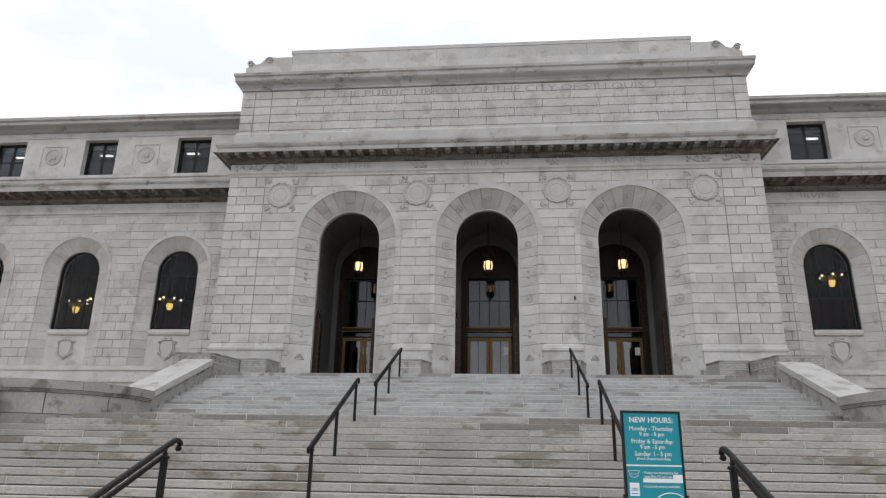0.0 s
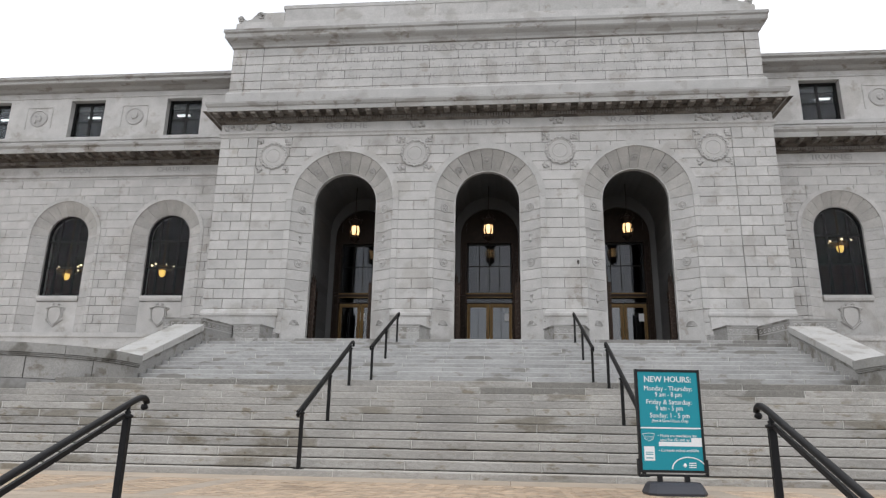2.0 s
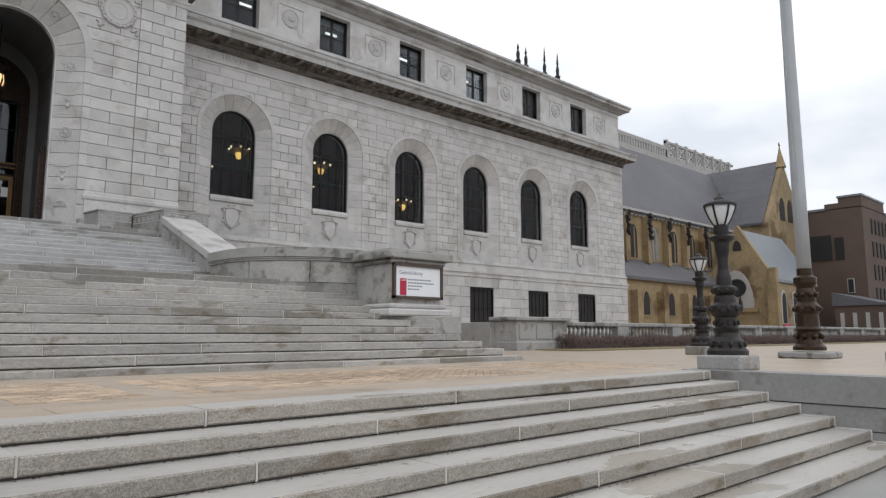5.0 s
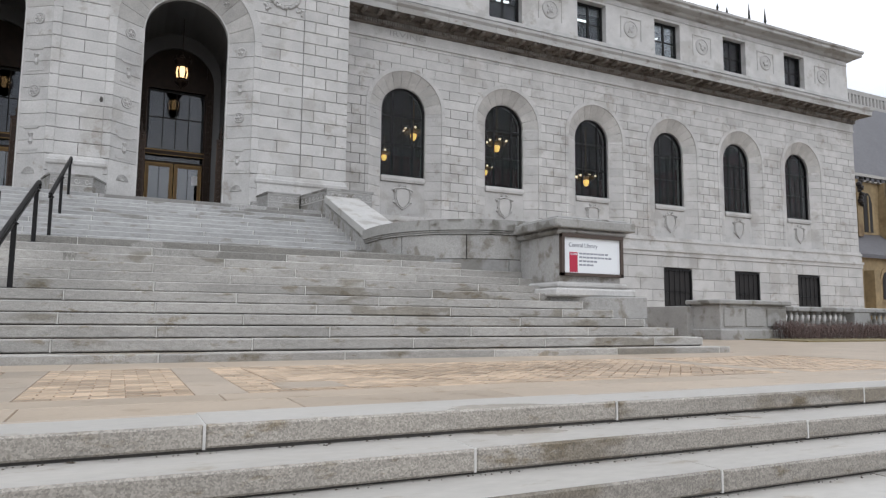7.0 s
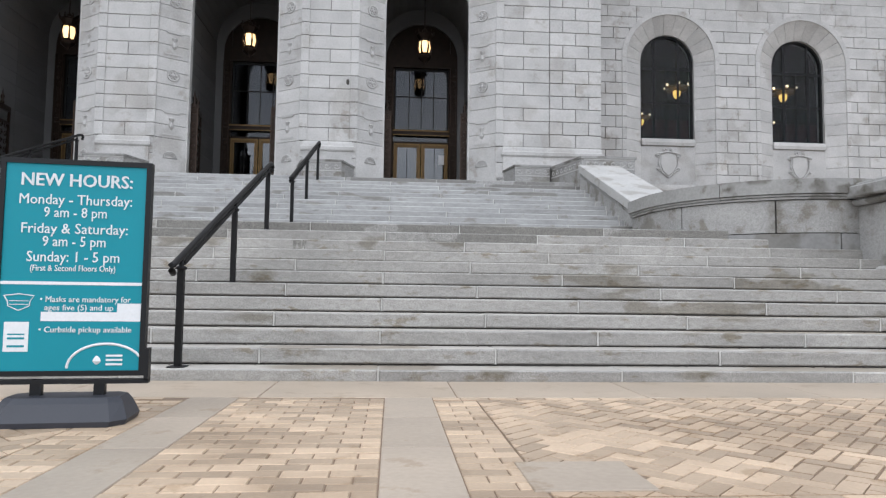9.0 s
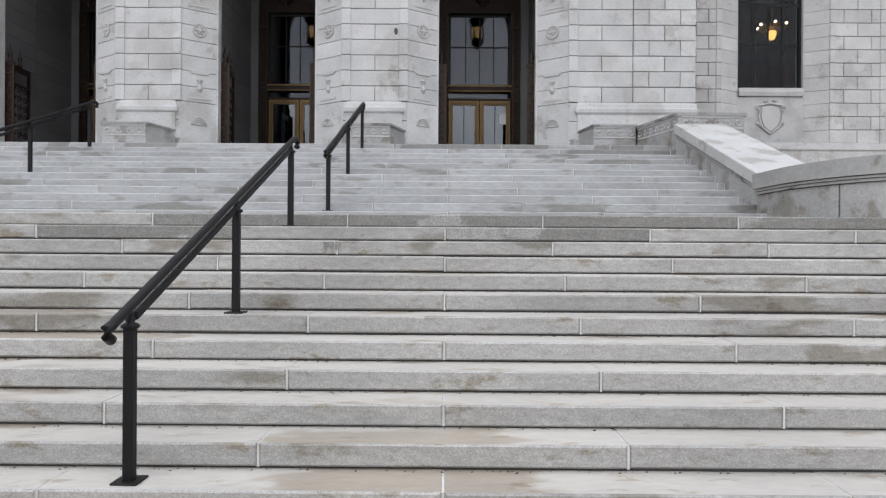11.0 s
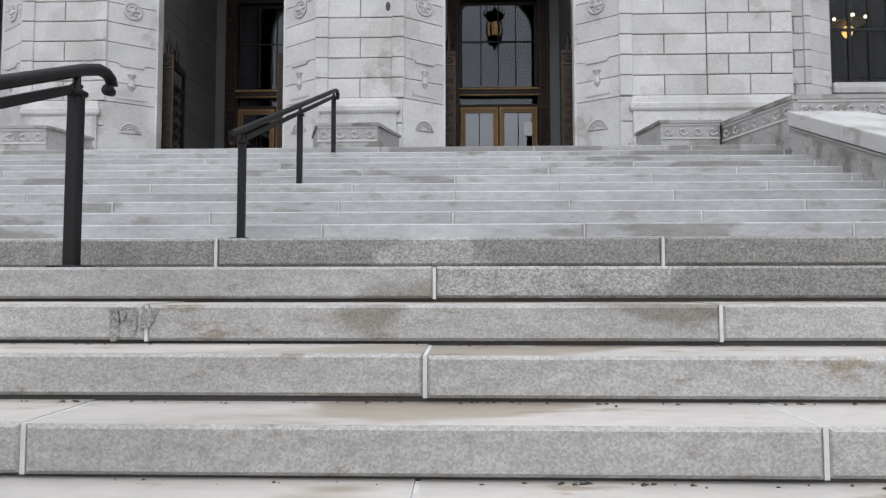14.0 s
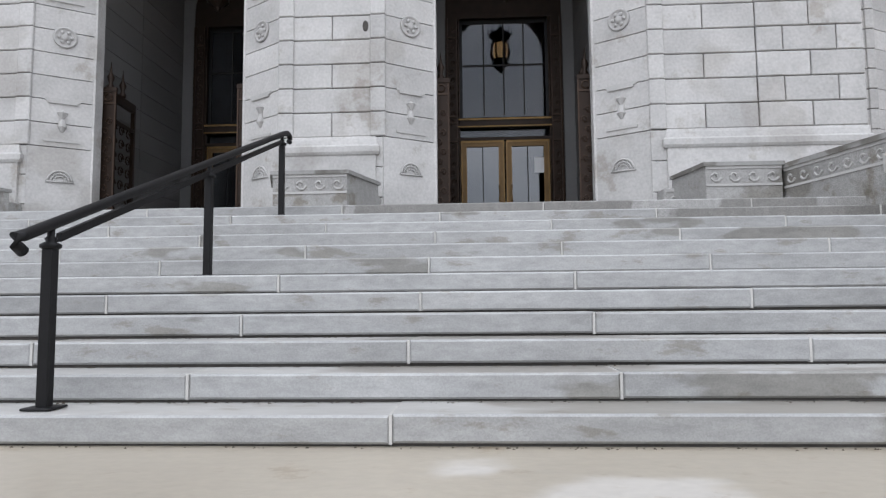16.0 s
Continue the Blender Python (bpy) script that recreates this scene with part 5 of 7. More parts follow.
    xa, xb = sorted((s * 10.3, s * (WING_END - 0.6)))
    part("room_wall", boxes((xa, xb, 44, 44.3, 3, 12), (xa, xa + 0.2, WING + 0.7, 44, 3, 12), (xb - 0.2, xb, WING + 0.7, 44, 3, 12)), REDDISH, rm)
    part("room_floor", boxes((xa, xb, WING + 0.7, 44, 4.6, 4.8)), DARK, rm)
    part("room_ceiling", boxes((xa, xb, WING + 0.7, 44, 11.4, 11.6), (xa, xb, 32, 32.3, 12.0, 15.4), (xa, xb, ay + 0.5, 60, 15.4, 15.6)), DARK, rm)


wing(1)
wing(-1)


def chandelier(x, y, z):
    t = thing("chandelier", "lit brass chandelier with an amber bowl and small bulbs", "chandelier", "reading room chandeliers", pose(x, y, z))
    part("bowl", lathe([(0.02, -0.28), (0.09, -0.25), (0.15, -0.12), (0.16, 0.02), (0.12, 0.06)], 12), BOWL, t, "glowing amber glass bowl")
    part("hoop", lathe([(0.46, 0.12), (0.48, 0.16), (0.46, 0.2), (0.44, 0.16)], 20), BRASS, t)
    for k in range(6):
        a = k * math.pi / 3 + 0.3
        arm = part("arm", tube([(0.15 * math.cos(a), 0.15 * math.sin(a), 0.05), (0.35 * math.cos(a), 0.35 * math.sin(a), 0.0), (0.5 * math.cos(a), 0.5 * math.sin(a), 0.16)], 0.018, 5), BRASS, t)
        bm = bmesh.new()
        bmesh.ops.create_icosphere(bm, subdivisions=2, radius=0.05, matrix=Matrix.Translation((0.5 * math.cos(a), 0.5 * math.sin(a), 0.26)))
        part("bulb", bm, BULB, arm, "lit round bulb")
    part("rod", tube([(0, 0, 0.1), (0, 0, 3.0)], 0.02, 6), BRASS, t)
    return t


for x, y, z in ((16.5, 32.7, 9.5), (20.75, 31.9, 9.25), (26.4, 32.0, 8.05), (17.7, 40.0, 10.2), (24.6, 40.0, 10.0), (-16.0, 31.0, 8.05), (-19.8, 31.0, 8.0), (-21.2, 31.4, 8.0), (-20.4, 36.0, 8.5)):
    chandelier(x, y, z)

# ---------------------------------------------------------------- stair cheeks, curved walls and pedestals
def both(f):
    for s in (1, -1):
        f(s)


def poly(s, pts):
    p = [(s * x, y) for x, y in pts]
    return p if s > 0 else p[::-1]


def ramp_cheek(s):
    t = structure("stair_cheek", None, None, "sloping granite cheek wall beside the upper steps")
    x0, x1 = 8.92, 9.92
    prof = [(17.5, 2.31), (21.02, 3.69), (21.02, 3.0), (21.02, 0.5), (17.5, 0.5)]
    bm = bmesh.new()
    a = [bm.verts.new((s * (x0 + 0.04), y, z)) for y, z in prof]
    b = [bm.verts.new((s * (x1 - 0.04), y, z)) for y, z in prof]
    bm.faces.new(a), bm.faces.new(b[::-1])
    for i in range(5):
        bm.faces.new((a[i], b[i], b[(i + 1) % 5], a[(i + 1) % 5]))
    bmesh.ops.recalc_face_normals(bm, faces=bm.faces[:])
    part("cheek_wall", bm, CHEEK, t)
    n = 3
    for i in range(n):
        f0, f1 = i / n, (i + 1) / n
        ya, yb = 17.4 + 3.62 * f0 + 0.004, 17.4 + 3.62 * f1 - 0.004
        za, zb = 2.29 + 1.41 * f0, 2.29 + 1.41 * f1
        bm = bmesh.new()
        p = [(s * x0, ya, za), (s * x1, ya, za), (s * x1, ya, za + 0.2), (s * x0, ya, za + 0.2)]
        q = [(s * x0, yb, zb), (s * x1, yb, zb), (s * x1, yb, zb + 0.2), (s * x0, yb, zb + 0.2)]
        hexa(bm, p + q)
        bmesh.ops.recalc_face_normals(bm, faces=bm.faces[:])
        bmesh.ops.bevel(bm, geom=bm.edges[:], offset=0.012, segments=1, affect="EDGES")
        part("sloping_coping", bm, SLABTOP, t)
    for d0, d1, e in ((0.012, 0.045, 0.02), (0.055, 0.085, 0.03)):
        bm = bmesh.new()
        xa, xb = x0 + e, x1 - e
        hexa(bm, [(s * xa, 17.45, 2.31 - d1), (s * xb, 17.45, 2.31 - d1), (s * xb, 17.45, 2.31 - d0), (s * xa, 17.45, 2.31 - d0),
                  (s * xa, 21.0, 3.69 - d1), (s * xb, 21.0, 3.69 - d1), (s * xb, 21.0, 3.69 - d0), (s * xa, 21.0, 3.69 - d0)])
        bmesh.ops.recalc_face_normals(bm, faces=bm.faces[:])
        part("coping_bed", bm, CAPSTONE, t)
    bm = bmesh.new()
    prism(bm, poly(s, [(9.0, 21.0), (10.3, 21.0), (10.3, 23.5), (8.62, 23.5), (8.62, 22.5)]), 0.5, 4.05)
    part("end_block", bm, CHEEK, t)
    bm = bmesh.new()
    prism(bm, poly(s, [(8.97, 20.97), (10.34, 20.97), (10.34, 23.5), (8.59, 23.5), (8.59, 22.48)]), 4.05, 4.11)
    part("block_cap", bm, CAPSTONE, t)
    bm = bmesh.new()
    a, b = sorted((s * 9.05, s * 10.28))
    wave_band(bm, a, b, 21.0, 3.8, 4.05, 6)
    part("scroll_band", bm, CARVED, t)
    bm = bmesh.new()
    d = math.hypot(0.38, 1.5)
    wave_band(bm, 0, d, 0, 3.8, 4.05, 7)
    ang = math.degrees(math.atan2(1.5, -0.38)) - 180 if s > 0 else math.degrees(math.atan2(-1.5, -0.38)) + 180
    part("scroll_band", bm, CARVED, t, at=pose(8.62, 22.5, 0, 0, 0, ang) if s > 0 else pose(-9.0, 21.0, 0, 0, 0, math.degrees(math.atan2(1.5, 0.38))))


both(ramp_cheek)


def curved_wall(s):
    t = structure("curved_wall", None, None, "low quarter-round granite wall beside the broad steps")
    cx, cy, r = 11.15, 16.75, 2.25

    def ring(r0, r1, z0, z1, name, mat, cuts, gap):
        segs = [("S", 17.42, cy)] + [("A", u, v) for u, v in zip(cuts, cuts[1:])]
        for kind, u, v in segs:
            bm = bmesh.new()
            if kind == "S":
                prism(bm, poly(s, [(cx - r1, v), (cx - r0, v), (cx - r0, u), (cx - r1, u)]), z0, z1)
            else:
                n = 10
                g = math.degrees(gap / r1)
                h = g if u > 180 else 0
                an = [radians(u + h + (v - u - g - h) * i / n) for i in range(n + 1)]
                o = [(cx + r1 * math.cos(a), cy + r1 * math.sin(a)) for a in an] + [(cx + r0 * math.cos(a), cy + r0 * math.sin(a)) for a in an[::-1]]
                prism(bm, poly(s, o), z0, z1)
            part(name, bm, mat, t)

    ring(r - 0.3, r - 0.04, 0.2, 2.27, "wall_core", JOINT, (180, 275), 0.0)
    ring(r - 0.45, r, 0.2, 1.7, "wall_stone", PLAZA_WALL, (180, 223, 264, 275), 0.008)
    ring(r - 0.45, r - 0.01, 1.715, 2.19, "wall_stone", CHEEK, (180, 205.5, 242, 275), 0.011)
    ring(r - 0.5, r + 0.025, 2.2, 2.232, "coping_bed", CAPSTONE, (180, 223, 275), 0.003)
    ring(r - 0.5, r + 0.045, 2.24, 2.268, "coping_bed", CAPSTONE, (180, 223, 275), 0.003)
    ring(r - 0.55, r + 0.07, 2.278, 2.49, "coping_stone", CAPSTONE, (180, 223, 275), 0.005)
    bm = bmesh.new()
    prism(bm, poly(s, [(9.8, 15.6), (10.9, 15.05), (12.6, 15.05), (12.6, 26.0), (9.9, 26.0), (9.9, 17.5), (9.4, 17.5), (9.4, 16.6)]), -0.05, 1.95)
    part("bank_fill", bm, CAPSTONE, t)


both(curved_wall)


def pedestal(s):
    t = structure("pedestal", None, None, "granite pedestal with moulded cap at the end of the steps")
    x0, x1, y0, y1 = 11.19, 12.6, 13.2, 14.75

    def slab(e, f, z0, z1, name, mat, r=0.012):
        a, b = sorted((s * (x0 - e), s * (x1 + f)))
        part(name, round_box(a, b, y0 - e, y1 + e, z0, z1, r), mat, t)

    bm = bmesh.new()
    prism(bm, poly(s, [(12.15, 12.75), (12.85, 12.75), (12.85, 14.4), (11.0, 14.4), (11.0, 13.5)]), -0.05, 0.95)
    bmesh.ops.bevel(bm, geom=bm.edges[:], offset=0.012, segments=1, affect="EDGES")
    part("base_block", bm, CHEEK, t)
    part("block_joint", boxes((*sorted((s * 12.55, s * 12.562)), 12.747, 12.76, 0.0, 0.55), (*sorted((s * 12.16, s * 12.84)), 12.747, 12.76, 0.55, 0.562)), JOINT, t)
    slab(0.18, 0.24, 0.95, 1.1, "base_moulding", MARBLE, 0.03)
    slab(0.08, 0.13, 1.1, 1.22, "base_moulding", MARBLE, 0.04)
    slab(0.0, 0.0, 1.2, 2.1, "die", CHEEK)
    slab(0.1, 0.1, 2.1, 2.2, "cap_moulding", CAPSTONE, 0.035)
    slab(0.2, 0.24, 2.2, 2.37, "cap", CAPSTONE, 0.02)
    slab(0.1, 0.12, 2.37, 2.42, "cap_top", CAPSTONE, 0.02)


both(pedestal)


def notice_board(x, y, z):
    t = thing("library_notice_board", "framed white library notice with a crimson block on a stone pedestal", "sign", at=pose(x, y, z))
    W, H = 1.42, 0.78
    part("board_frame", boxes((-W / 2, -W / 2 + 0.06, -0.09, 0, 0, H), (W / 2 - 0.06, W / 2, -0.09, 0, 0, H), (-W / 2, W / 2, -0.1, 0, H - 0.07, H), (-W / 2, W / 2, -0.09, 0, 0, 0.055)), material("dark_brown_frame", (0.06, 0.04, 0.03), 0.5), t)
    panel = part("panel", boxes((-W / 2 + 0.05, W / 2 - 0.05, -0.05, -0.01, 0.05, H - 0.06)), WHITE, t, "white printed panel")
    part("crimson_block", boxes((-0.52, -0.34, -0.056, -0.05, 0.07, 0.44)), RED, panel)
    lettering("heading", "Central Library", 0.12, GREYINK, panel, -0.54, -0.053, 0.57, 0.66, align="LEFT")
    lettering("block_heading", "HOURS", 0.05, WHITE, panel, -0.43, -0.06, 0.4, 0.14)
    bm = bmesh.new()
    for zz, ww in ((0.42, 0.68), (0.35, 0.72), (0.28, 0.42), (0.21, 0.3)):
        x = -0.3
        while x < -0.3 + ww:
            box(bm, x, x + 0.07, -0.053, -0.05, zz - 0.016, zz + 0.016)
            x += 0.085
    tagged(part("small_print", bm, GREYINK, panel), kind="stuff")
    return t


notice_board(11.9, 13.199, 1.33)


# ---------------------------------------------------------------- hand rails
def handrail(x, y, z0, posts, over=0.2, lift=0.0, up=0.0, turn=0.0):
    """Square posts and a round rail with a flat bar under it; posts as (dy, dz) up the slope."""
    t = thing("handrail", "black iron handrail on square posts up the steps", "handrail", "stair handrails", pose(x, y, z0, 0, 0, turn))
    h = 0.83 + up
    last = posts[-1][0]
    foot_of = [dz for dy, dz in posts]
    posts = [(dy, dz + lift * (1 - dy / last)) for dy, dz in posts]      # heads of the posts, the lowest one set higher
    for (dy, dz), foot in zip(posts, foot_of):
        p = part("post", round_box(-0.029, 0.029, dy - 0.029, dy + 0.029, foot, dz + h - 0.05, 0.006), IRON, t)
        part("foot_plate", round_box(-0.075, 0.075, dy - 0.075, dy + 0.075, foot, foot + 0.012, 0.004), IRON, p)
        part("collar", lathe([(0.034, h - 0.055), (0.05, h - 0.045), (0.05, h - 0.03), (0.022, h - 0.015), (0.03, h), (0.018, h + 0.01), (0.018, h + 0.05)], 12, None, (0, dy, dz)), IRON, p, smooth=True)
    (ya, za), (yb, zb) = posts[0], posts[-1]
    k = (zb - za) / (yb - ya)
    top = h + 0.07
    a, b = (ya - over, za + top - over * k), (yb + 0.24, zb + top + 0.12 * k + 0.02)
    pts = [(0, a[0] + 0.0, a[1] - 0.075), (0, a[0] - 0.045, a[1] - 0.05), (0, a[0] - 0.05, a[1] - 0.01), (0, a[0], a[1])]
    pts += [(0, yb + 0.05, zb + top + 0.05 * k), (0, b[0] - 0.06, b[1] - 0.006), (0, b[0], b[1] - 0.005), (0, b[0] + 0.04, b[1] - 0.02), (0, b[0] + 0.058, b[1] - 0.05), (0, b[0] + 0.045, b[1] - 0.082), (0, b[0] + 0.01, b[1] - 0.085)]
    part("rail", tube(pts, 0.029, 12), IRON, t, smooth=True)
    bm = bmesh.new()
    hexa(bm, [(-0.014, ya + 0.06, za + top - 0.104 + 0.06 * k), (0.014, ya + 0.06, za + top - 0.104 + 0.06 * k), (0.014, ya + 0.06, za + top - 0.06 + 0.06 * k), (-0.014, ya + 0.06, za + top - 0.06 + 0.06 * k),
              (-0.014, yb - 0.06, zb + top - 0.104 - 0.06 * k), (0.014, yb - 0.06, zb + top - 0.104 - 0.06 * k), (0.014, yb - 0.06, zb + top - 0.06 - 0.06 * k), (-0.014, yb - 0.06, zb + top - 0.06 - 0.06 * k)])
    part("under_bar", bm, IRON, t)
    return t


for s in (-1, 1):
    handrail(s * 2.675, MAIN_Y + 0.13, FOOT + RISE, [(0, 0), (5 * MAIN_TREAD, 5 * RISE), (10 * MAIN_TREAD, 10 * RISE)], lift=0.05, up=0.015, turn=-1.1 * s)
    handrail(s * 2.73, UP_Y + 0.17, LAND_Z + UP_RISE, [(0, 0), (5 * UP_TREAD, 5 * UP_RISE), (10 * UP_TREAD, 10 * UP_RISE)])
    handrail(s * 2.72, PLAZA_EDGE - 0.2 - 4 * LOW_TREAD, -5 * LOW_RISE, [(0, 0), (4 * LOW_TREAD, 4 * LOW_RISE)], lift=-0.12, up=0.12)


# ---------------------------------------------------------------- pavement sign
def pavement_sign(x, y):
    t = thing("pavement_sign", "teal opening-hours poster in a black frame on a weighted foot", "sign", at=pose(x, y, 0, 0, 0, 6))
    W, Z0, Z1 = 0.825, 0.26, 1.52
    fr = boxes((-W / 2, -W / 2 + 0.03, -0.03, 0.03, Z0, Z1), (W / 2 - 0.03, W / 2, -0.03, 0.03, Z0, Z1), (-W / 2 + 0.03, W / 2 - 0.03, -0.03, 0.03, Z1 - 0.03, Z1), (-W / 2 + 0.03, W / 2 - 0.03, -0.03, 0.03, Z0, Z0 + 0.03))
    part("frame", fr, BLACKP, t)
    p = part("poster", boxes((-W / 2 + 0.03, W / 2 - 0.03, -0.02, 0.02, Z0 + 0.03, Z1 - 0.03)), TEAL, t, "teal poster with white lettering")
    part("side_bracket", boxes((-W / 2 - 0.025, -W / 2, -0.03, 0.03, Z0 - 0.03, Z0 + 0.16), (W / 2, W / 2 + 0.025, -0.03, 0.03, Z0 - 0.03, Z0 + 0.16), (-W / 2 - 0.025, W / 2 + 0.025, -0.03, 0.03, Z0 - 0.045, Z0 - 0.02)), BLACKP, t)
    f = -0.022
    for body, size, zz, w in (("NEW HOURS:", 0.105, 1.395, 0.6), ("Monday - Thursday:", 0.085, 1.28, 0.61), ("9 am - 8 pm", 0.085, 1.205, 0.34), ("Friday & Saturday:", 0.085, 1.11, 0.575),
                              ("9 am - 5 pm", 0.085, 1.035, 0.34), ("Sunday: 1 - 5 pm", 0.085, 0.945, 0.5), ("(First & Second Floors Only)", 0.05, 0.88, 0.46)):
        tagged(lettering("print", body, size, WHITE, p, 0, f, zz, w), kind="stuff")
    tagged(lettering("print", "NEW HOURS:", 0.105, WHITE, p, 0.004, f, 1.393, 0.6), kind="stuff")
    for body, zz, w in (("• Masks are mandatory for", 0.7, 0.49), ("  ages five (5) and up", 0.652, 0.37), ("• Curbside pickup available", 0.525, 0.5)):
        tagged(lettering("print", body, 0.048, WHITE, p, -0.17, f, zz, w, align="LEFT"), kind="stuff")
    part("white_rule", boxes((-0.4, 0.4, f - 0.001, f + 0.004, 0.785, 0.803)), WHITE, p)
    part("white_patch", boxes((-0.16, 0.38, f - 0.001, f + 0.004, 0.575, 0.628)), WHITE, p)
    part("white_patch", boxes((0.25, 0.38, f - 0.002, f + 0.004, 0.62, 0.68)), WHITE, p)
    part("small_white_label", boxes((-0.35, -0.22, f - 0.001, f + 0.004, 0.4, 0.57)), WHITE, p)
    tagged(part("label_bars", boxes((-0.33, -0.24, f - 0.002, f + 0.003, 0.47, 0.482), (-0.33, -0.24, f - 0.002, f + 0.003, 0.495, 0.503), (-0.33, -0.24, f - 0.002, f + 0.003, 0.425, 0.437)), TEAL, p), kind="stuff")
    bm = tube([(-0.36, f, 0.72), (-0.34, f, 0.69), (-0.335, f, 0.66), (-0.28, f, 0.635), (-0.225, f, 0.66), (-0.22, f, 0.69), (-0.2, f, 0.72), (-0.28, f, 0.73), (-0.36, f, 0.72)], 0.003, 5)
    tube([(-0.33, f, 0.69), (-0.23, f, 0.69)], 0.002, 5, bm)
    tube([(-0.33, f, 0.67), (-0.23, f, 0.67)], 0.002, 5, bm)
    part("mask_drawing", bm, WHITE, p)
    part("white_arc", tube([(0.2 + 0.21 * math.cos(radians(a)), f + 0.003, 0.305 + 0.14 * math.sin(radians(a))) for a in range(0, 181, 10)], 0.008, 6), WHITE, p)
    bm = lathe([(0.02, 0.0), (0.03, 0.02), (0.02, 0.05), (0.002, 0.055)], 8, None, (0.15, f + 0.02, 0.325))
    part("emblem", bm, WHITE, p)
    for k in range(3):
        part("name_bar", boxes((0.2, 0.29, f - 0.001, f + 0.004, 0.32 + k * 0.025, 0.332 + k * 0.025)), WHITE, p)
    for sx in (-1, 1):
        part("leg", boxes((sx * 0.17 - 0.03, sx * 0.17 + 0.03, -0.02, 0.02, 0.15, Z0 - 0.02)), BLACKP, t)
    bm = bmesh.new()
    lo = [(-0.29, -0.22), (0.29, -0.22), (0.36, -0.14), (0.36, 0.14), (0.29, 0.22), (-0.29, 0.22), (-0.36, 0.14), (-0.36, -0.14)]
    rings = [[bm.verts.new((x0 * k, y0 * k2, z)) for x0, y0 in lo] for k, k2, z in ((0.97, 0.98, 0.0), (1.0, 1.0, 0.03), (0.9, 0.7, 0.12), (0.84, 0.55, 0.15))]
    for a, b in zip(rings, rings[1:]):
        for i in range(8):
            bm.faces.new((a[i], a[(i + 1) % 8], b[(i + 1) % 8], b[i]))
    bm.faces.new(rings[-1]), bm.faces.new(rings[0][::-1])
    part("weighted_foot", bm, NAVY, t, "dark slate plastic base")
    return t


pavement_sign(2.655, 9.5)

# ---------------------------------------------------------------- lamps, pole, balustrade
LAMP_PROFILE = [(0.36, 0.21), (0.36, 0.27), (0.3, 0.32), (0.29, 0.4), (0.22, 0.46), (0.2, 0.52), (0.24, 0.58), (0.2, 0.6), (0.19, 0.74), (0.23, 0.76), (0.27, 0.82), (0.27, 0.9), (0.2, 0.95), (0.19, 1.02), (0.16, 1.06),
                (0.21, 1.09), (0.22, 1.16), (0.14, 1.2), (0.13, 1.32), (0.1, 1.42), (0.1, 1.6), (0.13, 1.72), (0.14, 1.82), (0.22, 1.86), (0.23, 1.9), (0.13, 1.94), (0.14, 2.05), (0.1, 2.09)]


def street_lamp(x, y, k=0.82):
    t = thing("street_lamp", "ornate rusty cast-iron lamp with a milk-glass bowl on a stone base", "street lamp", "plaza lamps", pose(x, y, 0) @ Matrix.Diagonal((1.03, 1.03, 1.09, 1)))
    part("stone_base", round_box(-0.335, 0.335, -0.335, 0.335, 0, 0.21, 0.03, 2), CHEEK, t)
    part("column", lathe([(r * k, z) for r, z in LAMP_PROFILE], 20), CASTIRON, t, smooth=False)
    bm = bmesh.new()
    for i in range(10):
        a = i * 2 * math.pi / 10
        for rr, zz, q in ((0.265, 0.86, 0.042), (0.21, 1.12, 0.034), (0.3, 0.36, 0.042), (0.21, 0.66, 0.032)):
            bmesh.ops.create_icosphere(bm, subdivisions=1, radius=q, matrix=Matrix.Translation((rr * k * math.cos(a), rr * k * math.sin(a), zz)) @ Matrix.Diagonal((0.8, 0.8, 1.3, 1)))
    tagged(part("leaf_ornament", bm, CASTIRON, t, smooth=True), kind="stuff")
    part("globe", lathe([(0.09, 2.07), (0.12, 2.12), (0.165, 2.2), (0.205, 2.3), (0.22, 2.36)], 20), MILK, t, "white milk-glass bowl", smooth=True)
    for i in range(6):
        a = i * math.pi / 3
        pts = [(r * 1.03 * math.cos(a), r * 1.03 * math.sin(a), z) for r, z in ((0.09, 2.07), (0.12, 2.12), (0.165, 2.2), (0.205, 2.3), (0.22, 2.36))]
        part("cage_rib", tube(pts, 0.016, 5), CASTIRON, t)
    part("lid", lathe([(0.245, 2.35), (0.245, 2.38), (0.21, 2.41), (0.09, 2.44), (0.07, 2.48), (0.035, 2.51), (0.01, 2.54)], 20), CASTIRON, t)
    return t


street_lamp(12.64, 6.54)
street_lamp(19.8, 10.6)
street_lamp(17.5, 5.3)
street_lamp(-12.64, 6.54)


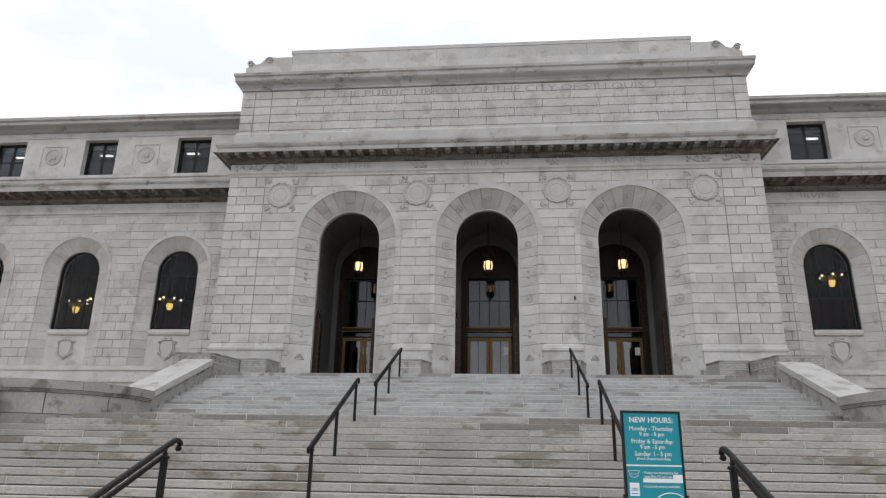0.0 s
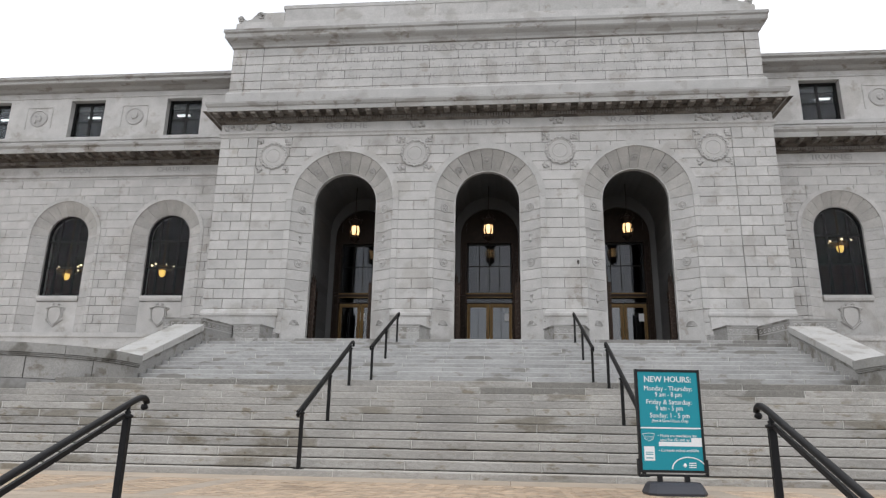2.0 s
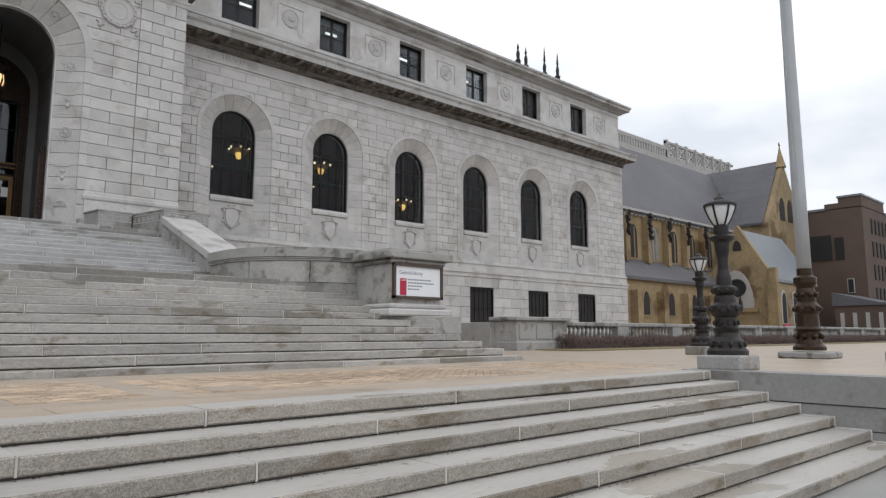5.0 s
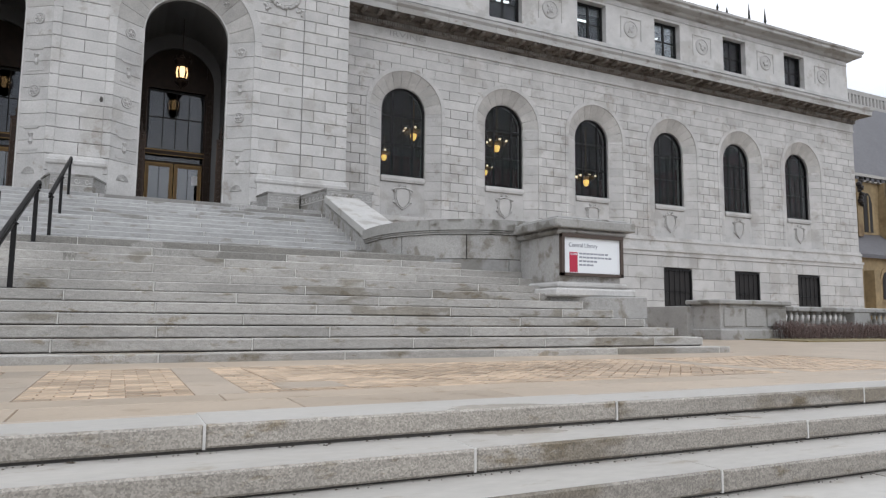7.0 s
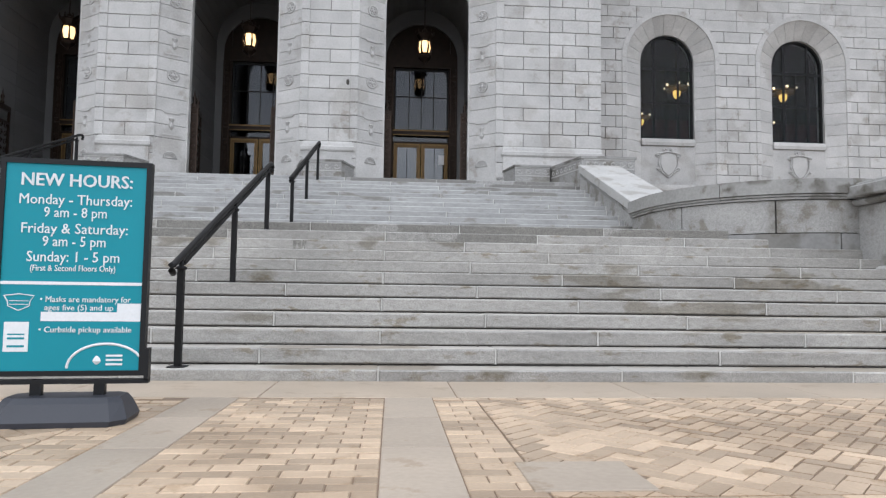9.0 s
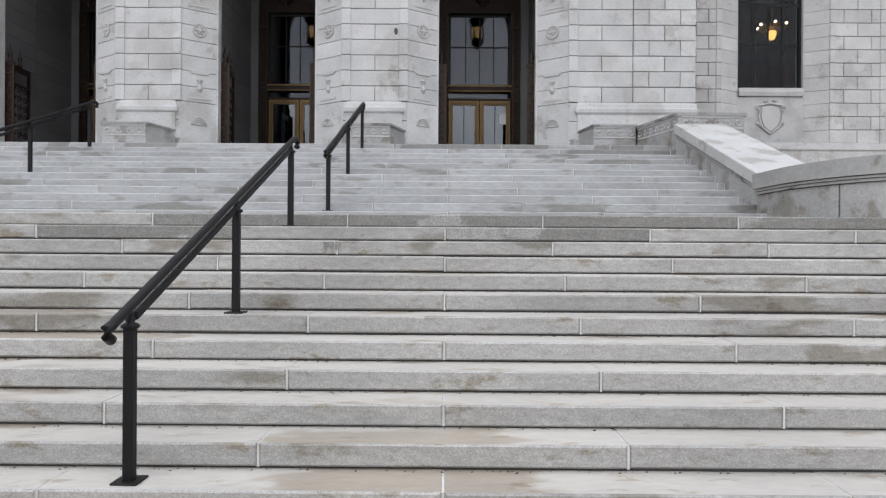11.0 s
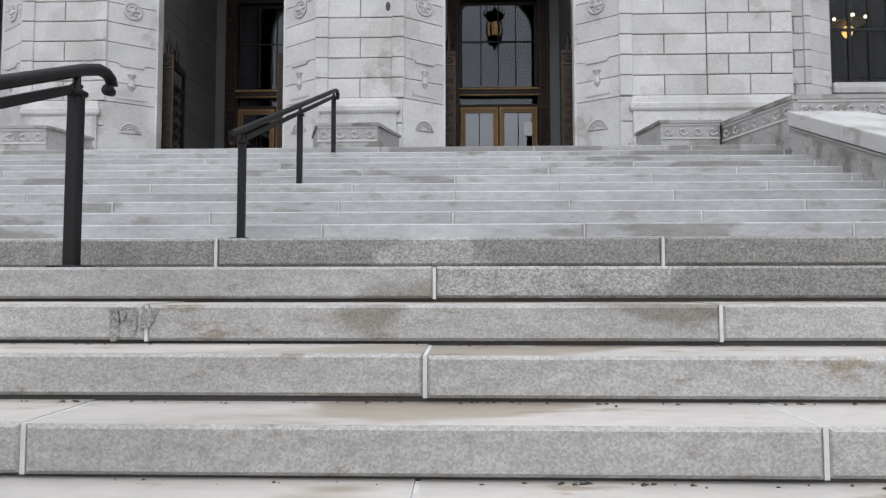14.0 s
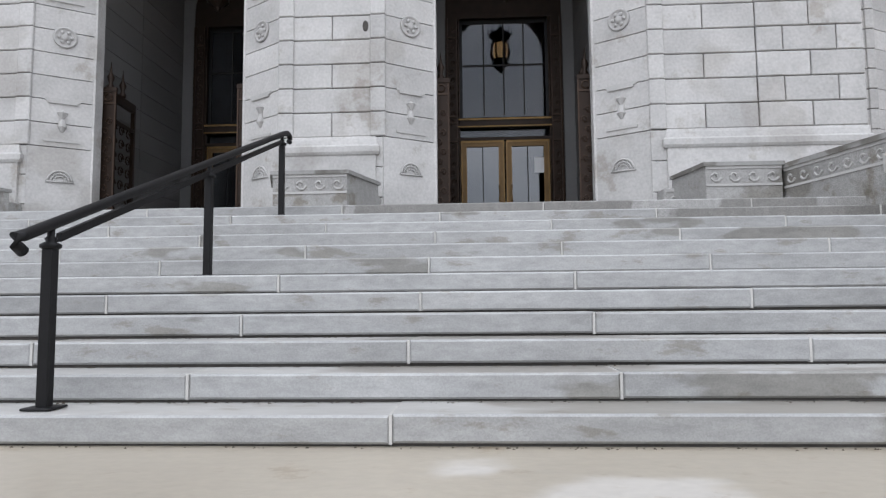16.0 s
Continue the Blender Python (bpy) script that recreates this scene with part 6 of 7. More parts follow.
def flagpole(x, y):
    t = thing("flagpole", "tall grey flagpole on an ornate bronze foot", "flagpole", at=pose(x, y, 0))
    part("stone_base", round_box(-0.52, 0.52, -0.52, 0.52, 0, 0.15, 0.03, 1), CAPSTONE, t)
    part("bronze_foot", lathe([(0.82 * r, z) for r, z in ((0.42, 0.18), (0.42, 0.26), (0.34, 0.32), (0.3, 0.45), (0.3, 0.6), (0.36, 0.66), (0.3, 0.72), (0.28, 1.0), (0.33, 1.06), (0.34, 1.18), (0.24, 1.28), (0.26, 1.5), (0.22, 1.6), (0.3, 1.72), (0.3, 1.84), (0.2, 1.9), (0.2, 2.05))], 20), GILT, t, "brown bronze foot")
    bm = bmesh.new()
    for i in range(8):
        a = i * math.pi / 4
        for rr, zz in ((0.34, 0.5), (0.33, 1.12), (0.26, 1.45)):
            bmesh.ops.create_icosphere(bm, subdivisions=1, radius=0.07, matrix=Matrix.Translation((0.82 * rr * math.cos(a), 0.82 * rr * math.sin(a), zz)))
    tagged(part("leaf_ornament", bm, GILT, t, smooth=True), kind="stuff")
    part("shaft", lathe([(0.155, 1.9), (0.15, 4), (0.1, 16), (0.07, 22)], 16), POLE, t, smooth=True)
    part("rope", tube([(-0.2, 0, 22), (-0.28, 0, 8), (-0.16, 0, 3.2)], 0.012, 5), POLE, t)
    return t


flagpole(18.95, 7.6)


def balustrade(s):
    t = tagged(new("balustrade"), "grey stone balustrade with turned balusters and a solid end pier", "balustrade", "", "structure")
    y = 17.4
    a, b = sorted((s * 19.55, s * 22.35))
    part("end_pier", round_box(a, b, 17.1, 18.2, -0.05, 1.02, 0.02), CHEEK, t)
    for xx in (a + 0.5, (a + b) / 2, b - 0.5):
        part("pier_panel", round_box(xx - 0.38, xx + 0.38, 17.06, 17.11, 0.38, 0.92, 0.02), CHEEK, t)
    part("pier_foot", round_box(a - 0.08, b + 0.08, 17.0, 18.3, -0.05, 0.3, 0.03), CHEEK, t)
    part("pier_cap", round_box(a - 0.12, b + 0.12, 16.98, 18.32, 1.02, 1.16, 0.03), CAPSTONE, t)
    a2, b2 = sorted((s * 19.3, s * 19.7))
    part("return_wall", round_box(a2, b2, 18.1, 21.5, -0.05, 0.98, 0.02), CHEEK, t)
    a3, b3 = sorted((s * 22.4, s * 62.0))
    part("rail", round_box(a3, b3, y, y + 0.42, 0.86, 1.02, 0.03), CAPSTONE, t)
    part("base_rail", round_box(a3, b3, y - 0.02, y + 0.44, -0.05, 0.3, 0.02), CHEEK, t)
    me = mesh_of(lathe([(0.085, 0), (0.085, 0.05), (0.05, 0.08), (0.085, 0.2), (0.08, 0.27), (0.045, 0.4), (0.055, 0.46), (0.085, 0.5), (0.085, 0.56)], 10), CAPSTONE)
    x = 22.6
    i = 0
    while x < 61.5:
        if i % 16 >= 13:
            if i % 16 == 13:
                p, q = sorted((s * x, s * (x + 0.8)))
                part("panel_pier", boxes((p, q, y + 0.02, y + 0.4, 0.3, 0.86)), CAPSTONE, t)
        else:
            part("baluster", me, None, t, at=pose(s * x, y + 0.21, 0.3))
        x += 0.27
        i += 1


both(balustrade)
structure("lawn", boxes((20.4, 62, 15.0, 17.35, -0.05, 0.035), (-62, -20.4, 15.0, 17.35, -0.05, 0.035)), GRASS, "strip of dry yellowish lawn")


def hedge(x0, x1, y0, y1, h, seed):
    rng = random.Random(seed)
    bm = bmesh.new()
    n = int((x1 - x0) * 150)
    for i in range(n):
        x, y = rng.uniform(x0, x1), rng.uniform(y0, y1)
        z = rng.uniform(0.0, 0.45) * h
        hh = h * rng.uniform(0.75, 1.08) * (0.9 + 0.1 * math.sin(x * 2.1))
        dx, dy = rng.uniform(-0.2, 0.2), rng.uniform(-0.12, 0.12)
        w = rng.uniform(0.008, 0.018)
        p = [bm.verts.new((x - w, y, z)), bm.verts.new((x + w, y, z)), bm.verts.new((x + dx + w * 0.4, y + dy, hh)), bm.verts.new((x + dx - w * 0.4, y + dy, hh))]
        bm.faces.new(p)
        for k in range(4):
            zz = rng.uniform(0.2, 1) * hh
            lx, lz = x + dx * zz / hh + rng.uniform(-0.1, 0.1), zz + rng.uniform(-0.04, 0.04)
            r = rng.uniform(0.015, 0.035)
            ly = y + dy * zz / hh + rng.uniform(-0.05, 0.05)
            bm.faces.new([bm.verts.new((lx - r, ly, lz)), bm.verts.new((lx, ly - r * 0.5, lz - r)), bm.verts.new((lx + r, ly, lz)), bm.verts.new((lx, ly + r * 0.4, lz + r))])
    tagged(new("hedge", mesh_of(bm, HEDGE)), "low bare reddish-brown twiggy hedge before the balustrade", "hedge", kind="stuff")


hedge(21.6, 60, 16.3, 17.2, 0.55, 3)

# ---------------------------------------------------------------- church and buildings beyond
def pointed(bm, x, z0, z1, w, y, depth, axis="y"):
    """A pointed-arch slab standing proud of a wall; axis: the wall's facing."""
    n = 5
    ol = [(-w / 2, z0), (w / 2, z0)]
    zs = z1 - w * 0.9
    ol += [(w / 2 - (w / 2) * (i / n) ** 1.6, zs + (z1 - zs) * math.sin(i / n * math.pi / 2)) for i in range(n + 1)]
    ol += [(-(w / 2) + (w / 2) * (i / n) ** 1.6, zs + (z1 - zs) * math.sin(i / n * math.pi / 2)) for i in range(n, -1, -1)][1:]

    def p(u, z, d):
        return (x + u, y + d, z) if axis == "y" else (y + d, x - u, z)

    a, b = [bm.verts.new(p(u, z, 0)) for u, z in ol], [bm.verts.new(p(u, z, depth)) for u, z in ol]
    bm.faces.new(a)
    for i in range(len(a)):
        bm.faces.new((a[i], b[i], b[(i + 1) % len(a)], a[(i + 1) % len(a)]))
    bmesh.ops.recalc_face_normals(bm, faces=bm.faces[:])
    return bm


def gable_roof(bm, along, a0, a1, c, half, eave, ridge, over=0.3):
    """Two roof slopes with thickness; along 'x' or 'y' from a0 to a1 about the centre line c."""
    for s in (-1, 1):
        pts = []
        for a in (a0, a1):
            for d, z in ((s * (half + over), eave - over * (ridge - eave) / half), (0, ridge), (0, ridge + 0.3), (s * (half + over), eave + 0.3 - over * (ridge - eave) / half)):
                pts.append((a, c + d, z) if along == "x" else (c + d, a, z))
        hexa(bm, pts)
    bmesh.ops.recalc_face_normals(bm, faces=bm.faces[:])


GROUND0 = -0.5
church = thing("church", "old yellow sandstone gothic church with grey slate roofs", "church")
nave = bmesh.new()
box(nave, 44, 92, 38, 50, GROUND0, 12.9)
box(nave, 44, 76, 36.0, 38, GROUND0, 5.9)
part("nave_wall", nave, SANDSTONE, church)
tr = bmesh.new()
prism(tr, [(84.5, 34.6), (95.5, 34.6), (95.5, 50), (84.5, 50)], GROUND0, 14.0)
v = [tr.verts.new(p) for p in ((84.5, 34.6, 14), (95.5, 34.6, 14), (90, 34.6, 22.2), (84.5, 35.4, 14), (95.5, 35.4, 14), (90, 35.4, 22.2))]
for f in ((0, 1, 2), (5, 4, 3), (0, 2, 5, 3), (1, 4, 5, 2)):
    tr.faces.new([v[i] for i in f])
part("transept_wall", tr, SANDSTONE, church)
bm = lathe([(0.7, 21.6), (0.5, 22.4), (0.15, 23.8), (0.05, 24.3)], 8, None, (90, 34.9, 0))
box(bm, 89.75, 90.25, 34.85, 34.95, 24.5, 24.62)
box(bm, 89.94, 90.06, 34.85, 34.95, 24.2, 24.9)
part("gable_finial", bm, SANDSTONE, church)
bm = bmesh.new()
gable_roof(bm, "x", 44, 90, 44, 6, 12.9, 21.8)
part("nave_roof", bm, SLATE, church)
bm = bmesh.new()
gable_roof(bm, "y", 35.2, 50, 90, 5.5, 14.0, 22.2, 0.2)
part("transept_roof", bm, SLATE, church)
bm = bmesh.new()
for k in range(6):
    f = (k + 0.5) / 6
    box(bm, 84.4 + 5.4 * f, 84.5 + 5.4 * f, 35.4, 49, 13.9 + 8.2 * f + 0.12, 13.9 + 8.2 * f + 0.32)
part("slate_band", bm, LEAD, church)
bm = bmesh.new()
hexa(bm, [(44, 35.6, 5.6), (76, 35.6, 5.6), (76, 38.05, 7.7), (44, 38.05, 7.7), (44, 35.6, 5.9), (76, 35.6, 5.9), (76, 38.05, 8.0), (44, 38.05, 8.0)])
bmesh.ops.recalc_face_normals(bm, faces=bm.faces[:])
part("aisle_roof", bm, SLATE, church)
bm = bmesh.new()
for i in range(42):
    box(bm, 52 + i * 0.7, 52.3 + i * 0.7, 37.7, 38, 12.35, 12.75)
box(bm, 44, 84.5, 37.65, 38, 12.75, 13.0)
part("corbel_table", bm, STONEFAR, church)
for i in range(8):
    x = 52.5 + i * 3.88
    win = part("window", pointed(bmesh.new(), x, 7.9, 11.8, 1.75, 37.9, 0.2), SANDSTONE, church)
    part("window_glass", pointed(bmesh.new(), x, 8.1, 11.45, 1.15, 37.86, 0.1), DARK if i != 3 else LEAD, win, "dark leaded glass")
    part("mullion", boxes((x - 0.07, x + 0.07, 37.8, 37.9, 8.1, 11.2)), SANDSTONE, win)
    bt = part("buttress", boxes((x + 1.65, x + 2.25, 37.3, 38, 7.6, 11.2), (x + 1.75, x + 2.15, 37.5, 38, 11.2, 12.4)), SANDSTONE, church)
    bm = bmesh.new()
    rg = random.Random(i)
    for j in range(9):
        bmesh.ops.create_icosphere(bm, subdivisions=1, radius=rg.uniform(0.15, 0.3), matrix=Matrix.Translation((x + 1.95 + rg.uniform(-0.2, 0.2), 37.15, 10.2 + j * 0.28)))
    part("gargoyle_carving", bm, CASTIRON, bt, "dark weathered carving")
for i in range(5):
    x = 54.3 + i * 4.6
    win = part("window", pointed(bmesh.new(), x, 2.2, 4.9, 1.6, 35.9, 0.2), SANDSTONE, church)
    part("window_glass", pointed(bmesh.new(), x, 2.4, 4.6, 1.0, 35.86, 0.1), DARK, win)
    part("buttress", boxes((x + 2.0, x + 2.7, 35.2, 36, GROUND0, 4.6)), SANDSTONE, church)
# west porch with a gable towards the library
bm = bmesh.new()
prism(bm, [(74, 30.4), (85, 30.4), (85, 37.2), (74, 37.2)], GROUND0, 6.4)
v = [bm.verts.new(p) for p in ((74, 30.2, 6.4), (74, 37.4, 6.4), (74, 33.8, 12.3), (74.6, 30.2, 6.4), (74.6, 37.4, 6.4), (74.6, 33.8, 12.3))]
for f in ((0, 2, 1), (3, 4, 5), (0, 3, 5, 2), (1, 2, 5, 4), (0, 1, 4, 3)):
    bm.faces.new([v[i] for i in f])
bmesh.ops.recalc_face_normals(bm, faces=bm.faces[:])
porch = part("porch_wall", bm, SANDSTONE, church)
bm = bmesh.new()
gable_roof(bm, "x", 74.5, 86, 33.8, 3.4, 6.3, 11.6, 0.2)
part("porch_roof", bm, LEAD, church, "blue-grey lead roof")
part("niche", pointed(bmesh.new(), 34.2, 3.2, 7.4, 3.7, 73.9, 0.2, "x"), STONEFAR, porch, "pale stone niche")
part("rose_window", lathe([(0.95, 0), (0.95, 0.1), (0.8, 0.14), (0.7, 0.05), (0.3, 0.06), (0.1, 0.1)], 20), DARK, porch, at=pose(73.86, 34.0, 5.5, 0, -90, 0))
bm = lathe([(0.05, 3.3), (0.25, 3.4), (0.2, 3.9), (0.08, 4.3), (0.05, 4.6)], 8, None, (73.75, 33.7, 0))
part("niche_ornament", bm, DARK, porch)
part("gable_light", pointed(bmesh.new(), 33.85, 9.5, 10.6, 0.9, 73.9, 0.2, "x"), DARK, porch)
part("door_hood", boxes((73.7, 74, 31.9, 36.2, 2.9, 3.3)), SANDSTONE, porch)
for y in (30.2, 37.2):
    part("porch_buttress", boxes((73.3, 74.2, y - 0.5, y + 0.5, GROUND0, 5.6), (73.6, 74.2, y - 0.35, y + 0.35, 5.6, 7.4)), SANDSTONE, porch)
for i in range(3):
    win = part("window", pointed(bmesh.new(), 76.5 + i * 3.0, 1.5, 5.2, 1.5, 30.3, 0.2), STONEFAR, porch)
    part("window_glass", pointed(bmesh.new(), 76.5 + i * 3.0, 1.7, 4.9, 0.95, 30.26, 0.1), DARK, win)
for y in (36.5, 40.5):
    part("transept_window", pointed(bmesh.new(), 90 + (y - 38.5) * 0.6, 14.6, 17.5, 1.5, 34.55, 0.2), DARK, church)

for i, x in enumerate((63.5, 76.0)):
    b = thing("red_banner", "small red banner on the far side of the balustrade", "banner", "red banners", pose(x, 30, 0))
    part("cloth", round_box(-0.9, 0.9, -0.05, 0.05, -0.5, 1.6, 0.04), RED, b)

# far tower with a pierced parapet
tower = thing("far_office_tower", "pale stone building with a carved parapet behind the church", "building")
part("wall", boxes((105, 166, 75, 100, GROUND0, 39.0)), STONEFAR, tower)
bm = boxes((105, 134, 75, 75.4, 40.6, 41.4))
part("cornice", bm, STONEFAR, tower)
for i in range(30):
    part("balustrade_post", boxes((105 + i, 105.45 + i, 75, 75.4, 39, 40.6)), STONEFAR, tower)
par = part("parapet", boxes((134, 166, 75, 75.6, 39.0, 39.6), (134, 166, 75, 75.6, 42.2, 42.7)), STONEFAR, tower)
for i in range(8):
    x = 134 + i * 4.2
    part("parapet_post", boxes((x, x + 0.7, 74.9, 75.7, 39, 43)), STONEFAR, par)
    if x + 4.2 < 166:
        bm = tube([(x + 0.7, 75.3, 39.6), (x + 4.2, 75.3, 42.2)], 0.24, 6)
        tube([(x + 0.7, 75.3, 42.2), (x + 4.2, 75.3, 39.6)], 0.24, 6, bm)
        tube([(x + 2.45 + 0.95 * math.cos(a * math.pi / 8), 75.3, 40.9 + 0.95 * math.sin(a * math.pi / 8)) for a in range(17)], 0.2, 6, bm)
        part("tracery", bm, STONEFAR, par)

spire = thing("far_pinnacled_tower", "distant dark gothic tower top with four pinnacles", "tower")
part("tower_shaft", boxes((125.5, 143.5, 110, 122, GROUND0, 68.6)), STONEFAR, spire)
for x, y, h in ((126.5, 111, 75), (130.7, 112, 75.5), (138.3, 112, 78), (142.6, 111, 77.2)):
    bm = lathe([(0.6, 66), (0.6, 69.5), (0.8, 70.3), (0.42, 70.8), (0.5, 72.2), (0.2, 73.5), (0.34, 73.8), (0.04, h)], 8, None, (x, y, 0))
    part("pinnacle", bm, CASTIRON, spire)

# brown brick building at the right
bb = thing("brown_brick_building", "windowless brown brick building with a stepped roofline", "building")
part("wall", boxes((95, 140, 27.6, 60, GROUND0, 16.3), (95, 104, 27.6, 30.2, 16.2, 17.7), (95, 100, 30.2, 31.8, 16.2, 17.0)), BRICKBROWN, bb)
bm = boxes((94.85, 104.1, 27.5, 30.3, 17.6, 17.85), (104, 140, 27.5, 60, 16.2, 16.45), (94.85, 95.4, 31.8, 60, 16.2, 16.5))
part("coping", bm, LEAD, bb)
for y, z0, z1, w in ((33.2, 9.8, 13.0, 1.3), (31.9, 9.8, 13.0, 1.3), (30.4, 9.8, 12.6, 1.0)):
    part("dark_opening", boxes((94.9, 95.0, y - w / 2, y + w / 2, z0, z1)), DARK, bb)
win = part("window", boxes((94.9, 95.0, 29.0, 29.8, 5.6, 7.4)), STONEFAR, bb)
part("pane", boxes((94.86, 94.9, 29.1, 29.7, 5.7, 7.3)), DARK, win)
for i in range(5):
    for k in range(5):
        part("slit_window", boxes((98.0 + i * 1.5, 98.5 + i * 1.5, 27.5, 27.6, 1.5 + k * 2.9, 3.4 + k * 2.9)), DARK, bb)
bn = thing("purple_banner", "purple banner hung on the brick building", "banner", at=pose(107.5, 27.56, 12.2))
part("cloth", round_box(-1.6, 1.6, -0.05, 0.05, -2.0, 2.4, 0.03), PURPLE, bn)
part("lettering_bar", boxes((-1.2, 1.2, -0.08, -0.05, 0.2, 0.6), (-1.2, 0.8, -0.08, -0.05, -0.6, -0.25)), WHITE, bn)
low = thing("low_brick_annex", "low grey-brown annex with narrow slit windows", "building")
part("wall", boxes((85.6, 94.9, 20.5, 28.4, GROUND0, 3.7)), BRICKBROWN, low)
bm = bmesh.new()
hexa(bm, [(85.4, 20.4, 3.7), (85.4, 28.6, 3.7), (95, 28.6, 3.7), (95, 20.4, 3.7), (85.4, 24, 4.0), (85.4, 28.6, 5.2), (95, 28.6, 5.2), (95, 24, 4.0)])
bmesh.ops.recalc_face_normals(bm, faces=bm.faces[:])
part("roof", bm, SLATE, low)
for i in range(6):
    part("slit_window", boxes((85.5, 85.6, 27.5 - i * 1.25, 27.9 - i * 1.25, 0.4, 2.9)), STONEFAR, low)

# ---------------------------------------------------------------- paving, stone by stone
strips = structure("paving_band", boxes((-13.6, 13.6, 6.6, 11.4, -0.06, -0.006)), BED, "tan brick and stone paving before the steps, damp")
def slabs(name, mat, y0, y1, first, length, half, z=0.0):
    x = first - math.ceil((first + half) / length) * length
    while x < half:
        a, b = max(x, -half), min(x + length, half)
        if b - a > 0.1:
            part(name, block_slab(b - a - 0.008, y1 - y0 - 0.008, mat), None, strips, at=pose(a + 0.004, y0 + 0.004, z))
        x += length


def block_slab(w, d, mat, h=0.05, r=0.004):
    key = ("slab", round(w, 3), round(d, 3), mat.name)
    if key not in BLOCKS:
        bm = bmesh.new()
        lo = [bm.verts.new(p) for p in ((0, 0, -h), (w, 0, -h), (w, d, -h), (0, d, -h))]
        mid = [bm.verts.new(p) for p in ((0, 0, -r), (w, 0, -r), (w, d, -r), (0, d, -r))]
        hi = [bm.verts.new(p) for p in ((r, r, 0), (w - r, r, 0), (w - r, d - r, 0), (r, d - r, 0))]
        bm.faces.new(hi)
        for a, b in ((lo, mid), (mid, hi)):
            for i in range(4):
                bm.faces.new((a[i], a[(i + 1) % 4], b[(i + 1) % 4], b[i]))
        BLOCKS[key] = mesh_of(bm, mat)
    return BLOCKS[key]


slabs("kerb_slab", PAVE_TAN, 10.4, 11.31, 3.56, 1.45, 13.5)
slabs("border_slab", PAVE_TAN, 7.49, 7.86, 4.62, 1.5, 13.5)
slabs("border_slab", PAVE_TAN, 6.97, 7.49, 3.52, 1.47, 13.5)
slabs("coping_slab", PAVE_TAN, PLAZA_EDGE + 0.38, 6.97, 4.39, 2.49, 11.2)
strip_x = [4.648, 3.262, -3.262, -4.648, 10.4, -10.4]
for c in strip_x:
    for a, b in ((7.86, 8.81), (8.81, 9.61), (9.61, 10.4)):
        part("strip_slab", block_slab(0.344, b - a - 0.006, PAVE_STRIP), None, strips, at=pose(c - 0.172, a + 0.003, 0))

BR_L, BR_W, BR_G = 0.2, 0.096, 0.0073
placed, rest_bricks = [], bmesh.new()


def brick(x, y, turned):
    placed.append((x, y, turned))


INSET = [(5.33, 8.26), (-5.33, 8.26)]


def cut_brick(x, y, tr, inner):
    """A brick of the herringbone, sawn off along the border."""
    m = pose(x, y, 0, 0, 0, tr)
    ring = [m @ Vector((sx * BR_L / 2, sy * BR_W / 2, 0)) for sx, sy in ((-1, -1), (1, -1), (1, 1), (-1, 1))]
    ring = [(v.x, v.y) for v in ring]
    for axis, lim_v, sign in ((0, inner[0], 1), (0, inner[1], -1), (1, inner[2], 1), (1, inner[3], -1)):
        out = []
        for a, b in zip(ring, ring[1:] + ring[:1]):
            da, db = sign * (a[axis] - lim_v), sign * (b[axis] - lim_v)
            if da >= 0:
                out.append(a)
            if da * db < 0:
                f = da / (da - db)
                out.append((a[0] + (b[0] - a[0]) * f, a[1] + (b[1] - a[1]) * f))
        ring = out
    if len(ring) > 2:
        prism(rest_bricks, ring, -0.05, 0.0)


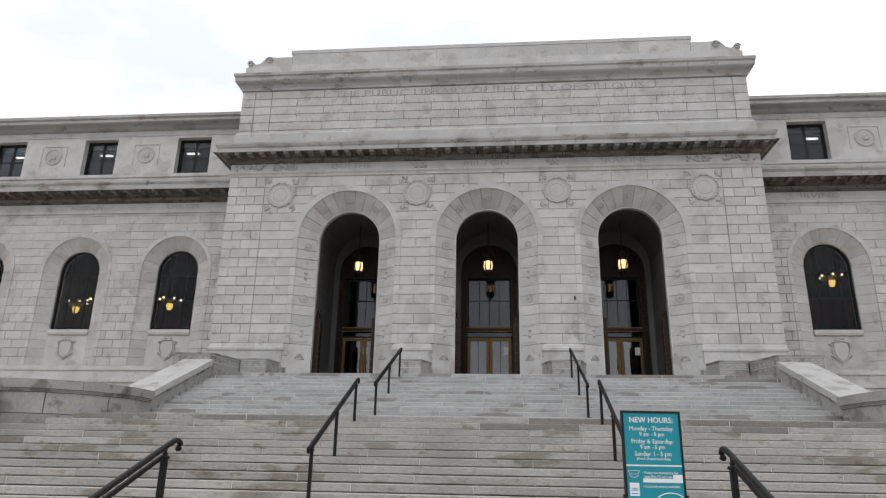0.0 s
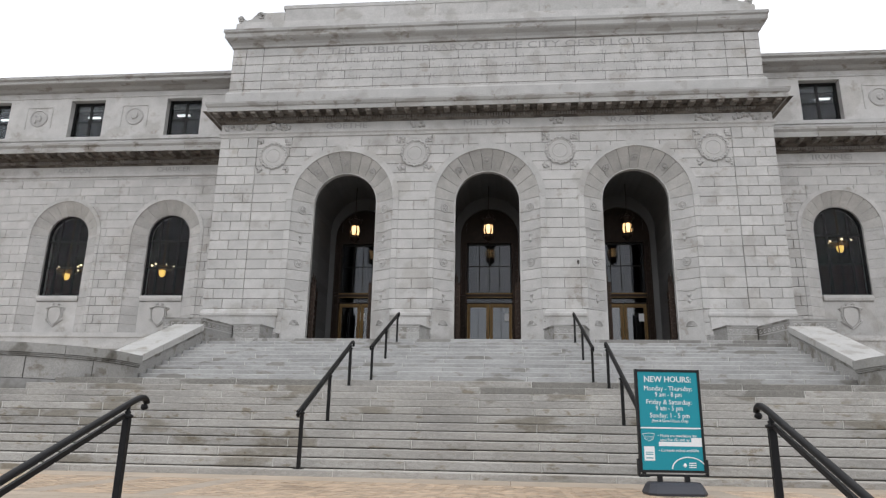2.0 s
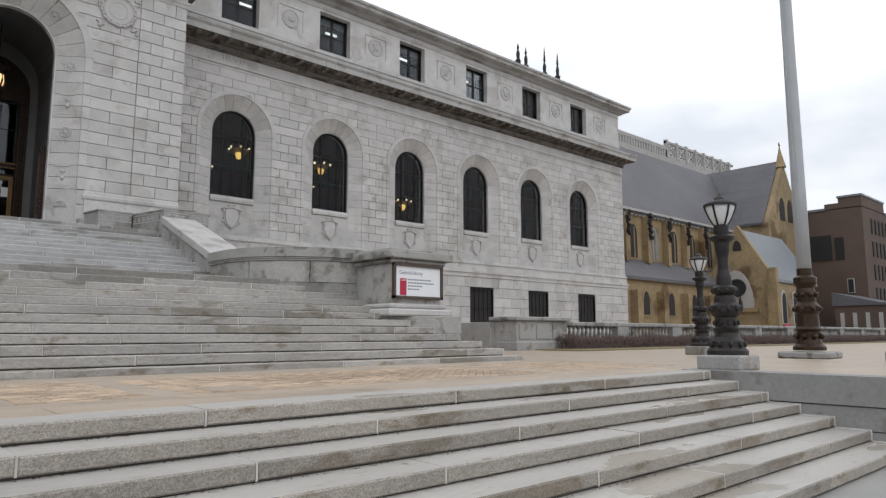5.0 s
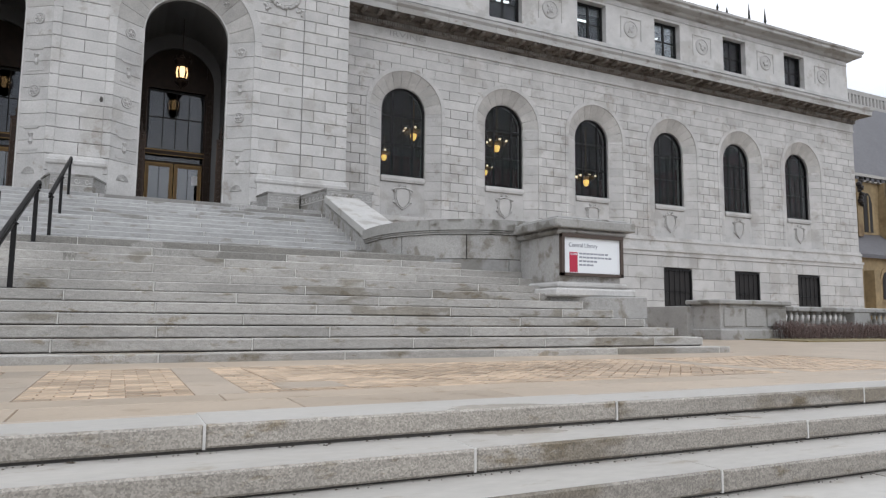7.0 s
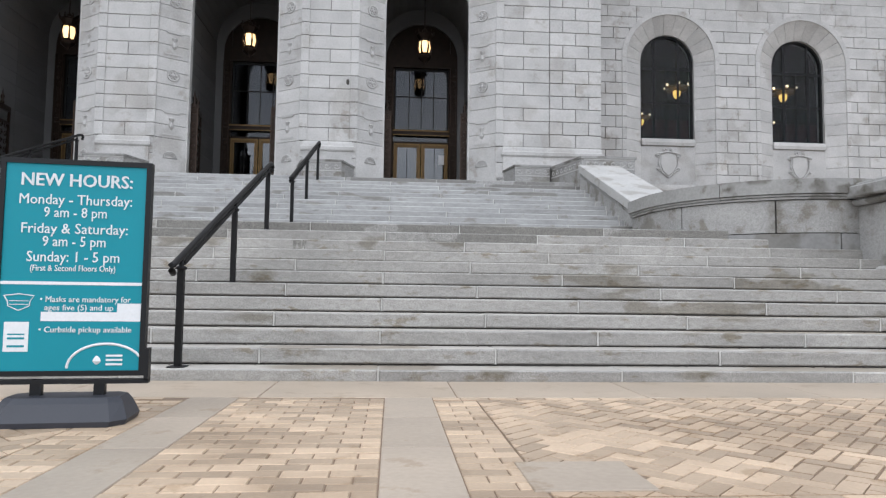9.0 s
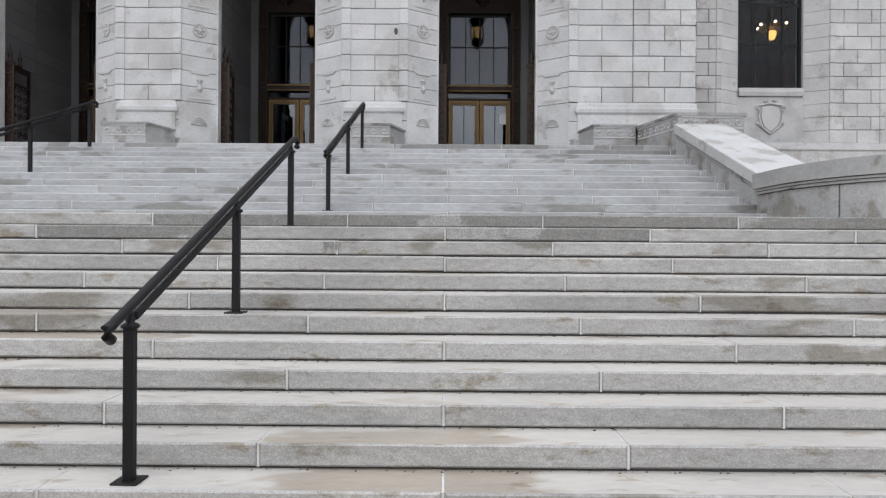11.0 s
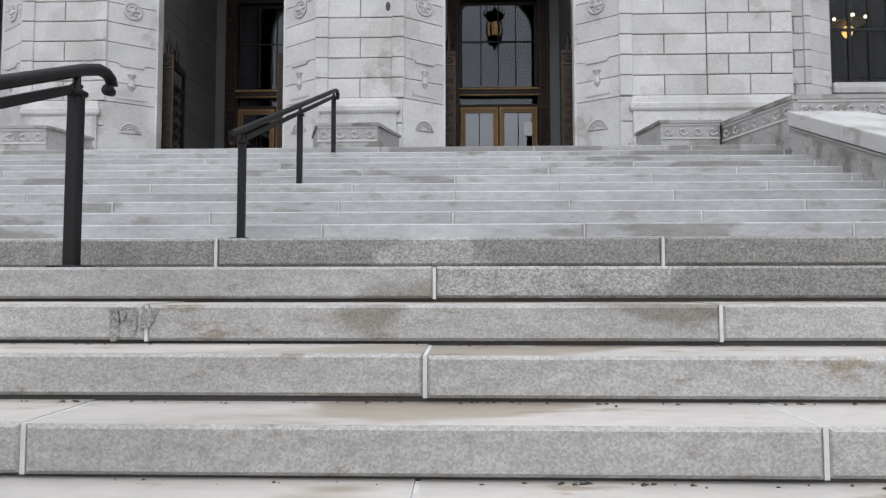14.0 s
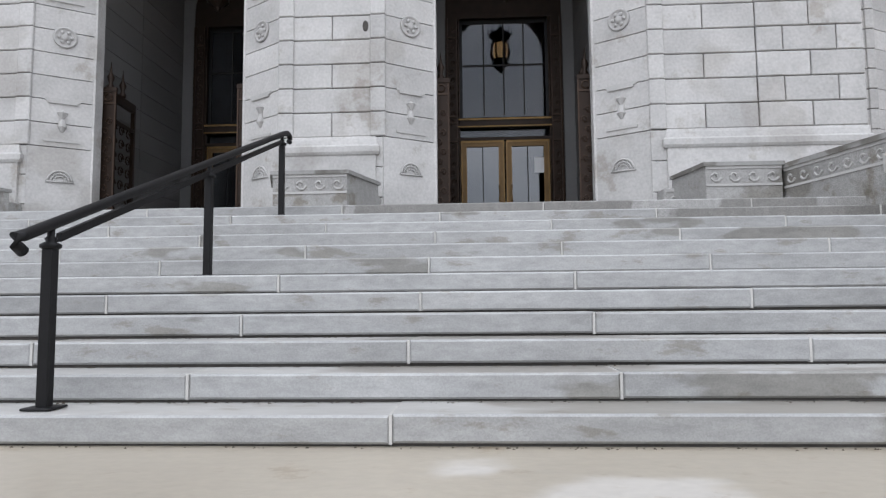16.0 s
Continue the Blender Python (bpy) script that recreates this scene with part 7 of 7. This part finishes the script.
Y0, Y1 = 7.868, 10.39
for p in ((3.44, 4.472), (-4.472, -3.44)):
    row = 0
    y = Y0
    while y + BR_W < Y1:
        x = p[0]
        if row % 2:
            brick(x, y, "half")
            x += (BR_L + BR_G) / 2
        while x < p[1] - 0.05:
            brick(x, y, False if x + BR_L < p[1] + 0.01 else "half")
            x += BR_L + BR_G
        row += 1
        y += BR_W + BR_G
for p in ((4.825, 10.22), (-3.085, 3.085), (-10.22, -4.825), (10.58, 13.4), (-13.4, -10.58)):
    # border of stretchers, two deep at the ends
    x = p[0]
    while x + BR_L < p[1]:
        brick(x, Y0, False), brick(x, Y1 - BR_W, False)
        x += BR_L + BR_G
    y = Y0 + BR_W + BR_G
    row = 0
    while y + BR_W < Y1 - BR_W:
        o = 0 if row % 2 else (BR_L + BR_G) / 2
        if o:
            brick(p[0], y, "half"), brick(p[1] - 0.097, y, "half")
        brick(p[0] + o, y, False), brick(p[1] - BR_L - o, y, False)
        if not o:
            brick(p[0] + BR_L + BR_G, y, "half"), brick(p[1] - BR_L - BR_G - 0.097, y, "half")
        y += BR_W + BR_G
        row += 1
    # herringbone laid at 45 degrees, cut along the border and round the inset slabs
    u = BR_W + BR_G
    cx, cy = (p[0] + p[1]) / 2, (Y0 + Y1) / 2
    inner = (p[0] + 1.5 * (BR_L + BR_G) + 0.004, p[1] - 1.5 * (BR_L + BR_G) - 0.004, Y0 + BR_W + BR_G, Y1 - BR_W - BR_G)
    lim = int((p[1] - p[0] + 3) / u)
    for i in range(-lim, lim):
        for j in range(-lim, lim):
            k = (i - j) % 4
            if k not in (0, 3):
                continue
            w, d, tr = (BR_L, BR_W, 45) if k == 0 else (BR_W, BR_L, 135)
            mx, my = i * u + w / 2, j * u + d / 2
            wx, wy = cx + (mx - my) * 0.7071, cy + (mx + my) * 0.7071
            if not (inner[0] - 0.12 < wx < inner[1] + 0.12 and inner[2] - 0.12 < wy < inner[3] + 0.12):
                continue
            if any(abs(wx - q[0]) < 0.19 and abs(wy - q[1]) < 0.1 for q in INSET):
                continue
            if inner[0] + 0.11 < wx < inner[1] - 0.11 and inner[2] + 0.11 < wy < inner[3] - 0.11:
                placed.append((wx, wy, tr))
            else:
                cut_brick(wx, wy, tr, inner)
for q in INSET:
    part("inset_slab", block_slab(0.5, 0.45, PAVE_STRIP), None, strips, at=pose(q[0] - 0.25, q[1] - 0.225, 0.006))
BRICK, HALF = block_slab(BR_L, BR_W, PAVER), block_slab(0.097, BR_W, PAVER)
near = sorted(placed, key=lambda b: abs(b[0] - 4.2) + 0.6 * (b[1] - 8.0))
rng = random.Random(4)
for n_b, (x, y, tr) in enumerate(near):
    z = rng.uniform(-0.002, 0.002)
    length = 0.097 if tr == "half" else BR_L
    if tr is False or tr == "half":
        m = pose(x, y, z)
    elif tr is True:
        m = pose(x + BR_W, y, z, 0, 0, 90)
    else:
        m = pose(x, y, z, 0, 0, tr) @ pose(-BR_L / 2, -BR_W / 2, 0)
    if n_b < 300:
        part("brick", HALF if tr == "half" else BRICK, None, strips, at=m)
    else:
        v = [rest_bricks.verts.new(m @ Vector(c)) for c in ((0, 0, -0.05), (length, 0, -0.05), (length, BR_W, -0.05), (0, BR_W, -0.05), (0.004, 0.004, 0), (length - 0.004, 0.004, 0), (length - 0.004, BR_W - 0.004, 0), (0.004, BR_W - 0.004, 0))]
        for f in ((4, 5, 6, 7), (0, 1, 5, 4), (1, 2, 6, 5), (2, 3, 7, 6), (3, 0, 4, 7)):
            rest_bricks.faces.new([v[i] for i in f])
tagged(part("bricks_beyond", rest_bricks, PAVER_IS, strips), kind="stuff")
